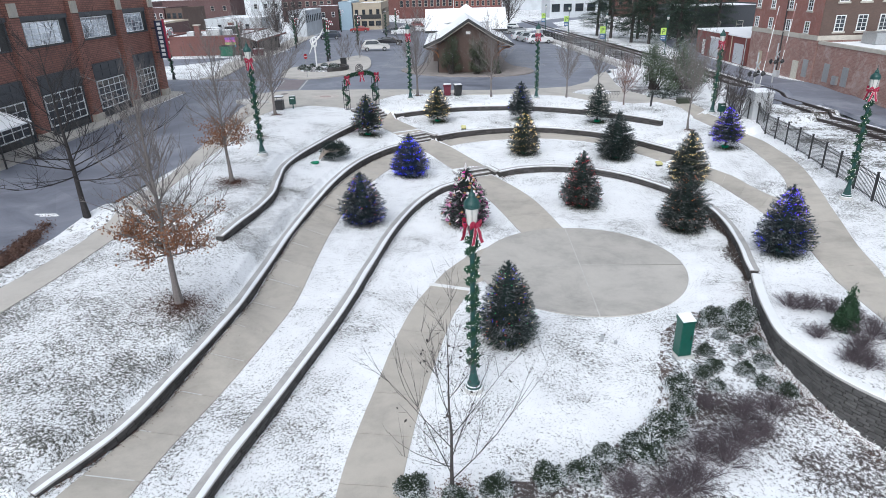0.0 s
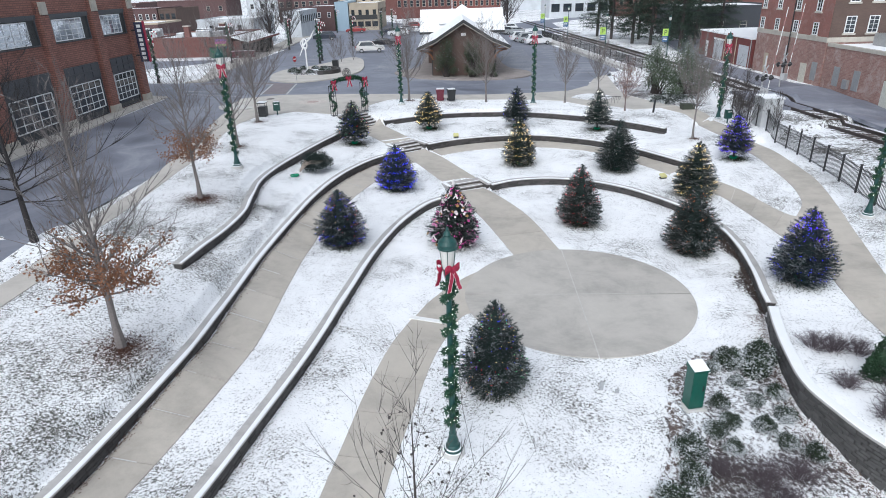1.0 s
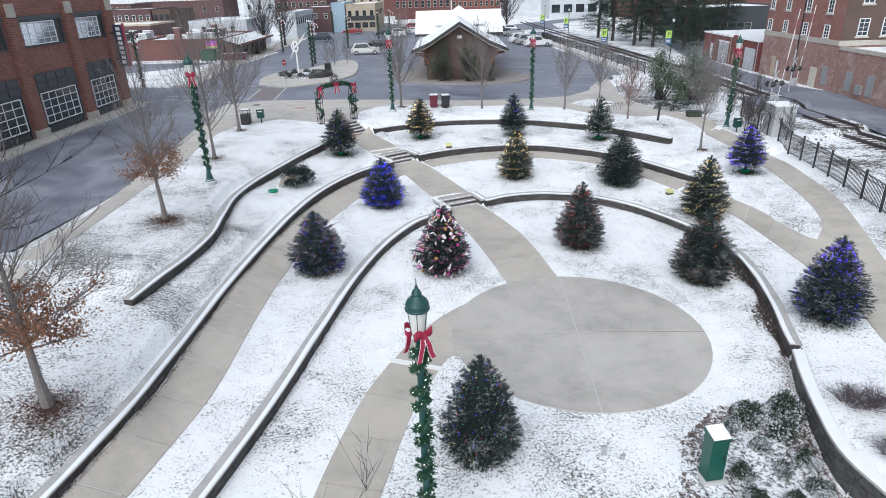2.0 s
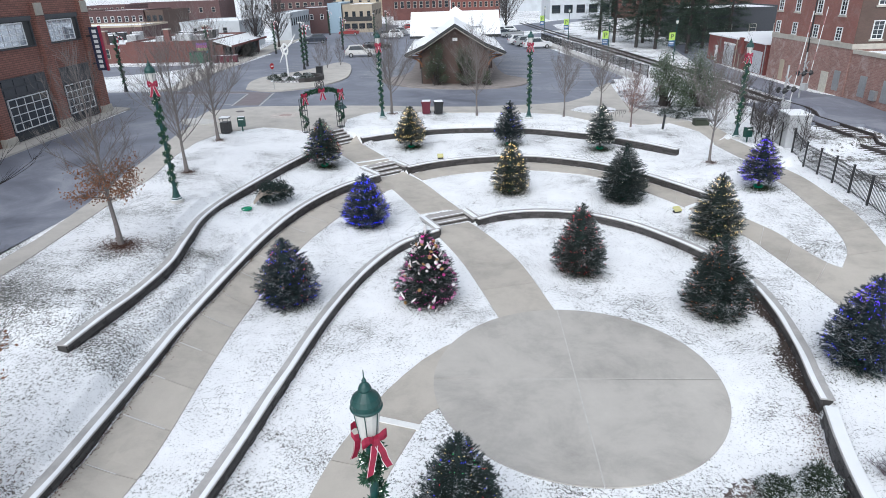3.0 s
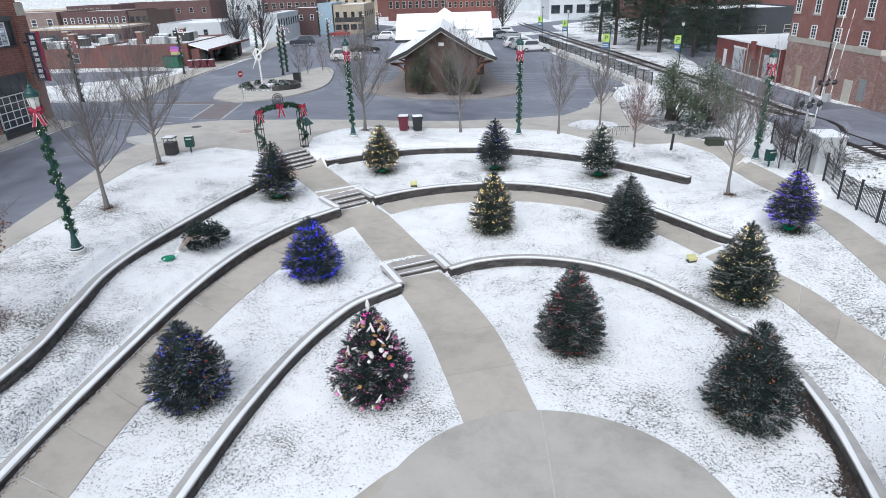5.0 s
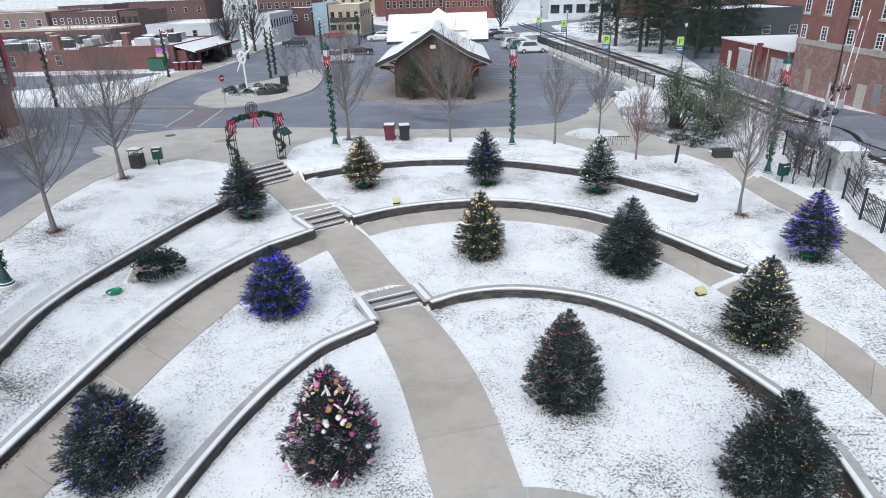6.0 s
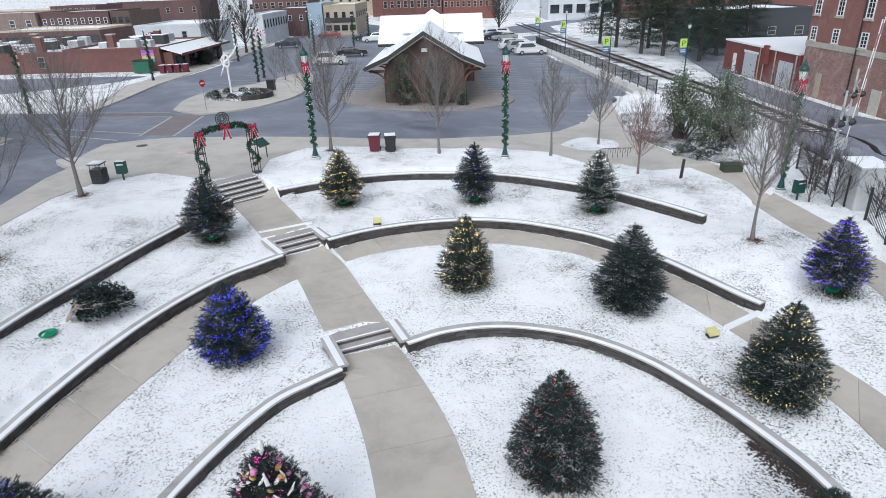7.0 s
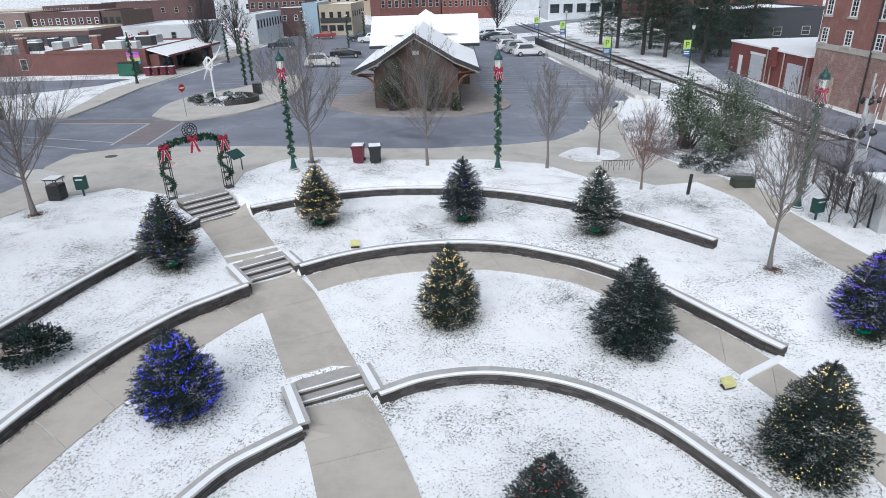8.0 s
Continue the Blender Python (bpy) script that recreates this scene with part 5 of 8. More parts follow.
town("brick_house", "red brick building beyond the office block", 44, 172, 64, 190, 11, BRICK_T, [(4, 1.8, 1.2, 7), (7.6, 1.8, 1.2, 7)])
town("brick_hall", "large red brick building behind the pines", 42, 118, 66, 136, 11, BRICK_T, [(3.4, 1.8, 1.2, 8), (7.4, 1.8, 1.2, 8)], frame=white_frame)
town("dark_house", "dark clad house behind the garage", 36, 92, 52, 108, 6.0, plain("dark_cladding", (0.05, 0.055, 0.065), 0.6), [(2.6, 1.2, 1.2, 4)])
town("brick_row", "row of red brick shops far down the street", -28, 215, -22, 240, 11, BRICK_T, [(7.5, 1.8, 1.0, 3)])
for k, (x, y, w, h, mt) in enumerate(((-150, 190, 34, 7, TAN), (-112, 205, 30, 8, BRICK_M), (-78, 215, 26, 8, PALEWALL), (-58, 182, 16, 9, BRICK_M), (-48, 225, 22, 9, TAN), (14, 235, 24, 10, PALEWALL), (70, 190, 36, 11, BRICK_T), (110, 170, 40, 12, TAN))):
    town("far_building", "distant flat-roofed commercial building under snow", x, y, x + w, y + 16, h, mt, [(h - 3.2, 1.6, 1.2, 7)])
shop = bpy.data.objects["brick_shop"]
awn = thing("shop_awning", "sloping snowy awning with a red edge over shopfronts", "awning", Matrix.Translation((-38.0, 76.3, 1.6)))
part("canopy", Mesh().add([(0, 0, 3.15), (2.6, 0, 2.35), (2.6, 18, 2.35), (0, 18, 3.15), (0, 0, 3.0), (2.6, 0, 2.2), (2.6, 18, 2.2), (0, 18, 3.0)], [(0, 1, 2, 3), (7, 6, 5, 4), (0, 4, 5, 1), (1, 5, 6, 2), (2, 6, 7, 3), (3, 7, 4, 0)]), ROOFSNOW, awn)
part("fascia", Mesh().box(2.6, 0, 2.1, 2.66, 18, 2.38), REDWALL, awn)
part("shopfront", Mesh().box(0.05, 0.3, 0, 1.2, 18, 2.5), BRICK_T, awn)
for k in range(4):
    window(awn, east(1.0 + k * 4.2, 0.4, 1.2), 3.0, 1.6, DARKTRIM, 3, 1)

# rooftop clutter on the low shops
g = np.random.default_rng(12)
for k in range(34):
    x, y = g.uniform(-74, -39.5), g.uniform(78, 90)
    if abs(x + 50.5) < 2:
        continue
    z = 4.32 if x < -50.5 else 4.62
    w, d, h = g.uniform(0.9, 2.6), g.uniform(0.9, 1.8), g.uniform(0.6, 1.2)
    unit = thing("roof_unit", "grey rooftop air unit capped with snow", "roof unit", Matrix.Translation((x, y, z)), "roof units on the low shops")
    part("body", Mesh().box(-w / 2, -d / 2, 0, w / 2, d / 2, h, bevel=0.04), GREYMETAL if k % 3 else DARKTRIM, unit)
    part("snow", Mesh().box(-w / 2 + 0.03, -d / 2 + 0.03, h + 0.001, w / 2 - 0.03, d / 2 - 0.03, h + 0.08, bevel=0.02), SNOW, unit)
for x, y in ((-46, 80), (-42.5, 86), (-55, 79), (-60, 86), (-65, 81)):
    stack = thing("chimney", "square red brick chimney on a flat roof", "chimney", Matrix.Translation((x, y, 4.3)), "chimneys on the low shops")
    part("shaft", Mesh().box(-0.4, -0.4, 0, 0.4, 0.4, 1.9), BRICK_T, stack)
    part("cap", Mesh().box(-0.48, -0.48, 1.901, 0.48, 0.48, 2.05), STONEBAND, stack)
# ---------------------------------------------------------------- plants
def kites(centres, along, normal, length, width):
    """Many small folded leaves at once: two triangles each, with a slight fold."""
    c, a, n = (np.asarray(v, float) for v in (centres, along, normal))
    a = a / np.linalg.norm(a, axis=1)[:, None]
    s = np.cross(a, n)
    s /= np.linalg.norm(s, axis=1)[:, None] + 1e-9
    up = np.cross(s, a)
    L, W = np.asarray(length)[:, None], np.asarray(width)[:, None]
    p0, p1 = c, c + a * L
    mid = c + a * L * 0.45
    v = np.stack([p0, mid + s * W - up * W * 0.3, p1, mid - s * W - up * W * 0.3], 1).reshape(-1, 3)
    k = np.arange(len(c))[:, None] * 4
    f = np.concatenate([k + np.array([[0, 1, 2]]), k + np.array([[0, 2, 3]])]).tolist()
    return v.tolist(), f


def outline(u):
    """How far a fir reaches at a share of its height: rounded in below, widest low down, pointed above."""
    if u < 0.22:
        return 0.70 + 0.30 * math.sin(math.pi / 2 * u / 0.22)
    return max(0.0, 1 - ((u - 0.22) / 0.78) ** 1.08) ** 0.92


def fir(name, label, x, y, h, r, mat, bulbs, seed, lift=0.32, group="decorated trees on the terraces", ornaments=False):
    """A dense fir: tiers of boughs, each with side twigs in flat sprays that carry short shoots."""
    g = np.random.default_rng(seed)
    top = thing(name, label, "tree", Matrix.Translation((x, y, gz(x, y) - 0.02)) @ Matrix.Rotation(float(g.uniform(-0.03, 0.03)), 4, "X"), group)
    wood = Mesh().tube([(0, 0, 0), (0.01, 0, lift + 0.2), (0, 0, h * 0.93)], [0.07, 0.06, 0.012], 8)
    C, A, N, L, W = [], [], [], [], []

    def put(c, a, n, ln, wd):
        C.append(c), A.append(a), N.append(n), L.append(ln), W.append(wd)

    tiers = int((h - lift) / 0.135)
    for k in range(tiers):
        u = (k + g.uniform(-0.3, 0.3)) / tiers
        u = min(max(u, 0.0), 0.97)
        around = r * outline(u)
        count = max(5, int(2 * math.pi * around / 0.165))
        turn = k * 2.4
        for j in range(count):
            az = turn + (j + g.uniform(-0.35, 0.35)) * 2 * math.pi / count
            d = np.array([math.cos(az), math.sin(az), 0.0])
            side = np.array([-d[1], d[0], 0.0])
            lump = 1 + 0.07 * math.sin(3 * az + seed) * math.cos(9 * u + seed) + g.uniform(-0.14, 0.07)
            reach = around * lump + 0.03
            climb = -0.02 + 0.75 * u ** 1.3 + g.uniform(-0.12, 0.12)
            n = max(4, int(reach * 0.55 / 0.055))
            t = np.linspace(0.45, 1.0, n)
            z = lift + u * (h - lift) * 0.95 + g.uniform(-0.04, 0.04) + reach * (climb * t - 0.16 * t**2 + 0.10 * t**5)
            pts = np.outer(t * reach, d)
            pts[:, 2] = np.maximum(z, 0.10)
            if j % 3 == 0:
                wood.tube([(0, 0, float(z[0] - 0.2 * reach * climb)), tuple(pts[n // 2]), tuple(pts[-1])], [0.014, 0.009, 0.003], 3)
            slope = np.array([0, 0, climb - 0.32 + 0.5])
            ahead = d + slope * 0.6
            up = np.array([0, 0, 1.0]) - d * climb
            # twigs to both sides, longest in the middle of the bough, and one at its end
            for s in (-1, 1):
                ang = g.uniform(0.30, 0.95, n) * s
                a = np.outer(np.cos(ang), ahead) + np.outer(np.sin(ang), side) + np.outer(g.uniform(-0.30, 0.28, n), (0, 0, 1))
                ln = (0.07 + 0.13 * np.clip(1.15 - t, 0, 0.6)) * g.uniform(0.8, 1.25, n)
                c = pts + g.normal(0, 0.012, pts.shape)
                nn = up + g.normal(0, 0.32, pts.shape)
                put(c, a, nn, ln, g.uniform(0.008, 0.013, n))
                for q in (0.35, 0.7):
                    for e in (-1, 1):
                        b = a + np.outer(g.uniform(0.35, 0.8, n) * e, side) + np.outer(g.uniform(-0.35, 0.4, n), (0, 0, 1))
                        put(c + a * (ln * q)[:, None], b, nn + g.normal(0, 0.3, pts.shape), ln * 0.62, g.uniform(0.006, 0.010, n))
            put(pts[-2:] + 0.0, np.stack([ahead, ahead + side * g.uniform(-0.3, 0.3)]), np.stack([up, up]), g.uniform(0.09, 0.14, 2), np.full(2, 0.016))
    # the leader and the shoots round it
    m = 70
    tip = np.c_[g.normal(0, 0.015, (m, 2)), h * g.uniform(0.84, 0.985, m)]
    put(tip, np.c_[g.normal(0, 0.5, (m, 2)), g.uniform(0.45, 1.0, m)], g.normal(0, 1, (m, 3)), g.uniform(0.5, 1.0, m) * (1.04 * h - tip[:, 2]) * 0.5 + 0.03, np.full(m, 0.012))
    v, f = kites(*(np.concatenate(q) for q in (C, A, N, L, W)))
    part("trunk", wood, BARK, top)
    crown = Mesh().add(v, f)
    # the dark inside of the tree
    crown.lathe([(0.40 * r * outline(q) * p, lift + q * (h - lift)) for p, q in ((0.4, 0.0), (1, 0.05), (1, 0.15), (1, 0.3), (1, 0.5), (1, 0.7), (0.8, 0.85), (0.2, 0.95))], 14)
    part("crown", crown, mat, top)
    part("stand", Mesh().lathe([(0.20, 0.05), (0.25, 0.16), (0.23, 0.17), (0.17, 0.07)], 16), plain("green_stand", (0.0, 0.22, 0.11), 0.4) if "green_stand" not in bpy.data.materials else bpy.data.materials["green_stand"], top, "green plastic tree stand")
    for k, (bulb, n, lo, hi) in enumerate(bulbs):
        lights = Mesh()
        for _ in range(int(n * 1.5)):
            # the string winds up the tree
            j = lo + (hi - lo) * g.uniform(0, 1) ** 1.3
            a = 2 * math.pi * (7 * j + k / len(bulbs)) + g.normal(0, 0.55)
            j = float(np.clip(j + g.normal(0, 0.014), 0, 0.98))
            q = r * outline(j) * g.uniform(0.86, 1.02) + 0.04
            z = lift + j * (h - lift) * 0.94 + q * (-0.08 + 0.55 * j**1.4)
            s = 0.0125 if bulb in (L_BLUE, L_PURPLE) else 0.0105
            c = Vector((q * math.cos(a), q * math.sin(a), max(0.08, z)))
            lights.add([c + Vector(w) * s for w in ((1, 0, 0), (0, 1, 0), (-1, 0, 0), (0, -1, 0), (0, 0, 1), (0, 0, -1))], [(0, 1, 4), (1, 2, 4), (2, 3, 4), (3, 0, 4), (1, 0, 5), (2, 1, 5), (3, 2, 5), (0, 3, 5)])
        tagged(part("string_lights", lights, bulb, top), kind="stuff")
    if ornaments:
        pink, white, plum, gold = (plain(nm, c, 0.35) for nm, c in (("pink_bauble", (0.62, 0.25, 0.45)), ("white_ribbon", (0.72, 0.70, 0.70)), ("magenta_bauble", (0.40, 0.04, 0.22)), ("gold_bauble", (0.45, 0.26, 0.10))))
        for k in range(140):
            j = g.uniform(0, 0.9)
            p = outline(j)
            a, q = g.uniform(0, 2 * math.pi), r * p * g.uniform(0.92, 1.05) + 0.04
            c = (q * math.cos(a), q * math.sin(a), lift + j * (h - lift) * 0.94 + q * (-0.15 + 0.6 * j**1.6))
            m = Matrix.Translation(c) @ Euler((g.uniform(-1, 1), g.uniform(-1, 1), a)).to_matrix().to_4x4()
            if k % 3 == 0:
                s = g.uniform(0.045, 0.09)
                part("bauble", Mesh().lathe([(s * 0.05, -s), (s * 0.7, -s * 0.7), (s, 0), (s * 0.7, s * 0.7), (s * 0.05, s)], 10, m), (pink, plum, white, pink)[k % 4], top, smooth=True)
            elif k % 3 == 1:
                part("ribbon", Mesh().tube([(0, 0, -0.14), (0.02, 0.01, 0), (0, 0.02, 0.14)], [0.02, 0.035, 0.012], 6, m), white, top, "white ribbon ornament")
            else:
                part("flower", Mesh().lathe([(0.01, -0.02), (0.08, 0.01), (0.06, 0.05), (0.01, 0.03)], 7, m), (white, pink, gold)[k % 3 if k % 2 else 0], top, "pale flower ornament")
        part("topper", Mesh().lathe([(0.015, 0), (0.05, 0.12), (0.065, 0.26), (0.03, 0.38), (0.005, 0.42)], 10, Matrix.Translation((0, 0, h * 0.93))), white, top, "white feather topper", smooth=True)
    return top


def patch(x, y, r, seed, mat=None, count=1900, label="bare grass blades under the tree with flecks of snow"):
    """Bare blades under a tree, where the snow did not reach, thinning outwards."""
    g = np.random.default_rng(seed)
    a = g.uniform(0, 2 * math.pi, count)
    q = np.abs(g.normal(0, 0.50, count)) * r * (1 + 0.15 * np.sin(2 * a + seed))
    P = np.stack([x + 0.1 + q * np.cos(a), y - 0.1 + q * np.sin(a)], 1)
    C = np.c_[P, ground_at(P) + 0.004]
    v, f = kites(C, np.c_[g.normal(0, 1, (count, 2)), g.uniform(0.05, 0.5, count)], np.array([0, 0, 1]) + g.normal(0, 0.3, (count, 3)), g.uniform(0.04, 0.10, count), g.uniform(0.008, 0.018, count))
    me = Mesh().add(v, f).data("grass_patch", mat or BLADE)
    tagged(new("grass_patch", me), label, "grass", kind="stuff")


BLADE = plain("grass_blade", (0.032, 0.042, 0.022), 0.8, vary=0.35, scale=3, random=0.5)
BAREGRASS = snow_over("bare_grass", (0.03, 0.036, 0.022), 0.53, fine=7.0, spread=0.05, sharp=0.03, under2=(0.085, 0.09, 0.055))
MULTI = [(L_BLUE, 46, 0, 0.9), (L_RED, 30, 0, 0.9), (L_GREEN, 26, 0, 0.9), (L_WARM, 30, 0, 0.9)]
FIRS = [
    (-3.6, -5.8, 3, 0.97, NEEDLE, MULTI, "fir strung with multicoloured lights beside the lamp post"),
    (-4.71, 5.25, 2.95, 1.15, NEEDLE, [(glow("pink_bulb", (1.0, 0.05, 0.5), 2.6), 230, 0.1, 0.98)], "fir hung with pink baubles, white ribbons and flowers"),
    (-7.95, 12.4, 2.6, 1.17, NEEDLEBLUE, [(L_BLUE, 460, 0, 0.9)], "fir covered in bright blue lights"),
    (-9.8, 4.5, 2.62, 1.13, NEEDLEBLUE, [(L_BLUE, 90, 0, 0.95), (L_RED, 25, 0, 0.9), (L_WARM, 20, 0, 0.9)], "broad fir with scattered blue and red lights beside the ramp"),
    (1.53, 7.66, 3.1, 1.08, NEEDLE, [(L_RED, 130, 0.05, 0.95)], "dense fir with small red lights on the inner lawn"),
    (5.72, 3.95, 3.1, 1.15, NEEDLE, [(glow("orange_bulb", (1.0, 0.22, 0.06), 1.3), 120, 0.02, 0.95)], "dense fir with faint orange lights below the wall"),
    (8.42, 0, 3, 1.1, NEEDLEBLUE, [(L_BLUE, 130, 0, 0.95), (L_PURPLE, 110, 0.6, 0.98)], "fir with dark blue lights and a violet top beside the walk"),
    (-0.47, 17.05, 2.98, 1.04, NEEDLE, [(L_WARM, 340, 0.02, 0.95)], "fir wound with golden lights on the middle lawn"),
    (5.26, 15.2, 3.12, 1.24, NEEDLE, [(L_WHITE, 30, 0.0, 0.9)], "full unlit fir dusted with snow"),
    (7.97, 9.85, 2.98, 1.1, NEEDLE, [(L_WARM, 230, 0.0, 0.95)], "large fir with sparse warm lights beside the curved path"),
    (-11.45, 20.3, 2.95, 1.1, NEEDLE, MULTI, "fir with multicoloured lights on a green stand"),
    (-6.47, 24.8, 2.82, 1.05, NEEDLE, [(L_WARM, 340, 0, 0.95)], "short fir wound with pale golden lights on a green stand"),
    (0.11, 24.92, 2.98, 1.02, NEEDLEBLUE, [(L_BLUE, 24, 0.1, 0.9), (L_WHITE, 40, 0, 0.9)], "fir with a few blue and white lights on a green stand"),
    (5.72, 23, 2.94, 0.95, NEEDLE, [(L_WHITE, 330, 0, 0.97)], "slim fir covered in white lights on a green stand"),
    (12.03, 14.75, 2.72, 0.98, NEEDLEBLUE, [(L_PURPLE, 330, 0.0, 0.97)], "fir covered in violet lights beside the fence walk"),
]
for k, (x, y, h, r, mat, bulbs, label) in enumerate(FIRS):
    fir("fir_tree", label, x, y, h, r, mat, bulbs, 10 + k, lift=0.48 if k in (10, 11, 12, 13, 14) else 0.2, ornaments=k == 1)
    patch(x, y, r * (0.92 if k > 9 else 1.0), k, count=3600)


def bare_tree(name, label, x, y, h, seed, mat, trunk=0.09, clear=0.28, spread=0.42, leaves=0, limbs=26, group="bare street trees", upright=1.0, lean=0.0, leaf_mat=None, leaf_low=0.55, bushy=(7, 5, 2), steep=0.6, rise=0.09, low_limb=1.0):
    """A leafless tree: a tapered trunk that runs on up, limbs, boughs and twigs."""
    g = np.random.default_rng(seed)
    top = thing(name, label, "tree", Matrix.Translation((x, y, gz(x, y) - 0.05)), group)
    wood, twigs = Mesh(), Mesh()
    bend = g.uniform(-0.04, 0.04, 2) + np.array([lean, 0])
    spine = [Vector((bend[0] * k * k * h * 0.3 + g.uniform(-.02, .02), bend[1] * k * k * h * 0.3 + g.uniform(-.02, .02), k * h)) for k in np.linspace(0, 0.97, 9)]
    wood.tube(spine, [trunk * (1.35 if i == 0 else 1) * (1 - 0.92 * (i / 8) ** 0.85) for i in range(9)], 8)
    tips = []

    def at(k):
        i = min(7, int(k / 0.97 * 8))
        return spine[i].lerp(spine[i + 1], min(1.0, k / 0.97 * 8 - i))

    def shoot(p, d, length, radius, level):
        n = 5 if level < 2 else 4
        pts, q, v = [p], p.copy(), d.normalized()
        for i in range(n - 1):
            v = (v + Vector((g.normal(0, 0.06), g.normal(0, 0.06), g.normal(rise, 0.05)))).normalized()
            q = q + v * (length / (n - 1))
            pts.append(q.copy())
        (wood if level == 0 else twigs).tube(pts, [radius * (1 - 0.8 * i / (n - 1)) for i in range(n)], 5 if level == 0 else 3)
        tips.append((pts[-1], v, level, pts[0]))
        if level < 3:
            kids = bushy[level]
            for k in range(kids):
                i = g.integers(1, n)
                base = pts[i - 1].lerp(pts[i], g.uniform(0, 1))
                w = (v + Vector((g.normal(0, 0.42), g.normal(0, 0.42), g.normal(0.14, 0.25)))).normalized()
                shoot(base, w, length * g.uniform(0.36, 0.6), max(0.005, radius * 0.52), level + 1)

    for k in range(limbs):
        u = clear + (0.93 - clear) * ((k + 0.5) / limbs) ** 1.35
        a = k * 2.4 + g.uniform(-0.5, 0.5)
        size = h * spread * 1.12 * (1 - 0.66 * (u - clear) / (1 - clear)) * g.uniform(0.75, 1.15)
        size *= min(1.0, low_limb + (1 - low_limb) * (u - clear) / 0.16)
        d = Vector((math.cos(a), math.sin(a), upright + 0.5 * u + steep * (u - clear) + g.uniform(-0.15, 0.15)))
        shoot(at(u), d, size, trunk * 0.30 * (1.15 - u), 0)
    part("trunk", wood, mat, top)
    tagged(part("twig_mass", twigs, mat, top), kind="stuff")
    if leaves:
        pool = [t for t in tips if t[0].z < h * leaf_low + g.uniform(-0.5, 0.4) and t[0].xy.length < h * 0.27 * g.uniform(0.6, 1.2)]
        idx = g.integers(0, len(pool), leaves)
        C = np.array([pool[i][3].lerp(pool[i][0], float(q)) for i, q in zip(idx, g.uniform(0, 1.05, leaves))]) + g.normal(0, 0.11, (leaves, 3))
        v, f = kites(C, g.normal(0, 1, (leaves, 3)) + np.array([0, 0, -0.5]), g.normal(0, 1, (leaves, 3)), g.uniform(0.06, 0.12, leaves), g.uniform(0.02, 0.038, leaves))
        tagged(part("dry_foliage", Mesh().add(v, f), leaf_mat or DRYLEAF, top, "withered russet leaves"), kind="stuff")
    return top


bare_tree("oak_tree", "young oak holding russet leaves in its lower crown", -14.5, -5.9, 7.3, 1, BARKPALE, 0.12, 0.24, 0.30, 3600, 46, "", 0.12, leaf_low=0.46, steep=2.6, bushy=(6, 4, 1), rise=0.05, low_limb=0.62)
bare_tree("oak_tree", "young oak with a few russet leaves on the upper lawn", -16.65, 6.2, 7.0, 2, BARKPALE, 0.10, 0.26, 0.32, 2200, 40, "", 0.18, leaf_low=0.44, steep=2.6, bushy=(6, 4, 1), rise=0.05, low_limb=0.62)
bare_tree("street_tree", "leafless street tree with spreading boughs beside the kerb", -21.05, 0.7, 7.2, 3, DARKBARK, 0.13, 0.24, 0.50, 0, 26, "", 0.02, steep=1.0, bushy=(6, 5, 1), rise=0.04)
bare_tree("street_tree", "slender leafless tree with steep grey boughs", -18.15, 16.4, 6.6, 4, BARKPALE, 0.10, 0.24, 0.50, upright=0.8)
bare_tree("street_tree", "slender leafless tree with steep grey boughs", -19.1, 24.0, 6.4, 5, BARKPALE, 0.11, 0.24, 0.56, limbs=30, upright=0.65)
bare_tree("street_tree", "slender leafless tree with steep grey boughs", -8.4, 32.35, 6.4, 6, BARKPALE, 0.10, 0.24, 0.52, limbs=30, upright=0.7)
bare_tree("street_tree", "fine-twigged leafless tree in front of the depot", -1.8, 31.7, 6.2, 7, BARKPALE, 0.08, 0.24, 0.44, upright=0.85)
bare_tree("street_tree", "slender leafless tree with steep grey boughs", 4.75, 30.9, 5.2, 8, BARKPALE, 0.075, 0.28, 0.38)
bare_tree("street_tree", "thin leafless tree in a snowy bed", 8.05, 33.4, 4.8, 9, BARKPALE, 0.07, 0.28, 0.36)
bare_tree("small_tree", "small tree with pinkish twigs and a few dry leaves", 8.75, 27.1, 3.7, 10, PINKBARK, 0.06, 0.24, 0.46, 420, 28, "", leaf_mat=plain("pink_leaf", (0.33, 0.17, 0.13), 0.8, vary=0.3), leaf_low=0.8)
bare_tree("sapling", "slender leafless sapling on the snowy bank", 10.95, 18.55, 5.9, 11, BARKPALE, 0.075, 0.30, 0.42, limbs=30, upright=0.8)
bare_tree("young_tree", "leafless young tree with upswept twigs and seed pods", -5.5, -12.45, 4.9, 12, BARK, 0.05, 0.06, 0.55, 60, 13, "", 0.8, leaf_mat=BARK, leaf_low=1.0, bushy=(5, 3, 0), steep=1.0)
bare_tree("street_tree", "broad reddish leafless tree beside the far street", -36.2, 91, 9.5, 13, BARK, 0.22, 0.14, 0.42, 0, 34, "far trees", 1.0)
bare_tree("street_tree", "broad reddish leafless tree beside the far street", -35.2, 101, 9.5, 14, BARK, 0.22, 0.14, 0.42, 0, 34, "far trees", 1.0)
bare_tree("street_tree", "large dark leafless tree beyond the car park", 8.3, 128, 11, 15, BARK, 0.28, 0.14, 0.46, 0, 34, "far trees", 0.9)
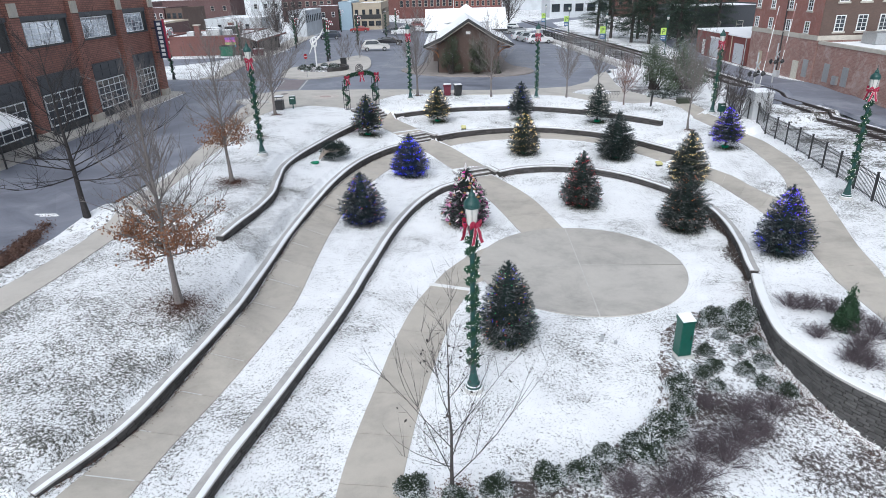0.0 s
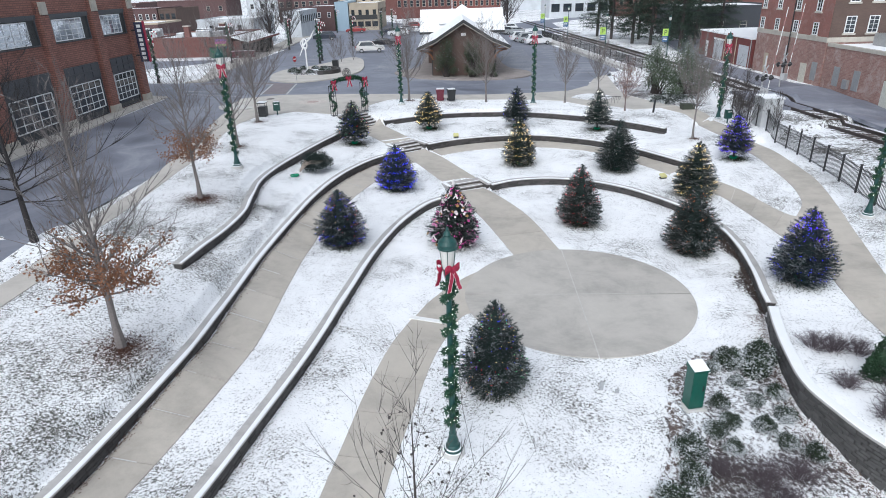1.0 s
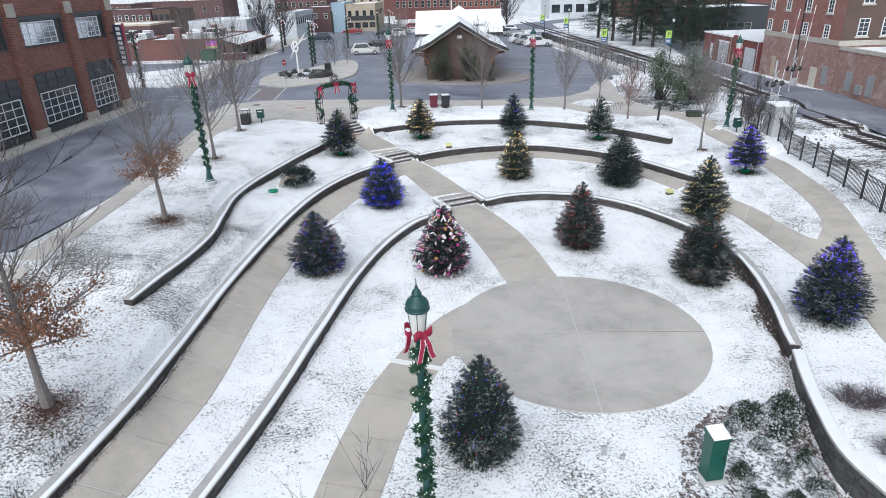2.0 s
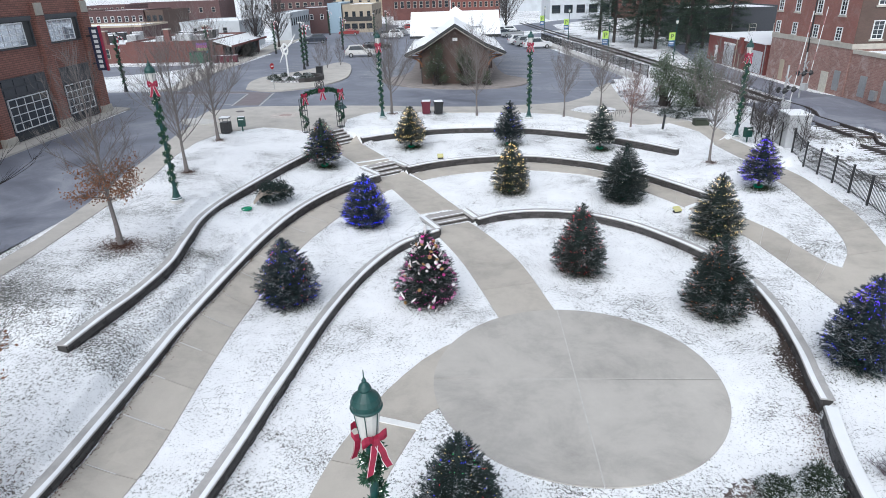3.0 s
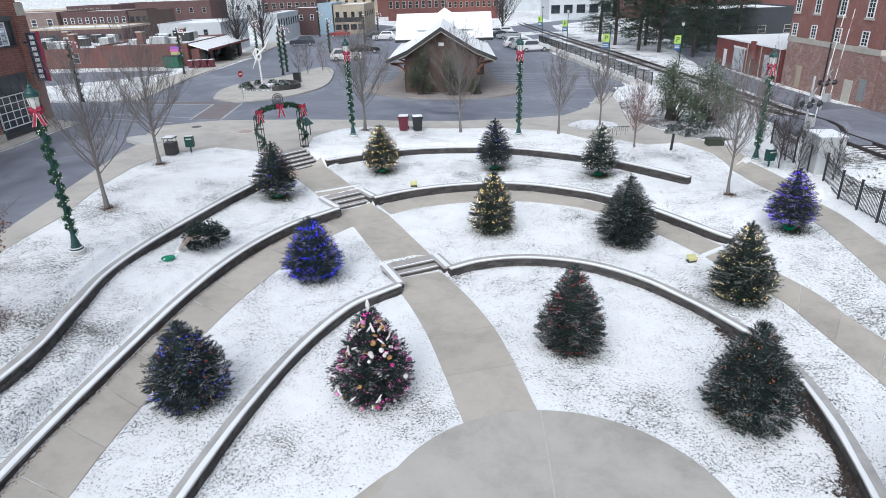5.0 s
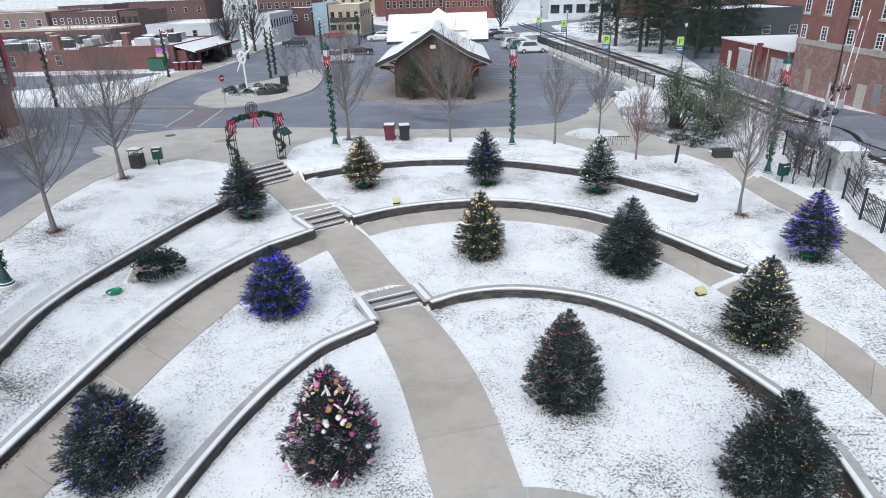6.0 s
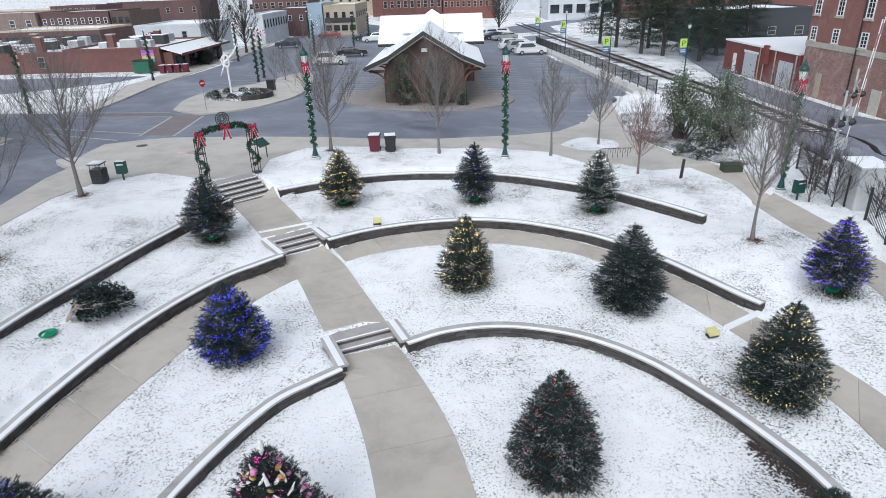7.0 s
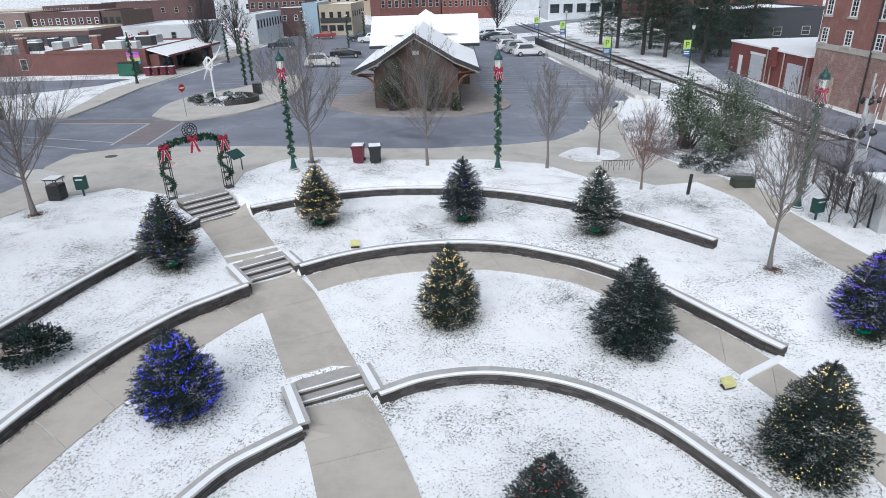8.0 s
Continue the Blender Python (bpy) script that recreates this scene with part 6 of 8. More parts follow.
for k, (x, y, h) in enumerate(((15.7, 23.3, 2.6), (16.4, 22.6, 2.4), (16.9, 25.0, 3.4), (17.3, 29.5, 3.6), (17.4, 21.0, 2.2), (16.0, 26.6, 3.0))):
    bare_tree("bare_bush", "leafless many-stemmed bush beside the fence", x, y, h, 40 + k, BARK, 0.035, 0.04, 0.5, 0, 16, "bare bushes beside the fence", 1.3)
for k, (x, y) in enumerate(((-19.8, 66), (-18.6, 69), (-20.4, 64))):
    bare_tree("bare_bush", "pale leafless bush on the traffic island", x, y, 3.2, 60 + k, BARKPALE, 0.04, 0.04, 0.5, 0, 14, "bushes on the traffic island", 1.2)


def leaf_shape(r, h, count, seed, size=0.07, low=0.0, hollow=0.7):
    """Leaves over an uneven mound."""
    g = np.random.default_rng(seed)
    d = g.normal(0, 1, (count, 3))
    d[:, 2] = np.abs(d[:, 2]) * 0.9 + low
    d /= np.linalg.norm(d, axis=1)[:, None]
    az = np.arctan2(d[:, 1], d[:, 0])
    lump = 1 + 0.14 * np.sin(3 * az + seed) + 0.10 * np.sin(7 * az + 2 * d[:, 2] * 5) + g.uniform(-0.08, 0.08, count)
    C = d * np.array([r, r, h]) * (lump * g.uniform(hollow, 1.0, count))[:, None]
    return kites(C, d + g.normal(0, 0.5, (count, 3)), np.array([0, 0, 1]) + g.normal(0, 0.5, (count, 3)), g.uniform(0.7, 1.4, count) * size, g.uniform(0.25, 0.4, count) * size)


shrub_made = []
for k in range(4):
    top = thing("shrub", "low rounded evergreen shrub powdered with snow in the mulch bed", "shrub", group="evergreen shrubs in the bed")
    v, f = leaf_shape(0.42, 0.50, 3400, 70 + k, 0.052, 0.05, 0.75)
    body = Mesh().add(v, f)
    body.lathe([(0.22, 0.0), (0.33, 0.1), (0.30, 0.24), (0.14, 0.34)], 10)
    part("leaves", body, SHRUB, top)
    part("stem", Mesh().tube([(0, 0, -0.1), (0, 0, 0.2)], 0.03, 6), BARK, top)
    shrub_made.append(top)
SHRUBS = [(3.93, -4.54, 1.35), (5.0, -4.3, 1.5), (4.55, -5.0, 1.35), (3.73, -5.64, .8), (2.83, -6.58, .85), (3.95, -6.43, .75), (4.70, -6.07, .9), (2.82, -7.36, .85), (2.28, -7.73, .9), (3.77, -7.41, .9), (4.55, -7.0, .9),
          (1.35, -8.44, 1.3), (2.56, -8.29, .8), (4.14, -7.98, .85), (4.7, -8.3, .95), (1.12, -9.3, 1.15), (0.41, -10.2, 1.5), (-0.43, -11.0, 1.7), (3.3, -4.9, .7), (-6.45, -12.6, 1.2), (-4.41, -12.5, 1.2), (-3.11, -12.1, 1.2), (-2.18, -11.9, 1.25), (-1.52, -11.4, 1.2), (-5.4, -12.9, 1.1), (2.4, -5.6, .7)]
for k, (x, y, s) in enumerate(SHRUBS):
    src = shrub_made[k % 4]
    s *= 0.79
    m = Matrix.Translation((x, y, gz(x, y) + 0.02)) @ Matrix.Rotation(k * 1.3, 4, "Z")
    if k < 4:
        src.scale = (s, s, s * 0.9)
        src.matrix_basis = m @ Matrix.Diagonal((s, s, s * 0.9, 1))
    else:
        c = copy_thing(src, m)
        c.scale = (s, s, s * 0.9)


def twig_bush(r, h, seed, mat, name, label, group, stems=60):
    g = np.random.default_rng(seed)
    top = thing(name, label, "shrub", group=group)
    body = Mesh()
    for k in range(stems):
        a, q = g.uniform(0, 2 * math.pi), g.uniform(0.1, 1) * r
        p = [Vector((q * 0.25 * math.cos(a), q * 0.25 * math.sin(a), -0.05))]
        end = Vector((q * math.cos(a), q * math.sin(a), h * g.uniform(0.5, 1.0) * (1 - 0.4 * (q / r) ** 2)))
        p += [p[0].lerp(end, 0.5) + Vector((g.normal(0, .03), g.normal(0, .03), 0.05)), end]
        body.tube(p, [0.007, 0.005, 0.0025], 3)
        for j in range(9):
            b = p[1].lerp(p[2], g.uniform(-0.4, 1.0))
            body.tube([b, b + Vector((g.normal(0, .13), g.normal(0, .13), g.uniform(-0.06, 0.15)))], [0.004, 0.002], 3)
    tagged(part("twig_mass", body, mat, top), kind="stuff")
    return top


PLUM = plain("plum_twigs", (0.105, 0.085, 0.095), 0.9, vary=0.3, scale=6)
bush_made = [twig_bush(0.72, 0.62, 90 + k, PLUM, "twig_shrub", "low leafless shrub of fine plum-brown twigs", "leafless shrubs in the bed", 80) for k in range(3)]
TWIGS = [(2.90, -9.3, 1.1), (3.9, -9.05, 1.0), (2.4, -10.4, 1.25), (1.7, -11.1, 1.2), (0.56, -11.9, 1.2), (-0.1, -12.3, 1.2), (-1.28, -12.3, 1.1), (1.93, -9.1, .8), (1.1, -10.9, 1.0), (3.2, -10.0, .9), (6.46, -4.6, .9), (7.0, -4.8, 1.0), (7.6, -5.0, .9), (6.3, -6.7, .8), (6.6, -8.0, .9), (6.9, -8.3, 1.0), (7.98, -6.8, 1.1), (7.2, -7.4, 1.0), (8.3, -8.2, 1.1), (7.6, -9.2, 1.1), (8.0, -5.8, .9)]
for k, (x, y, s) in enumerate(TWIGS):
    src = bush_made[k % 3]
    m = Matrix.Translation((x, y, gz(x, y))) @ Matrix.Rotation(k * 1.1, 4, "Z")
    if k < 3:
        src.matrix_basis = m @ Matrix.Diagonal((s, s, s, 1))
    else:
        copy_thing(src, m).scale = (s, s, s)

cone = thing("dwarf_conifer", "small green cone-shaped evergreen on the bank", "shrub", Matrix.Translation((7.34, -6.3, gz(7.34, -6.3))))
v, f = leaf_shape(0.36, 1.45, 2600, 5, 0.10, 0.05)
v = [(x * (1.05 - 0.55 * z / 1.5), y * (1.05 - 0.55 * z / 1.5), z) for x, y, z in v]
part("leaves", Mesh().add(v, f).lathe([(0.2, 0.0), (0.26, 0.3), (0.16, 0.9), (0.02, 1.25)], 10), foliage("conifer_leaf", (0.012, 0.035, 0.016), (0.035, 0.085, 0.04), -0.15), cone)
part("stem", Mesh().tube([(0, 0, -0.1), (0, 0, 0.3)], 0.04, 6), BARK, cone)


def leafy(name, label, x, y, h, r, seed, mat, count=5200, size=0.13, stems=4):
    """A loose evergreen of several stems with leaf clumps."""
    g = np.random.default_rng(seed)
    top = thing(name, label, "tree", Matrix.Translation((x, y, gz(x, y) - 0.05)))
    wood = Mesh()
    tips = []
    for k in range(stems * 9):
        a = g.uniform(0, 2 * math.pi)
        z = h * g.uniform(0.15, 0.95)
        q = r * g.uniform(0.35, 1.0) * (1.1 - 0.7 * (z / h) ** 2)
        root = Vector((g.normal(0, r * 0.12), g.normal(0, r * 0.12), 0))
        end = Vector((q * math.cos(a), q * math.sin(a), z))
        wood.tube([root, root.lerp(end, 0.5) + Vector((0, 0, 0.25)), end], [0.05, 0.03, 0.008], 5)
        tips.append((root.lerp(end, 0.55) + Vector((0, 0, 0.2)), end))
    part("stem", wood, BARK, top)
    idx = g.integers(0, len(tips), count)
    t = g.uniform(0.2, 1.1, count)
    C = np.array([tips[i][0].lerp(tips[i][1], float(q)) for i, q in zip(idx, t)]) + g.normal(0, 0.17 * r / 1.4, (count, 3))
    C[:, 2] = np.maximum(C[:, 2], 0.15)
    v, f = kites(C, g.normal(0, 1, (count, 3)) + np.array([0, 0, 0.2]), np.array([0, 0, 1]) + g.normal(0, 0.5, (count, 3)), g.uniform(0.6, 1.2, count) * size, g.uniform(0.22, 0.36, count) * size)
    tagged(part("leaves", Mesh().add(v, f), mat, top), kind="stuff")
    return top


leafy("holly_tree", "loose evergreen magnolia frosted with snow beside the railway", 13.7, 35.3, 4.4, 1.9, 21, HOLLY, 9000, 0.13)
leafy("holly_tree", "loose evergreen magnolia frosted with snow beside the railway", 15.6, 34.0, 4.7, 2.0, 22, HOLLY, 9000, 0.13)
leafy("holly_tree", "low spreading evergreen frosted with snow beside the railway", 17.2, 35.6, 3.4, 1.7, 23, HOLLY, 6500, 0.125)
leafy("round_evergreen", "dark rounded evergreen bush beside the shopfronts", -35.6, 84.2, 2.3, 1.5, 27, foliage("dark_evergreen", (0.008, 0.014, 0.010), (0.025, 0.035, 0.028), -0.1), 4200, 0.16)
for k, (x, y, h, r) in enumerate(((-5.2, 48.55, 4.3, 1.45), (-2.4, 48.5, 4.1, 1.5), (-0.2, 48.4, 1.6, 0.7))):
    leafy("wall_shrub", "tall evergreen shrub against the depot gable", x, y, h, r, 30 + k, foliage("wall_leaf", (0.035, 0.05, 0.03), (0.09, 0.105, 0.065), -0.2) if k == 0 else bpy.data.materials["wall_leaf"], 4600 if k < 2 else 1200, 0.14, 3)
for k in range(16):
    g = np.random.default_rng(300 + k)
    x, y = 12.2 + g.uniform(0, 3.6), 29.6 + g.uniform(0, 4.0)
    if k < 1:
        low = thing("groundcover", "low snow-flecked juniper groundcover", "shrub", group="groundcover in the railway bed")
        v, f = leaf_shape(0.6, 0.26, 1500, 15, 0.10, 0.2)
        part("leaves", Mesh().add(v, f), foliage("frosted_juniper", (0.02, 0.03, 0.025), (0.07, 0.085, 0.075), 1.25), low)
        low.location = (x, y, gz(x, y) + 0.04)
    else:
        copy_thing(low, Matrix.Translation((x, y, gz(x, y) + 0.04)) @ Matrix.Rotation(k, 4, "Z"))


def pine(name, label, x, y, h, seed):
    g = np.random.default_rng(seed)
    top = thing(name, label, "tree", Matrix.Translation((x, y, gz(x, y) - 0.1)), "tall pines beside the railway")
    wood = Mesh().tube([(0, 0, 0), (0.1, 0, h * 0.5), (0, 0.1, h)], [0.28, 0.2, 0.03], 8)
    C, A, L = [], [], []
    for k in range(120):
        u = 0.10 + 0.88 * (k / 120) ** 0.9
        a = k * 2.4 + g.uniform(-.5, .5)
        q = h * 0.25 * (1.10 - u) ** 0.75 * g.uniform(0.7, 1.15)
        p0 = Vector((0, 0, u * h))
        p1 = p0 + Vector((math.cos(a) * q, math.sin(a) * q, g.uniform(-0.22, 0.10) * q))
        wood.tube([p0, p0.lerp(p1, 0.6), p1], [0.045, 0.025, 0.008], 4)
        n = 150
        t = g.uniform(0.22, 1.05, n)
        c = np.array([p0.lerp(p1, float(s)) for s in t]) + g.normal(0, 0.22, (n, 3)) * np.array([1, 1, 0.45]) * (0.5 + t)[:, None]
        C.append(c)
        A.append(g.normal(0, 0.6, (n, 3)) + np.array([math.cos(a), math.sin(a), 0.15]))
        L.append(g.uniform(0.22, 0.45, n))
    C, A, L = map(np.concatenate, (C, A, L))
    v, f = kites(C, A, np.array([0, 0, 1]) + g.normal(0, 0.5, C.shape), L, L * 0.085)
    part("trunk", wood, BARK, top)
    tagged(part("needles", Mesh().add(v, f), PINE, top), kind="stuff")


for k, (x, y, h) in enumerate(((25.8, 87.4, 15), (27.8, 84, 14), (24.6, 97, 16), (34.5, 82.7, 15), (23.6, 104, 15), (33.8, 92.0, 16), (40.5, 88, 15), (29.0, 95, 16), (30.0, 76.5, 13))):
    pine("pine_tree", "tall dark pine on the snowy ground beside the railway", x, y, h, 200 + k)

# the felled tree on the middle terrace
felled = thing("felled_fir", "fallen fir lying on its side, bare stems showing", "tree", Matrix.Translation((-13.0, 13.5, gz(-13.0, 13.5) + 0.36)) @ Matrix.Rotation(math.radians(35), 4, "Z"))
v, f = leaf_shape(0.85, 0.72, 4200, 33, 0.11, -0.3, 0.45)
v = [(x + 0.35, y * 0.85, max(-0.36, z * 0.95 + 0.05)) for x, y, z in v]
part("crown", Mesh().add(v, f), NEEDLE, felled)
stems = Mesh()
g = np.random.default_rng(8)
for k in range(16):
    end = (g.uniform(-0.1, 1.0), g.uniform(-0.75, 0.35), g.uniform(0.15, 0.52))
    stems.tube([(-0.75, g.uniform(-.08, .08), -0.2), (-0.35, end[1] * 0.6, end[2] * 0.5 + 0.12), end], [0.035, 0.022, 0.008], 5)
tagged(part("twig", stems, plain("pale_wood", (0.34, 0.29, 0.25), 0.8), felled, "pale bare wood"), kind="stuff")
part("wrap", Mesh().lathe([(0.02, -0.1), (0.08, 0.0), (0.08, 0.22), (0.03, 0.26)], 8, Matrix.Translation((-0.85, 0, -0.22)) @ Matrix.Rotation(math.pi / 2, 4, "Y")), WHITEPAINT, felled)
ring = thing("green_ring", "green plastic tree stand ring lying in the snow", "tree stand", Matrix.Translation((-13.7, 12.25, gz(-13.7, 12.25))))
part("ring", Mesh().lathe([(0.22, 0.0), (0.27, 0.08), (0.25, 0.09), (0.19, 0.02)], 18), bpy.data.materials["green_stand"], ring)

# fallen leaves: rings round the young trees, and a line along the foot of two walls
SOIL = plain("bare_soil", (0.06, 0.047, 0.042), 0.9, vary=0.35, scale=4, random=0.4)
LITTER = plain("leaf_litter", (0.10, 0.055, 0.042), 0.85, vary=0.4, scale=4, random=0.5)
for k, (x, y, r) in enumerate(((-14.5, -5.9, 1.35), (-16.65, 6.2, 1.1), (-18.15, 16.4, 0.6), (-19.1, 24.0, 0.6), (-8.4, 32.35, 0.6), (10.95, 18.55, 0.5), (-5.5, -12.45, 0.6))):
    patch(x, y, r, 70 + k, LITTER, 3400 if k < 2 else 700, "ring of brown mulch and leaves round the trunk")
for k, (points, count) in enumerate(((WALL_2_WEST, 2400), (WALL_3_WEST, 1300), (WALL_1_EAST, 1100), (WALL_2_EAST, 700), (WALL_1_WEST, 600), (WALL_4, 2600))):
    g = np.random.default_rng(500 + k)
    line = spline(points, 0.3)
    d, left = sides(line)
    i = g.integers(0, len(line), count)
    P = line[i, :2] - left[i] * (0.22 + np.abs(g.normal(0, 0.09 if k < 5 else 0.30, count)))[:, None] + d[i, :2] * g.uniform(-0.15, 0.15, count)[:, None]
    C = np.c_[P, ground_at(P) + (0.03 if k in (0, 3) else 0.006)]
    v, f = kites(C, np.c_[g.normal(0, 1, (count, 2)), g.uniform(0, 0.5, count)], np.array([0, 0, 1]) + g.normal(0, 0.4, (count, 3)), g.uniform(0.035, 0.075, count), g.uniform(0.010, 0.02, count))
    tagged(new("leaf_litter", Mesh().add(v, f).data("leaf_litter", LITTER)), "brown leaves blown along the foot of the wall", "leaves", kind="stuff")

# a drift of brown leaves swept against the kerb
g = np.random.default_rng(640)
count = 5200
t = g.uniform(0, 1, count)
P = np.stack([-21.75 - 1.1 * t + g.normal(0, 0.33, count) * (1 - 0.5 * t), -4.6 + 4.9 * t + g.normal(0, 0.3, count)], 1)
P = P[P[:, 0] < -21.66]
n = len(P)
C = np.c_[P, ground_at(P) - 0.09 + g.uniform(0, 0.09, n)]
v, f = kites(C, np.c_[g.normal(0, 1, (n, 2)), g.uniform(0, 0.7, n)], np.array([0, 0, 1]) + g.normal(0, 0.5, (n, 3)), g.uniform(0.06, 0.12, n), g.uniform(0.02, 0.04, n))
tagged(new("leaf_litter", Mesh().add(v, f).data("leaf_litter", LITTER)), "drift of brown leaves swept against the kerb", "leaves", kind="stuff")

# bare soil and old leaves along the foot of the east wall
g = np.random.default_rng(641)
line = spline(WALL_1_EAST[7:], 0.2)
d, left = sides(line)
count = 4200
i = g.integers(0, len(line), count)
off = 0.24 + np.abs(g.normal(0, 0.26, count)) * (0.55 + 0.45 * np.sin(i * 0.35))
P = line[i, :2] - left[i] * off[:, None] + d[i, :2] * g.uniform(-0.12, 0.12, count)[:, None]
C = np.c_[P, ground_at(P) + 0.006]
v, f = kites(C, np.c_[g.normal(0, 1, (count, 2)), g.uniform(0, 0.35, count)], np.array([0, 0, 1]) + g.normal(0, 0.3, (count, 3)), g.uniform(0.06, 0.12, count), g.uniform(0.02, 0.04, count))
tagged(new("leaf_litter", Mesh().add(v, f).data("leaf_litter", SOIL)), "bare brown soil and old leaves along the foot of the wall", "leaves", kind="stuff")

# the strip of bare mulch along the edge of the bed
edge = BED_EDGE[:26]
d, left = sides(np.c_[edge, np.zeros(len(edge))])
side = 1 if inside((edge + left * 0.4)[12:13], BED_POLY)[0] else -1
strip = ribbon(edge + left * side * 0.02, edge + left * side * 0.38, 0.055, 0.12, 3)
if side > 0:
    strip = strip.turned()
top = thing("mulch_strip", "strip of brown mulch between lawn and planted bed", "mulch", kind="structure")
part("mulch", strip, snow_over("bare_mulch", (0.07, 0.05, 0.043), 0.50, fine=6.0, sharp=0.03, under2=(0.15, 0.11, 0.095)), top)
# ---------------------------------------------------------------- lamp posts with garlands and bows
LANTERN = plain("frosted_lantern", (0.60, 0.60, 0.57), 0.25, vary=0.05)


def bow(parent, m, s=1.0):
    """A ribbon bow: two loops, a knot, two tails."""
    loops = Mesh()
    for side in (-1, 1):
        ring = []
        for k in range(9):
            a = k / 8 * 2 * math.pi
            ring.append((side * (0.02 + 0.17 * (1 - math.cos(a)) / 2), 0.03 + 0.05 * math.sin(a), 0.06 + 0.10 * math.sin(a / 2) * math.sin(a)))
        v = []
        for x, y, z in ring:
            v += [(x * s, y * s, (z - 0.05) * s), (x * s, y * s, (z + 0.06) * s)]
        loops.add(v, [(2 * i, 2 * i + 2, 2 * i + 3, 2 * i + 1) for i in range(8)], m)
    loops.box(-0.04 * s, 0.0, -0.02 * s, 0.04 * s, 0.09 * s, 0.10 * s, m, bevel=0.012)
    b = part("bow", loops, REDRIBBON, parent, "red velvet bow")
    for side in (-1, 1):
        tail = Mesh()
        pts = [(side * 0.02, 0.05, 0.0), (side * 0.07, 0.09, -0.14), (side * 0.10, 0.08, -0.28), (side * 0.15, 0.10, -0.42)]
        v = []
        for k, (x, y, z) in enumerate(pts):
            v += [((x - 0.055) * s, y * s, z * s), ((x + 0.055) * s, y * s, z * s), ((x + 0.055) * s, (y + 0.008) * s, z * s), ((x - 0.055) * s, (y + 0.008) * s, z * s)]
        tail.add(v, [(4 * i + j, 4 * i + (j + 1) % 4, 4 * i + 4 + (j + 1) % 4, 4 * i + 4 + j) for i in range(3) for j in range(4)] + [(0, 3, 2, 1), (12, 13, 14, 15)], m)
        part("tail", tail, REDRIBBON, b)
        for e in (-0.05, 0.05):
            part("trim", Mesh().tube([((x + e) * s, (y + 0.004) * s, z * s) for x, y, z in pts], 0.006 * s, 4, m), WHITEPAINT, b, "white ribbon edge")


def garland_mesh(points, seed, radius=0.09, density=10):
    """Sprigs all round a line, and where the bulbs sit."""
    g = np.random.default_rng(seed)
    P = np.array(points)
    T = np.gradient(P, axis=0)
    C, A = [], []
    for p, t in zip(P, T):
        d = g.normal(0, 1, (density, 3))
        t = t / np.linalg.norm(t)
        d -= np.outer(d @ t, t)
        d /= np.linalg.norm(d, axis=1)[:, None]
        C.append(p + d * radius * 0.15 + g.normal(0, 0.012, (density, 3)))
        A.append(d + t * g.uniform(-0.6, 0.6, (density, 1)))
    C, A = np.concatenate(C), np.concatenate(A)
    n = len(C)
    v, f = kites(C, A, g.normal(0, 1, (n, 3)), g.uniform(0.8, 1.5, n) * radius, g.uniform(0.18, 0.3, n) * radius)
    out = Mesh().add(v, f)
    out.tube([tuple(p) for p in P[::3]], radius * 0.33, 5)
    bulbs = Mesh()
    for i in range(0, len(P), 2):
        d = Vector(g.normal(0, 1, 3)).normalized()
        c = Vector(P[i]) + d * radius * 0.9
        bulbs.add([c + Vector(w) * 0.0125 for w in ((1, 0, 0), (0, 1, 0), (-1, 0, 0), (0, -1, 0), (0, 0, 1), (0, 0, -1))], [(0, 1, 4), (1, 2, 4), (2, 3, 4), (3, 0, 4), (1, 0, 5), (2, 1, 5), (3, 2, 5), (0, 3, 5)])
    return out, bulbs


FROSTGREEN = foliage("garland_sprigs", (0.008, 0.045, 0.022), (0.03, 0.10, 0.055), 0.0)


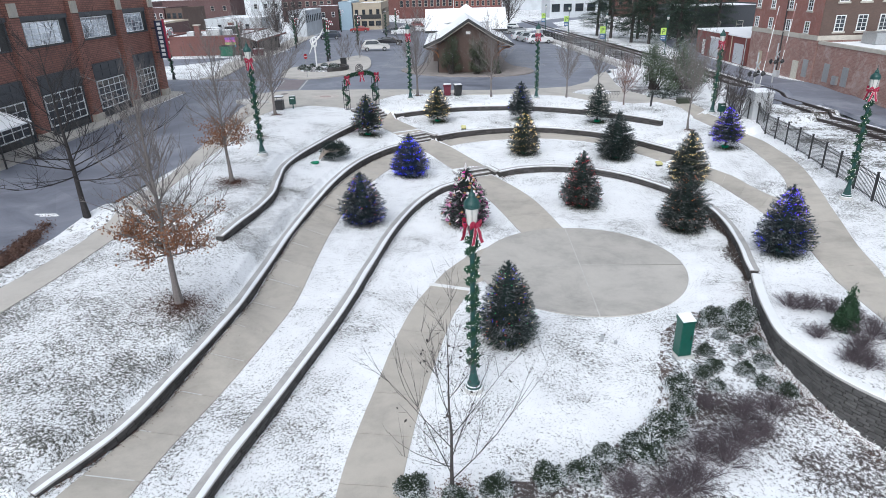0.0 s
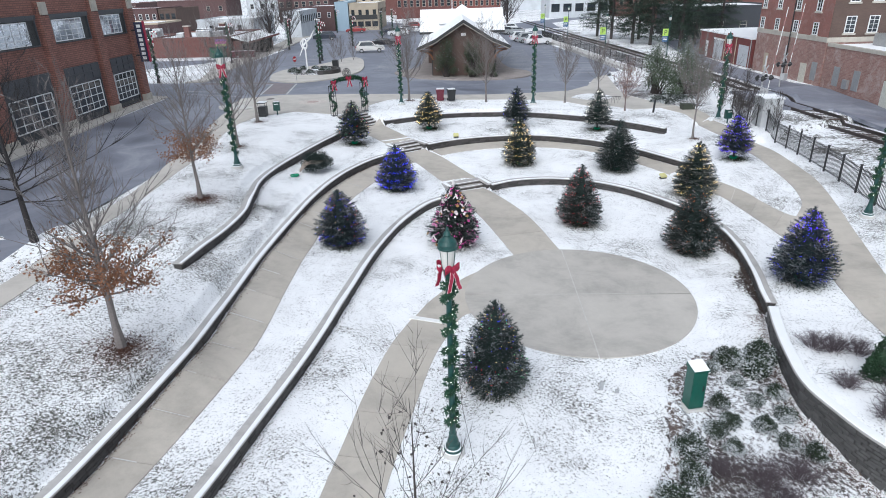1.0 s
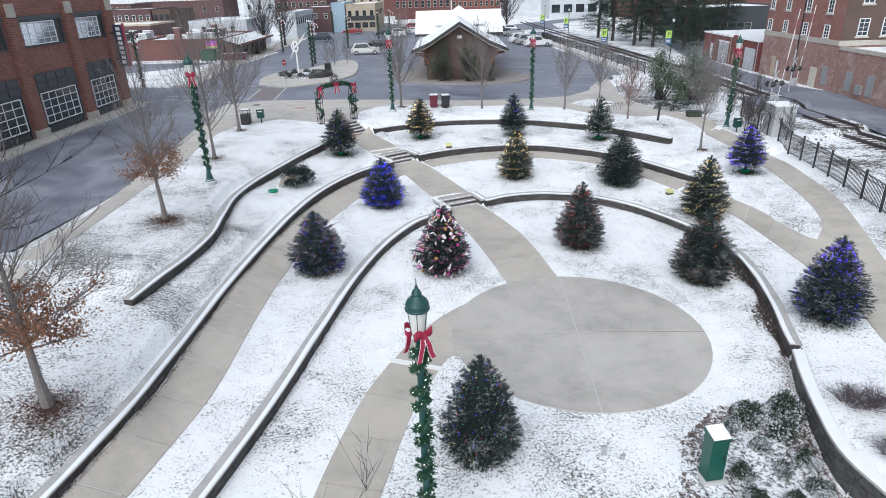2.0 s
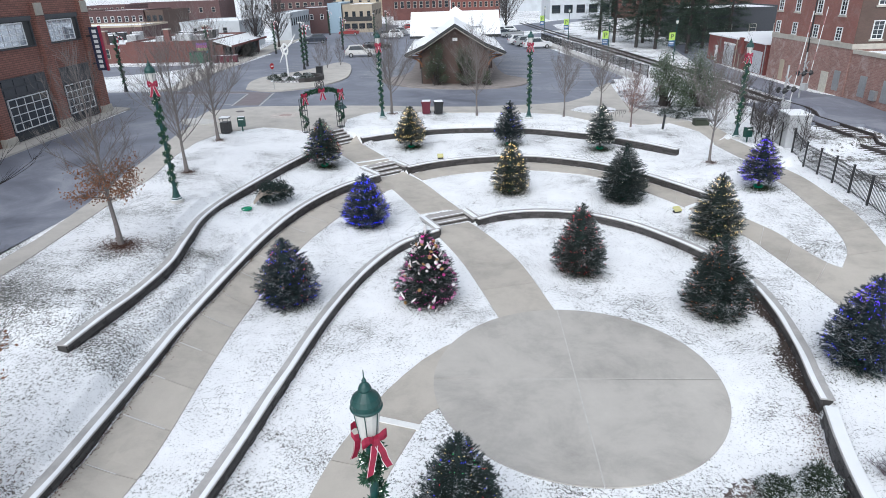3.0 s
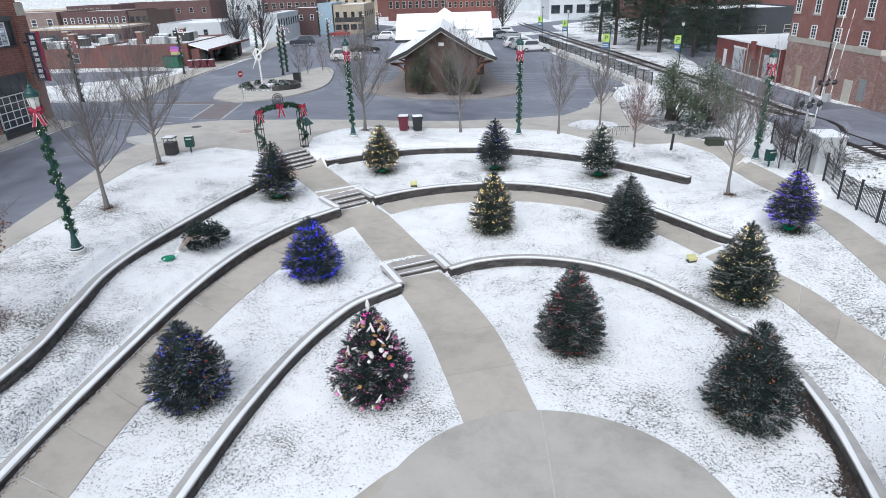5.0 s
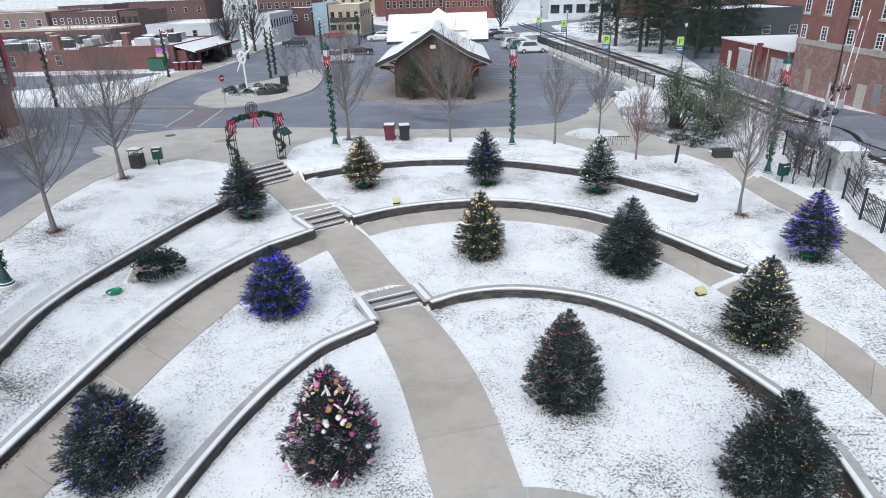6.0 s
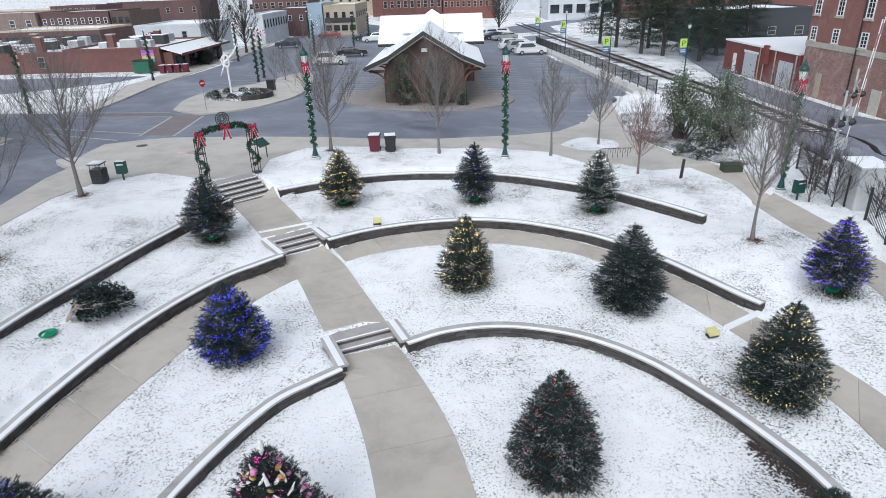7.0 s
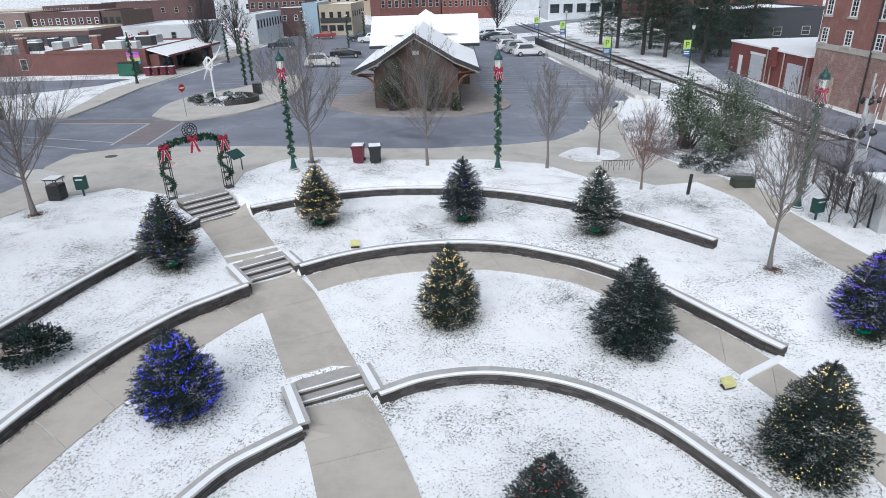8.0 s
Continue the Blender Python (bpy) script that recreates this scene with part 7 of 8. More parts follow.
def lamp_post(x, y, label, turn=0.0, z=None):
    z = gz(x, y) if z is None else z
    top = thing("lamp_post", label, "street lamp", Matrix.Translation((x, y, z)) @ Matrix.Rotation(turn, 4, "Z"), "lamp posts of the park")
    part("plinth", Mesh().lathe([(0.30, -0.15), (0.30, 0.09), (0.28, 0.11)], 24), KERBMAT, top, "round concrete footing")
    part("snow_ring", Mesh().lathe([(0.272, 0.105), (0.268, 0.128), (0.20, 0.13)], 24), SNOW, top, "snow on the footing")
    base = part("base", Mesh().lathe([(0.235, 0.111), (0.24, 0.16), (0.225, 0.19), (0.185, 0.20), (0.19, 0.25), (0.175, 0.28), (0.15, 0.30), (0.145, 0.40), (0.11, 0.52), (0.095, 0.60), (0.105, 0.63), (0.085, 0.66)], 24), GREENMETAL, top, "flared green cast base", smooth=False)
    part("snow_ring", Mesh().lathe([(0.222, 0.19), (0.215, 0.207), (0.178, 0.209)], 24), SNOW, base, "ring of snow")
    part("pole", Mesh().lathe([(0.082, 0.66), (0.078, 2.5), (0.066, 5.05), (0.095, 5.10), (0.105, 5.18), (0.075, 5.24)], 16), GREENMETAL, top)
    part("lantern", Mesh().lathe([(0.10, 5.241), (0.135, 5.27), (0.185, 5.68), (0.19, 5.74)], 16), LANTERN, top, "frosted glass lantern")
    for k in range(6):
        a = k * math.pi / 3
        part("cage_bar", Mesh().tube([(0.135 * math.cos(a), 0.135 * math.sin(a), 5.26), (0.195 * math.cos(a), 0.195 * math.sin(a), 5.74)], 0.008, 5), GREENMETAL, top)
    part("hood", Mesh().lathe([(0.225, 5.742), (0.232, 5.77), (0.215, 5.785), (0.215, 5.86), (0.185, 5.93), (0.12, 5.99), (0.085, 6.03), (0.095, 6.06), (0.07, 6.12), (0.03, 6.16), (0.035, 6.19), (0.01, 6.24), (0.006, 6.36)], 24), GREENMETAL, top, "green domed hood with finial")
    turns = np.linspace(0, 1, 250)
    pts = [(0.115 * math.cos(u * 2 * math.pi * 10), 0.115 * math.sin(u * 2 * math.pi * 10), 0.75 + u * 4.35 + 0.05 * math.sin(u * 31)) for u in turns]
    sprigs, bulbs = garland_mesh(pts, int(abs(x * 7 + y)), 0.092, 11)
    ga = part("garland", sprigs, FROSTGREEN, top, "green garland wound round the pole")
    tagged(part("string_lights", bulbs, L_WHITE, ga), kind="stuff")
    for a in (math.pi * 1.05, 0.15):
        bow(top, Matrix.Rotation(a, 4, "Z") @ Matrix.Translation((0, 0.12, 5.22)), 1.08)
    return top


for x, y, turn in ((-4.85, -8.68, 0.5), (-16.4, 11.0, 0.3), (-8.9, 30.25, 0.2), (2.03, 30.35, 0.1), (15.1, 24.8, -0.2), (14.1, 5.24, -0.3)):
    lamp_post(x, y, "green lamp post wound with a lit garland and a red bow", turn)


def candy_post(x, y, h, label, cane=True):
    top = thing("street_lamp", label, "street lamp", Matrix.Translation((x, y, gz(x, y))), "decorated lamps along the far street")
    part("pole", Mesh().lathe([(0.2, 0), (0.12, 0.5), (0.08, 0.7), (0.06, h)], 10), BLACKMETAL, top)
    pts = [(0.12 * math.cos(u * 44), 0.12 * math.sin(u * 44), 0.6 + u * (h - 1.2)) for u in np.linspace(0, 1, 90)]
    s, b = garland_mesh(pts, int(abs(x)), 0.16, 7)
    part("garland", s, FROSTGREEN, top)
    if cane:
        hook = [(0.25, 0, h - 1.7 + 0.28 * k) for k in range(5)] + [(0.25 + 0.28 - 0.28 * math.cos(a), 0, h - 0.58 + 0.3 * math.sin(a)) for a in (0.5, 1.0, 1.57, 2.1, 2.7, 3.14)] + [(0.81, 0, h - 0.85)]
        for k in range(len(hook) - 1):
            part("cane", Mesh().tube([hook[k], hook[k + 1]], 0.065, 8), REDRIBBON if k % 2 else WHITEPAINT, top, "candy cane segment")
    for s in (-1, 1):
        part("bow", Mesh().lathe([(0.02, -0.12), (0.14, 0), (0.02, 0.12)], 8, Matrix.Translation((0.12 * s, 0, h)) @ Matrix.Rotation(0.6 * s, 4, "Y")), WHITEPAINT, top, "white bow")
    return top


for x, y, h, c in ((-35.2, 66.9, 5.4, True), (-22.5, 64.8, 5.6, True), (-22.9, 68.4, 5.4, True), (-22.3, 93.8, 5.2, True), (-32.3, 87.9, 5.2, True), (-18.5, 108.5, 5.2, False), (-17.5, 121.7, 5.2, True), (-31.6, 132, 5.2, True), (-36.9, 47.5, 5.6, True)):
    candy_post(x, y, h, "black street lamp with garland and candy cane" if c else "black street lamp wound with a garland", c)


def banner_lamp(x, y, h=5.6):
    top = thing("car_park_lamp", "green lamp post with a lime and blue parking banner", "street lamp", Matrix.Translation((x, y, gz(x, y))), "parking lamps beside the railway")
    part("pole", Mesh().lathe([(0.12, 0), (0.07, 0.4), (0.05, h)], 10), GREENMETAL, top)
    part("lantern", Mesh().lathe([(0.06, h), (0.16, h + 0.1), (0.18, h + 0.4)], 10), LANTERN, top)
    part("hood", Mesh().lathe([(0.2, h + 0.401), (0.1, h + 0.55), (0.01, h + 0.68)], 10), GREENMETAL, top)
    ban = part("banner", Mesh().box(-0.85, -0.015, h - 2.0, -0.08, 0.015, h - 1.05), plain("lime_banner", (0.42, 0.62, 0.12), 0.6) if "lime_banner" not in bpy.data.materials else bpy.data.materials["lime_banner"], top, "lime green banner")
    part("lower_banner", Mesh().box(-0.85, -0.015, h - 2.75, -0.08, 0.015, h - 2.02), plain("blue_banner", (0.05, 0.12, 0.25), 0.6) if "blue_banner" not in bpy.data.materials else bpy.data.materials["blue_banner"], top, "blue banner with pale bars")
    for k in range(2):
        part("bar", Mesh().box(-0.75, -0.022, h - 2.5 + k * 0.2, -0.2, -0.016, h - 2.42 + k * 0.2), WHITEPAINT, top)
    cu = bpy.data.curves.new("letter", "FONT")
    cu.body, cu.size, cu.extrude, cu.align_x = "P", 0.85, 0.004, "CENTER"
    cu.materials.append(DARKTRIM)
    le = new("letter", cu)
    le.parent = ban
    le.matrix_basis = Matrix.Translation((-0.465, -0.022, h - 1.83)) @ Matrix.Rotation(math.pi / 2, 4, "X")


for x, y, h in ((25.3, 68.0, 4.7), (16.7, 68.0, 5.0), (16.3, 95, 5.2), (14.2, 109.5, 5.2)):
    banner_lamp(x, y, h)

# ---------------------------------------------------------------- the entrance arch
za = gz(-12.7, 27.1) + 0.03
arch = thing("entrance_arch", "iron entrance arch dressed with garland and red bows", "arch", Matrix.Translation((-12.72, 27.05, za)) @ Matrix.Rotation(math.atan2(1.75, 2.15), 4, "Z"))
for s in (-1, 1):
    x = s * 1.38
    post = Mesh()
    for a, b in ((-0.18, -0.18), (0.18, -0.18), (0.18, 0.18), (-0.18, 0.18)):
        post.tube([(x + a, b, 0), (x + a, b, 2.3)], 0.02, 6)
    for z in (0.06, 0.8, 1.55, 2.28):
        post.box(x - 0.2, -0.2, z - 0.015, x + 0.2, 0.2, z + 0.015)
    part("post", post, BLACKMETAL, arch, "open black iron post")
    pts = [(x + 0.22 * math.sin(u * 9), 0.22 * math.cos(u * 9), 0.35 + u * 1.95) for u in np.linspace(0, 1, 60)]
    sp, bu = garland_mesh(pts, 5 + s, 0.11, 9)
    part("garland", sp, FROSTGREEN, arch)
    wreath = [(x + 0.22 * math.cos(a), -0.24, 2.3 + 0.22 * math.sin(a)) for a in np.linspace(0, 2 * math.pi, 30)]
    sp, bu = garland_mesh(wreath, 15 + s, 0.09, 9)
    part("wreath", sp, FROSTGREEN, arch, "round green wreath")
    bow(arch, Matrix.Translation((x, -0.3, 2.5)) @ Matrix.Rotation(math.pi, 4, "Z"), 1.25)
swag = [(-1.38 + 2.76 * u, -0.05, 2.5 + 0.32 * math.sin(u * math.pi) - 0.1 * math.sin(u * math.pi) ** 6) for u in np.linspace(0, 1, 70)]
sp, bu = garland_mesh(swag, 31, 0.16, 10)
part("swag", sp, FROSTGREEN, arch, "garland swag across the top")
part("beam", Mesh().tube([(-1.38 + 2.76 * u, 0, 2.42 + 0.36 * math.sin(u * math.pi)) for u in np.linspace(0, 1, 14)], 0.03, 6), BLACKMETAL, arch)
emblem = part("emblem", Mesh().tube([(0.34 * math.cos(a), 0, 3.12 + 0.34 * math.sin(a)) for a in np.linspace(0, 2 * math.pi, 25)], 0.022, 5), BLACKMETAL, arch, "round black iron emblem")
for r in (0.22, 0.1):
    part("ring", Mesh().tube([(r * math.cos(a), 0, 3.12 + r * math.sin(a)) for a in np.linspace(0, 2 * math.pi, 25)], 0.022, 5), BLACKMETAL, emblem)
for k in range(14):
    a = k * 2 * math.pi / 14
    part("spoke", Mesh().tube([(0.1 * math.cos(a), 0, 3.12 + 0.1 * math.sin(a)), (0.34 * math.cos(a), 0, 3.12 + 0.34 * math.sin(a))], 0.02, 4), BLACKMETAL, emblem)
bow(arch, Matrix.Translation((0, -0.2, 2.66)) @ Matrix.Rotation(math.pi, 4, "Z"), 1.3)

# a round medallion and a manhole in the forecourt
for nm, words, cat, x, y, r, mt, up in (("medallion", "round pale paving medallion in the forecourt", "paving", -16.7, 32.15, 1.25, plain("medallion_stone", (0.55, 0.50, 0.46), 0.8, vary=0.25, scale=2.5), 0.036),
                                        ("medallion", "small dull red disc in the paving medallion", "paving", -16.7, 32.15, 0.5, plain("rose_stone", (0.42, 0.33, 0.30), 0.8, vary=0.2, scale=3), 0.042),
                                        ("manhole_cover", "dark iron manhole cover in the pavement", "manhole", -20.9, 34.1, 0.36, plain("manhole_iron", (0.12, 0.10, 0.10), 0.6, metal=0.4), 0.038)):
    laid(nm, [(x + r * math.cos(a), y + r * math.sin(a)) for a in np.linspace(0, 2 * math.pi, 28, endpoint=False)], up, 0.02, mt, words, cat, cell=4)

# ---------------------------------------------------------------- bins, boxes, signs
def wheel_bin(x, y, mat, label, turn=0.0):
    top = thing("wheeled_bin", label, "bin", Matrix.Translation((x, y, gz(x, y) + 0.01)) @ Matrix.Rotation(turn, 4, "Z"))
    v = [(-.27, -.3, .06), (.27, -.3, .06), (.27, .3, .06), (-.27, .3, .06), (-.33, -.36, .9), (.33, -.36, .9), (.33, .36, .9), (-.33, .36, .9)]
    part("body", Mesh().add(v, [(3, 2, 1, 0), (4, 5, 6, 7), (0, 1, 5, 4), (1, 2, 6, 5), (2, 3, 7, 6), (3, 0, 4, 7)]), mat, top)
    part("rim", Mesh().box(-.36, -.39, .86, .36, .39, .93, bevel=.015), mat, top)
    part("lid", Mesh().box(-.37, -.40, .932, .37, .42, 1.0, bevel=.03), mat, top)
    part("snow", Mesh().box(-.33, -.36, 1.001, .33, .38, 1.035, bevel=.015), SNOW, top, "snow on the lid")
    for s in (-1, 1):
        part("wheel", Mesh().lathe([(0.1, -.03), (0.11, 0), (0.1, .03)], 12, Matrix.Translation((s * .3, .3, .1)) @ Matrix.Rotation(math.pi / 2, 4, "Y")), BLACKMETAL, top)


wheel_bin(-5.7, 32.3, plain("maroon_plastic", (0.115, 0.014, 0.03), 0.4), "maroon wheeled bin with snow on its lid")
wheel_bin(-4.75, 32.25, plain("black_plastic", (0.02, 0.022, 0.025), 0.45), "black wheeled bin with snow on its lid", 0.15)
litter = thing("litter_bin", "black slatted litter bin under a snowy roof", "bin", Matrix.Translation((-19.25, 26.1, gz(-19.25, 26.1))) @ Matrix.Diagonal((0.86, 0.86, 1, 1)))
part("body", Mesh().box(-.34, -.34, .02, .34, .34, .78, bevel=.03), BLACKMETAL, litter)
for k in range(5):
    part("slat", Mesh().box(-.355, -.355, .1 + k * .14, .355, .355, .19 + k * .14, bevel=.006), BLACKMETAL, litter)
for a, b in ((-.3, -.3), (.3, -.3), (.3, .3), (-.3, .3)):
    part("post", Mesh().tube([(a, b, .78), (a, b, 1.02)], .02, 6), BLACKMETAL, litter)
part("roof", Mesh().box(-.4, -.4, 1.021, .4, .4, 1.07, bevel=.02), BLACKMETAL, litter)
part("snow", Mesh().box(-.38, -.38, 1.071, .38, .38, 1.11, bevel=.02), SNOW, litter)


def post_box(x, y, label, turn):
    top = thing("waste_station", label, "bin", Matrix.Translation((x, y, gz(x, y))) @ Matrix.Rotation(turn, 4, "Z"))
    part("post", Mesh().tube([(0, 0, 0), (0, 0, .45)], .05, 8), GREENMETAL, top)
    part("box", Mesh().box(-.25, -.14, .35, .25, .14, 1.0, bevel=.02), plain("green_bin", (0.008, 0.055, 0.045), 0.4) if "green_bin" not in bpy.data.materials else bpy.data.materials["green_bin"], top)
    part("label_bar", Mesh().box(-.17, -.146, .82, .17, -.141, .88), WHITEPAINT, top)
    part("snow", Mesh().box(-.22, -.12, 1.001, .22, .12, 1.03, bevel=.01), SNOW, top)


post_box(-18.3, 26.6, "green pet-waste station on a short post", 0.1)
post_box(15.3, 23.6, "green litter box beside the lamp post", 0.3)
cab = thing("utility_cabinet", "tall dark green utility cabinet with snow on top", "cabinet", Matrix.Translation((2.0, -6.7, gz(2.0, -6.7))) @ Matrix.Rotation(math.radians(10), 4, "Z") @ Matrix.Diagonal((0.76, 0.76, 0.86, 1)))
part("pad", Mesh().box(-.42, -.36, -.1, .42, .36, .05, bevel=.01), KERBMAT, cab, "concrete pad")
GREENCAB = plain("cabinet_green", (0.008, 0.085, 0.062), 0.4, vary=0.2, scale=3)
part("body", Mesh().box(-.28, -.24, .051, .28, .24, 1.5, bevel=.015), GREENCAB, cab)
part("door", Mesh().box(-.26, -.262, .1, .26, -.243, 1.45, bevel=.006), GREENCAB, cab)
part("hood", Mesh().add([(-.31, -.30, 1.501), (.31, -.30, 1.501), (.31, .28, 1.501), (-.31, .28, 1.501), (-.31, -.30, 1.55), (.31, -.30, 1.55), (.31, .28, 1.66), (-.31, .28, 1.66)], [(3, 2, 1, 0), (4, 5, 6, 7), (0, 1, 5, 4), (1, 2, 6, 5), (2, 3, 7, 6), (3, 0, 4, 7)]), GREENCAB, cab)
part("snow", Mesh().add([(-.3, -.29, 1.552), (.3, -.29, 1.552), (.3, .27, 1.662), (-.3, .27, 1.662), (-.28, -.27, 1.585), (.28, -.27, 1.585), (.28, .25, 1.695), (-.28, .25, 1.695)], [(4, 5, 6, 7), (0, 1, 5, 4), (1, 2, 6, 5), (2, 3, 7, 6), (3, 0, 4, 7)]), SNOW, cab)
part("handle", Mesh().box(.14, -.285, .75, .18, -.262, .95, bevel=.005), BLACKMETAL, cab)
hose = thing("hose_reel", "thin grey hose trailing from the cabinet in the mulch", "hose", kind="")
pts = [(2.0 - 0.45, -6.6), (1.75, -7.3), (1.3, -7.9), (1.1, -8.6)]
part("hose", Mesh().tube([(x, y, gz(x, y) + 0.05) for x, y in pts], 0.02, 6), GREYMETAL, hose)
for x, y, h in ((-0.42, -5.95, 0.28), (0.0, -6.1, 0.12)):
    bx = thing("garden_outlet", "small grey outlet post in the lawn", "outlet", Matrix.Translation((x, y, gz(x, y))))
    part("post", Mesh().box(-.05, -.04, -.05, .05, .04, h, bevel=.01), GREYMETAL, bx)


def flood(x, y, turn):
    top = thing("tree_sign", "small yellow lectern sign on short legs in the snow", "sign", Matrix.Translation((x, y, gz(x, y))) @ Matrix.Rotation(turn, 4, "Z") @ Matrix.Diagonal((0.85, 0.85, 0.85, 1)))
    yel = plain("yellow_panel", (0.60, 0.57, 0.26), 0.5) if "yellow_panel" not in bpy.data.materials else bpy.data.materials["yellow_panel"]
    part("panel", Mesh().add([(-.22, -.17, .2), (.22, -.17, .2), (.22, .14, .34), (-.22, .14, .34), (-.22, -.17, .12), (.22, -.17, .12), (.22, .14, .26), (-.22, .14, .26)], [(0, 1, 2, 3), (7, 6, 5, 4), (0, 4, 5, 1), (1, 5, 6, 2), (2, 6, 7, 3), (3, 7, 4, 0)]), yel, top)
    part("box", Mesh().box(-.2, -.14, .02, .2, .12, .11, bevel=.01), BLACKMETAL, top, "dark lamp body")
    for s in (-1, 1):
        part("leg", Mesh().tube([(s * .18, -.05, -.05), (s * .2, 0, .26)], .018, 6), BLACKMETAL, top)


flood(7.31, 12.86, 0.3)
flood(-4.47, 22.1, 0.1)
for x, y, n in ((10.7, 26.2, "dark"), ):
    bo = thing("bollard", "dark leaning bollard at the edge of the pavement", "bollard", Matrix.Translation((x, y, gz(x, y))) @ Matrix.Rotation(0.06, 4, "Y"))
    part("post", Mesh().lathe([(0.08, -0.1), (0.08, 0.85), (0.06, 0.93)], 10), BLACKMETAL, bo)
    part("cap", Mesh().lathe([(0.09, 0.931), (0.09, 0.96), (0.02, 1.0)], 10), BLACKMETAL, bo)
rack = thing("bike_rack", "black wave-shaped bicycle rack of looped tube", "bike rack", Matrix.Translation((8.35, 30.25, gz(8.35, 30.25) + 0.03)) @ Matrix.Diagonal((0.56, 0.8, 0.72, 1)))
for k in range(6):
    x = -1.3 + k * 0.5
    part("loop", Mesh().tube([(x, 0, 0), (x, 0, 0.55), (x + 0.06, 0, 0.72), (x + 0.2, 0, 0.75), (x + 0.3, 0, 0.62), (x + 0.26, 0, 0.42), (x + 0.16, 0, 0.35)], 0.025, 6), BLACKMETAL, rack)
part("rail", Mesh().tube([(-1.45, 0, 0.76), (1.65, 0, 0.76)], 0.025, 6), BLACKMETAL, rack)
info = thing("info_panel", "slanted green information panel on two posts", "sign", Matrix.Translation((-12.0, 30.4, gz(-12.0, 30.4))) @ Matrix.Rotation(1.2, 4, "Z"))
part("panel", Mesh().add([(-.45, -.25, .85), (.45, -.25, .85), (.45, .2, 1.2), (-.45, .2, 1.2), (-.45, -.25, .8), (.45, -.25, .8), (.45, .2, 1.15), (-.45, .2, 1.15)], [(0, 1, 2, 3), (7, 6, 5, 4), (0, 4, 5, 1), (1, 5, 6, 2), (2, 6, 7, 3), (3, 7, 4, 0)]), GREENMETAL, info)
for s in (-1, 1):
    part("post", Mesh().tube([(s * .38, 0, 0), (s * .38, 0, 1.0)], .035, 6), GREENMETAL, info)
vault = thing("utility_box", "low dark green transformer box in the bed", "utility box", Matrix.Translation((13.6, 27.1, gz(13.6, 27.1))) @ Matrix.Diagonal((0.68, 0.68, 0.62, 1)))
part("body", Mesh().box(-.7, -.45, 0, .7, .45, .65, bevel=.05), plain("olive_box", (0.04, 0.05, 0.035), 0.6), vault)
part("lid", Mesh().box(-.74, -.49, .651, .74, .49, .72, bevel=.02), bpy.data.materials["olive_box"], vault)

# ---------------------------------------------------------------- railway side: fence, cabinet, crossing signals
posts = spline([(14.4, -8.0), (14.6, -2), (15.0, 5.0), (15.9, 13.1), (16.7, 20.0), (17.1, 24.5), (17.5, 28.0)], 1.83)
fence = thing("iron_fence", "black iron picket fence along the railway", "fence")
panel_count = 0
for k, (x, y) in enumerate(posts):
    z = gz(x, y)
    part("post", Mesh().box(x - .04, y - .04, z - .1, x + .04, y + .04, z + 1.42, bevel=.008).box(x - .055, y - .055, z + 1.42, x + .055, y + .055, z + 1.47, bevel=.01), BLACKMETAL, fence)
    if k + 1 < len(posts) and not 21.4 < (y + posts[k + 1][1]) / 2 < 23.9:
        x1, y1 = posts[k + 1]
        z1 = gz(x1, y1)
        for h in (0.16, 1.08, 1.26):
            part("rail", Mesh().tube([(x, y, z + h), (x1, y1, z1 + h)], 0.02, 4), BLACKMETAL, fence)
        pk = Mesh()
        for j in range(1, 16):
            t = j / 16
            px, py, pz = x + (x1 - x) * t, y + (y1 - y) * t, z + (z1 - z) * t
            pk.box(px - .009, py - .009, pz + .08, px + .009, py + .009, pz + 1.34)
        tagged(part("picket_infill", pk, BLACKMETAL, fence), kind="stuff")
lot = spline([(17.7, 53.5), (16.4, 70), (14.4, 90), (13.1, 105)], 2.4)
fence2 = thing("iron_fence", "low black iron fence above the car park wall", "fence")
for k, (x, y) in enumerate(lot):
    z = gz(x, y) + 0.1
    part("post", Mesh().box(x - .05, y - .05, z - .1, x + .05, y + .05, z + 1.25), BLACKMETAL, fence2)
    if k + 1 < len(lot):
        x1, y1 = lot[k + 1]
        z1 = gz(x1, y1) + 0.1
        pk = Mesh()
        for h in (0.12, 1.15):
            pk.tube([(x, y, z + h), (x1, y1, z1 + h)], 0.025, 4)
        for j in range(1, 16):
            t = j / 16
            px, py, pz = x + (x1 - x) * t, y + (y1 - y) * t, z + (z1 - z) * t
            pk.box(px - .014, py - .014, pz + .1, px + .014, py + .014, pz + 1.15)
        tagged(part("panel", pk, BLACKMETAL, fence2), kind="stuff")
box = thing("signal_cabinet", "large pale metal signal cabinet with a snowy top", "cabinet", Matrix.Translation((17.62, 22.75, gz(17.62, 22.75))) @ Matrix.Rotation(-0.08, 4, "Z") @ Matrix.Diagonal((0.86, 0.86, 1, 1)))
SILVER = plain("silver_metal", (0.50, 0.51, 0.52), 0.45, metal=0.3, vary=0.1)
part("body", Mesh().box(-.75, -1.0, 0, .75, 1.0, 1.95, bevel=.02), SILVER, box)
part("roof", Mesh().box(-.82, -1.07, 1.951, .82, 1.07, 2.03, bevel=.02), SILVER, box)
part("snow", Mesh().box(-.8, -1.05, 2.031, .8, 1.05, 2.08, bevel=.02), SNOW, box)
for s in (-0.5, 0.5):
    part("door", Mesh().box(-.77, s - .46, .1, -.752, s + .46, 1.85, bevel=.006), SILVER, box)


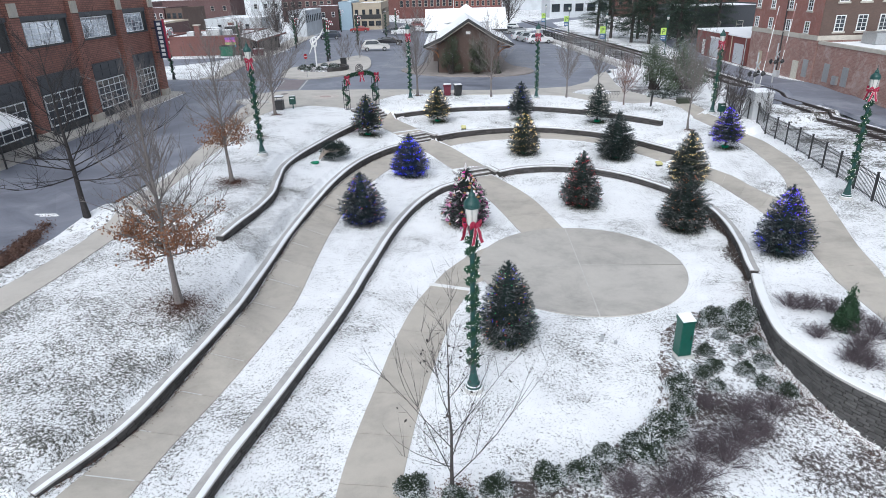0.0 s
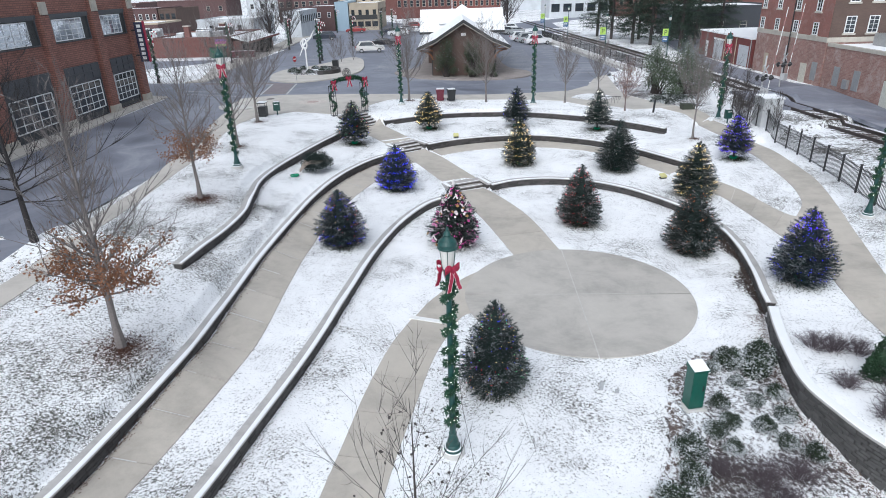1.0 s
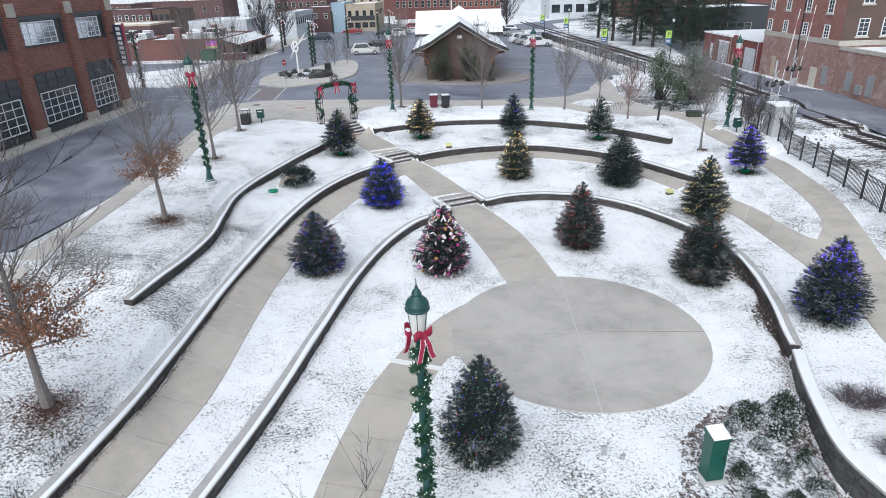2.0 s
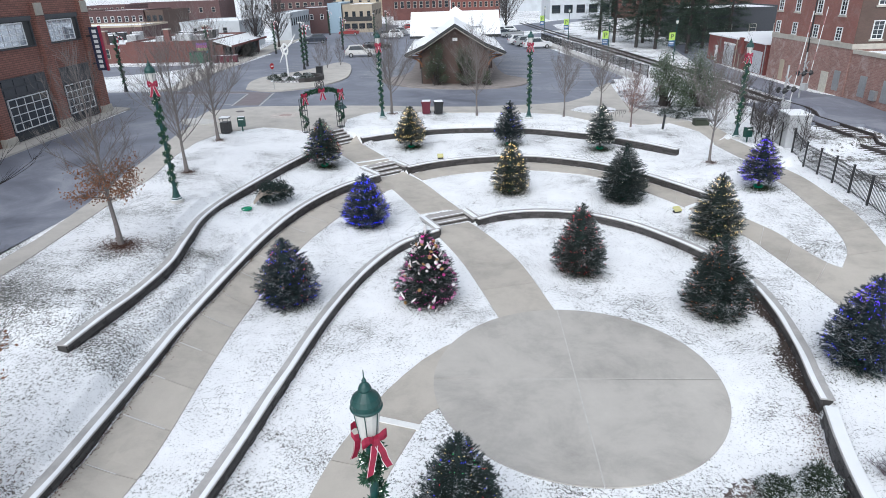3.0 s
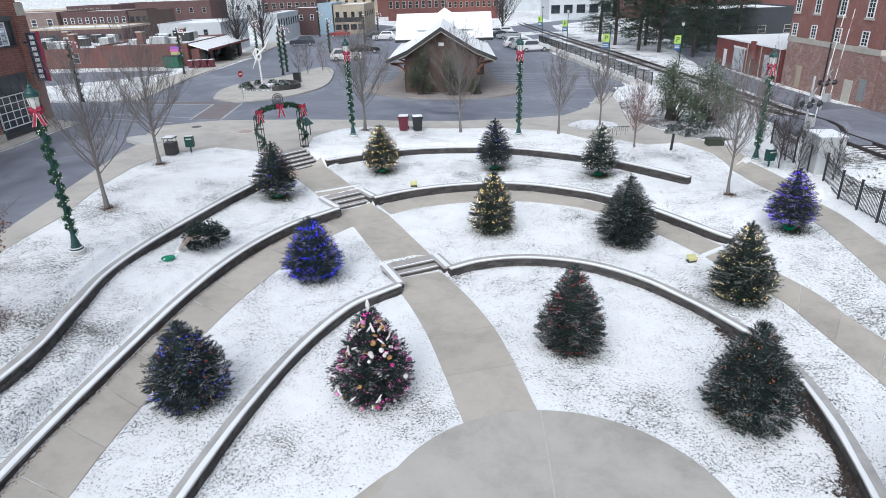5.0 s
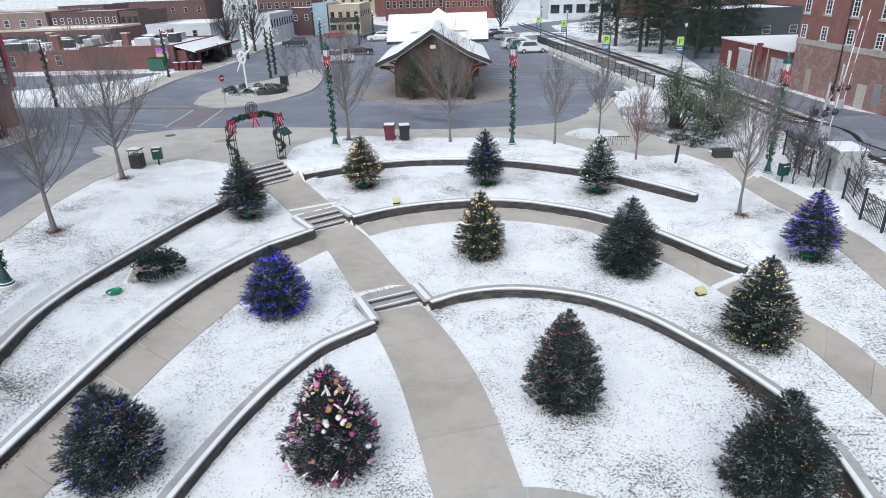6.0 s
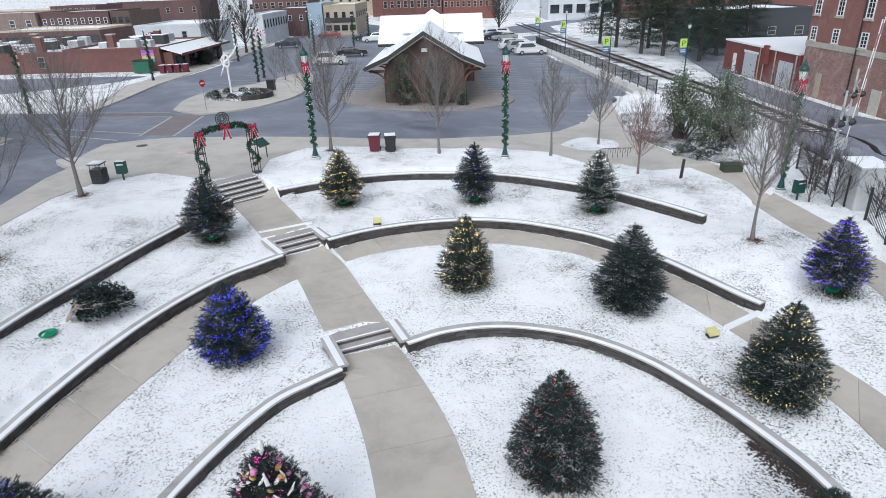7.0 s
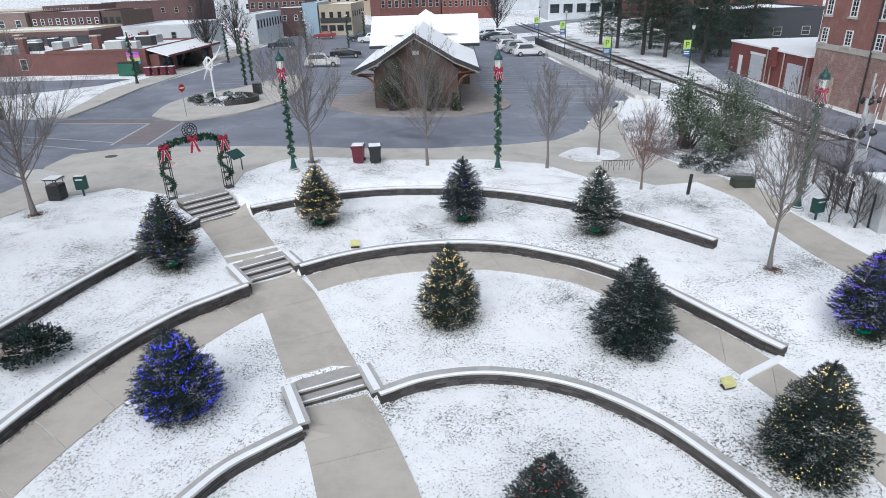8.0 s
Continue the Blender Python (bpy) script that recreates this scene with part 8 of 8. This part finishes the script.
FADEDRED = plain("faded_red", (0.40, 0.22, 0.21), 0.6)


def crossing(x, y, turn, arm):
    top = thing("crossing_signal", "railway crossing signal with paired lamps, crossbuck and a raised gate arm", "railway signal", Matrix.Translation((x, y, gz(x, y))) @ Matrix.Rotation(turn, 4, "Z"), "crossing signals at the level crossing")
    part("mast", Mesh().lathe([(0.16, 0), (0.07, 0.1), (0.065, 3.9)], 10), SILVER, top)
    part("mechanism", Mesh().box(-.25, -.5, .75, .25, -.07, 1.35, bevel=.03), SILVER, top, "gate mechanism box")
    for s in (-1, 1):
        part("crossbuck", Mesh().box(-.45, -.03, -.06, .45, -.01, .06, Matrix.Translation((0, -.08, 2.85)) @ Matrix.Rotation(s * 0.78, 4, "Y")), SILVER, top, "weathered white crossbuck board")
    part("lamp_bar", Mesh().tube([(-.65, -.1, 2.2), (.65, -.1, 2.2)], .035, 6), SILVER, top)
    for s in (-1, 1):
        for d in (-1, 1):
            part("lamp", Mesh().lathe([(0.08, 0), (0.24, 0.10), (0.24, 0.12), (0.1, 0.3)], 12, Matrix.Translation((s * .5, -.1 + d * .12, 2.2)) @ Matrix.Rotation(-d * math.pi / 2, 4, "X")), BLACKMETAL, top, "round black signal lamp")
    for k in range(9):
        part("gate_arm", Mesh().box(-.028, -.015, 0, .028, .015, .72, Matrix.Translation((0.3 + arm * k * .72 * .12, -.35, 1.1 + k * .71)) @ Matrix.Rotation(arm * 0.12, 4, "Y")), FADEDRED if k % 4 == 3 else WHITEPAINT, top, "striped gate arm section")


crossing(20.5, 30.0, 0.5, 1)
crossing(26.8, 39.4, 0.5, 1)

# ---------------------------------------------------------------- traffic island: sculpture, planter, signs
planter = thing("stone_planter", "curved stone planter edged with low snowy shrubs", "planter", Matrix.Translation((-21.3, 54.0, gz(-21.3, 54.0))))
for k in range(14):
    a, b = -1.2 + k * 2.6 / 14, -1.2 + (k + 0.95) * 2.6 / 14
    v = [(r * math.cos(q) * 1.25, r * math.sin(q), z) for z in (0, 0.45) for q in (a, b) for r in (2.4, 2.7)]
    part("stone", Mesh().add(v, [(0, 1, 3, 2), (4, 6, 7, 5), (0, 2, 6, 4), (1, 5, 7, 3), (0, 4, 5, 1), (2, 3, 7, 6)]), STONE, planter)
part("soil", Mesh().lathe([(2.6, 0.02), (2.4, 0.2), (0.5, 0.35)], 24), BED, planter)
for k in range(9):
    a = k * 0.7
    c = copy_thing(shrub_made[k % 4], Matrix.Translation((-21.6 + 2.1 * math.cos(a), 54.0 + 1.8 * math.sin(a), gz(-21.3, 54) + 0.2)) @ Matrix.Rotation(a, 4, "Z"))
    c.scale = (1.1, 1.1, 0.8)
art = thing("sculpture", "tall white abstract metal sculpture in a planter", "sculpture", Matrix.Translation((-21.9, 54.3, gz(-21.9, 54.3) + 0.3)))
sh = Mesh()
sh.tube([(0, 0, 0), (0, 0, 2.6)], 0.09, 8)
sh.tube([(0.32 * math.cos(a) * 0.75, 0, 2.95 + 0.55 * math.sin(a)) for a in np.linspace(0, 2 * math.pi, 22)], 0.09, 6)
sh.tube([(-0.75, 0, 1.6), (-0.1, 0, 2.9), (0.7, 0.1, 3.6), (1.25, 0.1, 4.5)], [0.03, 0.11, 0.10, 0.03], 8)
sh.tube([(-0.3, 0, 2.3), (-0.5, 0.05, 3.1), (-0.1, 0, 3.6)], [0.03, 0.10, 0.05], 8)
part("figure", sh, WHITEPAINT, art)
stop = thing("stop_sign", "red octagonal stop sign on a thin post", "sign", Matrix.Translation((-21.5, 46.8, gz(-21.5, 46.8))) @ Matrix.Rotation(1.1, 4, "Z"))
part("post", Mesh().tube([(0, 0, 0), (0, 0, 2.2)], .03, 6), GREYMETAL, stop)
part("plate", Mesh().lathe([(0.30, -.012), (0.30, .012)], 8, Matrix.Translation((0, -.05, 2.25)) @ Matrix.Rotation(math.pi / 2, 4, "X") @ Matrix.Rotation(math.pi / 8, 4, "Z")), plain("sign_red", (0.45, 0.02, 0.03), 0.4), stop)
part("bar", Mesh().box(-.2, -.068, 2.2, .2, -.063, 2.3), WHITEPAINT, stop)
tb = thing("litter_bin", "black square litter bin on the traffic island", "bin", Matrix.Translation((-19.2, 58.2, gz(-19.2, 58.2))))
part("body", Mesh().box(-.35, -.35, 0, .35, .35, .95, bevel=.03), BLACKMETAL, tb)
part("lid", Mesh().box(-.38, -.38, .951, .38, .38, 1.05, bevel=.03), BLACKMETAL, tb)
skip = thing("dumpster", "green steel dumpster beside the brick shop", "dumpster", Matrix.Translation((-39.6, 74.2, gz(-39.6, 74.2))))
part("body", Mesh().box(-1.0, -.7, .1, 1.0, .7, 1.5, bevel=.04), plain("dumpster_green", (0.01, 0.10, 0.06), 0.5), skip)
part("lid", Mesh().box(-1.03, -.73, 1.501, 1.03, .73, 1.6, bevel=.02), BLACKMETAL, skip)
for k in range(4):
    wheel_bin(-36.9 + k * 0.8, 73.4 + k * 0.35, bpy.data.materials["maroon_plastic"], "maroon wheeled bin with snow on its lid")
mural = thing("wall_mural", "square mural in blue, pink and violet bands on the brick wall", "mural", Matrix.Translation((-39.6, 75.9, 3.0)))
for k, c in enumerate(((0.1, 0.35, 0.5), (0.45, 0.5, 0.2), (0.6, 0.15, 0.4), (0.3, 0.12, 0.5))):
    part("band", Mesh().box(-.8, -.03, .1 + k * .36, .8, 0.09, .44 + k * .36), plain("mural_%s" % "abcd"[k], c, 0.6), mural)

# ---------------------------------------------------------------- parked cars
def car(x, y, turn, colour, label, kind="suv"):
    h = {"suv": 1.75, "sedan": 1.42}[kind]
    top = thing("car", label, "car", Matrix.Translation((x, y, gz(x, y) - 0.09)) @ Matrix.Rotation(turn, 4, "Z"))
    paint = plain("car_paint_" + label.split()[0], colour, 0.3, vary=0.05, metal=0.2) if "car_paint_" + label.split()[0] not in bpy.data.materials else bpy.data.materials["car_paint_" + label.split()[0]]
    side = [(-2.3, .35), (-2.3, .8), (-2.2, .98), (-1.0, 1.06), (-.35, h - .1), (0.0, h), (1.6, h - .04), (2.15, 1.05 if kind == "suv" else 1.0), (2.3, .8), (2.3, .35)]
    if kind == "sedan":
        side = [(-2.3, .35), (-2.3, .75), (-2.1, .9), (-1.0, .98), (-.3, h - .06), (.2, h), (.9, h - .06), (1.6, 1.0), (2.25, .95), (2.3, .35)]
    n = len(side)
    v = [(px, -.88, pz) for px, pz in side] + [(px, .88, pz) for px, pz in side]
    for i in range(n):
        if side[i][1] > 1.1:
            v[i] = (v[i][0], -.70, v[i][2])
            v[n + i] = (v[n + i][0], .70, v[n + i][2])
    part("body", Mesh().add(v, [tuple(range(n)), tuple(range(2 * n - 1, n - 1, -1))] + [(i, n + i, n + (i + 1) % n, (i + 1) % n) for i in range(n)]), paint, top)
    for s in (-1, 1):
        part("window", Mesh().add([(-.85, s * .86, 1.1), (1.75, s * .86, 1.1), (1.4, s * .745, h - .12), (-.25, s * .745, h - .12)], [(0, 1, 2, 3) if s < 0 else (3, 2, 1, 0)]), PANE, top)
        for wx in (-1.45, 1.4):
            w = part("wheel", Mesh().lathe([(.2, -.1), (.33, -.1), (.34, 0), (.33, .1), (.2, .1)], 16, Matrix.Translation((wx, s * .82, .33)) @ Matrix.Rotation(math.pi / 2, 4, "X")), plain("tyre", (0.02, 0.02, 0.02), 0.8) if "tyre" not in bpy.data.materials else bpy.data.materials["tyre"], top)
            part("rim", Mesh().lathe([(.02, -.11), (.2, -.105), (.2, .105), (.02, .11)], 10, Matrix.Translation((wx, s * .82, .33)) @ Matrix.Rotation(math.pi / 2, 4, "X")), GREYMETAL, w)
    part("windscreen", Mesh().add([(-1.0, -.75, 1.1), (-1.0, .75, 1.1), (-.38, .64, h - .14), (-.38, -.64, h - .14)], [(0, 3, 2, 1)]), PANE, top)
    part("rear_window", Mesh().add([(2.16, -.7, 1.12), (2.16, .7, 1.12), (1.66, .62, h - .12), (1.66, -.62, h - .12)], [(0, 1, 2, 3)]), PANE, top)
    for s in (-1, 1):
        part("headlight", Mesh().box(-2.33, s * .62 - .16, .62, -2.28, s * .62 + .16, .8, bevel=.01), WHITEPAINT, top)
        part("tail_light", Mesh().box(2.27, s * .68 - .12, .75, 2.33, s * .68 + .12, .98, bevel=.01), REDRIBBON, top)


car(-17.8, 82.3, math.pi + 0.15, (0.60, 0.59, 0.57), "pale suv parked in the street beside the depot")
car(-16.4, 93.2, math.pi + 0.1, (0.02, 0.02, 0.025), "black sedan parked in the street", "sedan")
car(10.4, 90.3, math.pi + 0.1, (0.72, 0.73, 0.74), "white suv parked along the railway fence")
car(9.4, 94.6, math.pi + 0.1, (0.35, 0.37, 0.38), "silver suv parked along the railway fence")
car(8.6, 98.3, math.pi + 0.1, (0.72, 0.73, 0.74), "white suv parked along the railway fence")
for k, (x, y, c, lab) in enumerate(((-16.1, 119, (.72, .73, .74), "white"), (-18.5, 123, (.05, .06, .08), "dark"), (-15.8, 126, (.35, .37, .38), "silver"), (-13.2, 128, (.72, .73, .74), "white"), (-14.4, 139, (.3, .05, .05), "red"), (6.7, 119, (.05, .06, .08), "dark"), (8.0, 124, (.72, .73, .74), "white"), (8.6, 116, (.35, .37, .38), "silver"), (5.7, 122, (.72, .73, .74), "white"), (-27, 131, (.3, .05, .05), "red"), (-30.5, 110, (.05, .06, .08), "dark"))):
    car(x, y, 0.1 + 0.15 * (k % 3), c, lab + " car parked far down the street", "sedan" if k % 2 else "suv")
# ---------------------------------------------------------------- the stones of the walls, course by course
def stone_data(w, h, d, seed, mat, name="stone"):
    g = np.random.default_rng(seed)
    b = 0.018
    v = []
    for z, i in ((0, b), (b, 0), (h - b, 0), (h, b)):
        for x, y in ((-w / 2 + i, 0), (w / 2 - i, 0), (w / 2 - i, -d + i), (-w / 2 + i, -d + i)):
            j = g.uniform(-0.007, 0.007, 3) if y < 0 else (0, 0, 0)
            v.append((x + j[0], y + j[1] * 1.6, z + j[2] * 0.6))
    f = [(r * 4 + k, r * 4 + (k + 1) % 4, r * 4 + 4 + (k + 1) % 4, r * 4 + 4 + k) for r in range(3) for k in range(4)] + [(3, 2, 1, 0), (12, 13, 14, 15)]
    return Mesh().add(v, [q[::-1] for q in f])


def face_stones(name, half, course, lengths, mat, limit, cap_thick, depth=0.05):
    top, line, left = WALLS[name]
    s = np.r_[0, np.cumsum(np.linalg.norm(np.diff(line[:, :2], axis=0), axis=1))]
    kinds = [(w, stone_data(w - 0.014, course - 0.006, depth + 0.014 * (k % 3), k + 3, mat)) for k, w in enumerate(lengths)]
    shared = [(w, m.data("stone", mat)) for w, m in kinds]
    base = ground_at(line[:, :2] - left * (half + 0.25)) - 0.06
    g = np.random.default_rng(int(abs(line[0][0]) * 10))
    made, rest = 0, Mesh()
    spots = []
    rows = int(np.ceil((line[:, 2] - cap_thick - base).max() / course))
    for r in range(rows):
        p = g.uniform(0, 0.3)
        while p < s[-1]:
            k = int(g.integers(0, len(shared)))
            w = shared[k][0]
            c = p + w / 2
            if c > s[-1]:
                break
            x, y, z = (np.interp(c, s, line[:, j]) for j in range(3))
            lx, ly = (np.interp(c, s, left[:, j]) for j in (0, 1))
            zz = z - cap_thick - (r + 1) * course
            if zz + course > np.interp(c, s, base):
                spots.append((y, x - lx * half, y - ly * half, zz, math.atan2(ly, lx) - math.pi / 2, k))
            p += w
    spots.sort()
    for i, (_, x, y, z, a, k) in enumerate(spots):
        m = Matrix.Translation((x, y, z)) @ Matrix.Rotation(a, 4, "Z")
        if i < limit:
            ob = new("stone", shared[k][1])
            ob.parent = top
            ob.matrix_basis = m
        else:
            rest.add(kinds[k][1].v, kinds[k][1].f, m)
    if rest.v:
        tagged(part("stonework", rest, mat, top), kind="stuff")


for nm in ("wall_1_west", "wall_1_east", "wall_2_west", "wall_2_east", "wall_3_west", "wall_3_east"):
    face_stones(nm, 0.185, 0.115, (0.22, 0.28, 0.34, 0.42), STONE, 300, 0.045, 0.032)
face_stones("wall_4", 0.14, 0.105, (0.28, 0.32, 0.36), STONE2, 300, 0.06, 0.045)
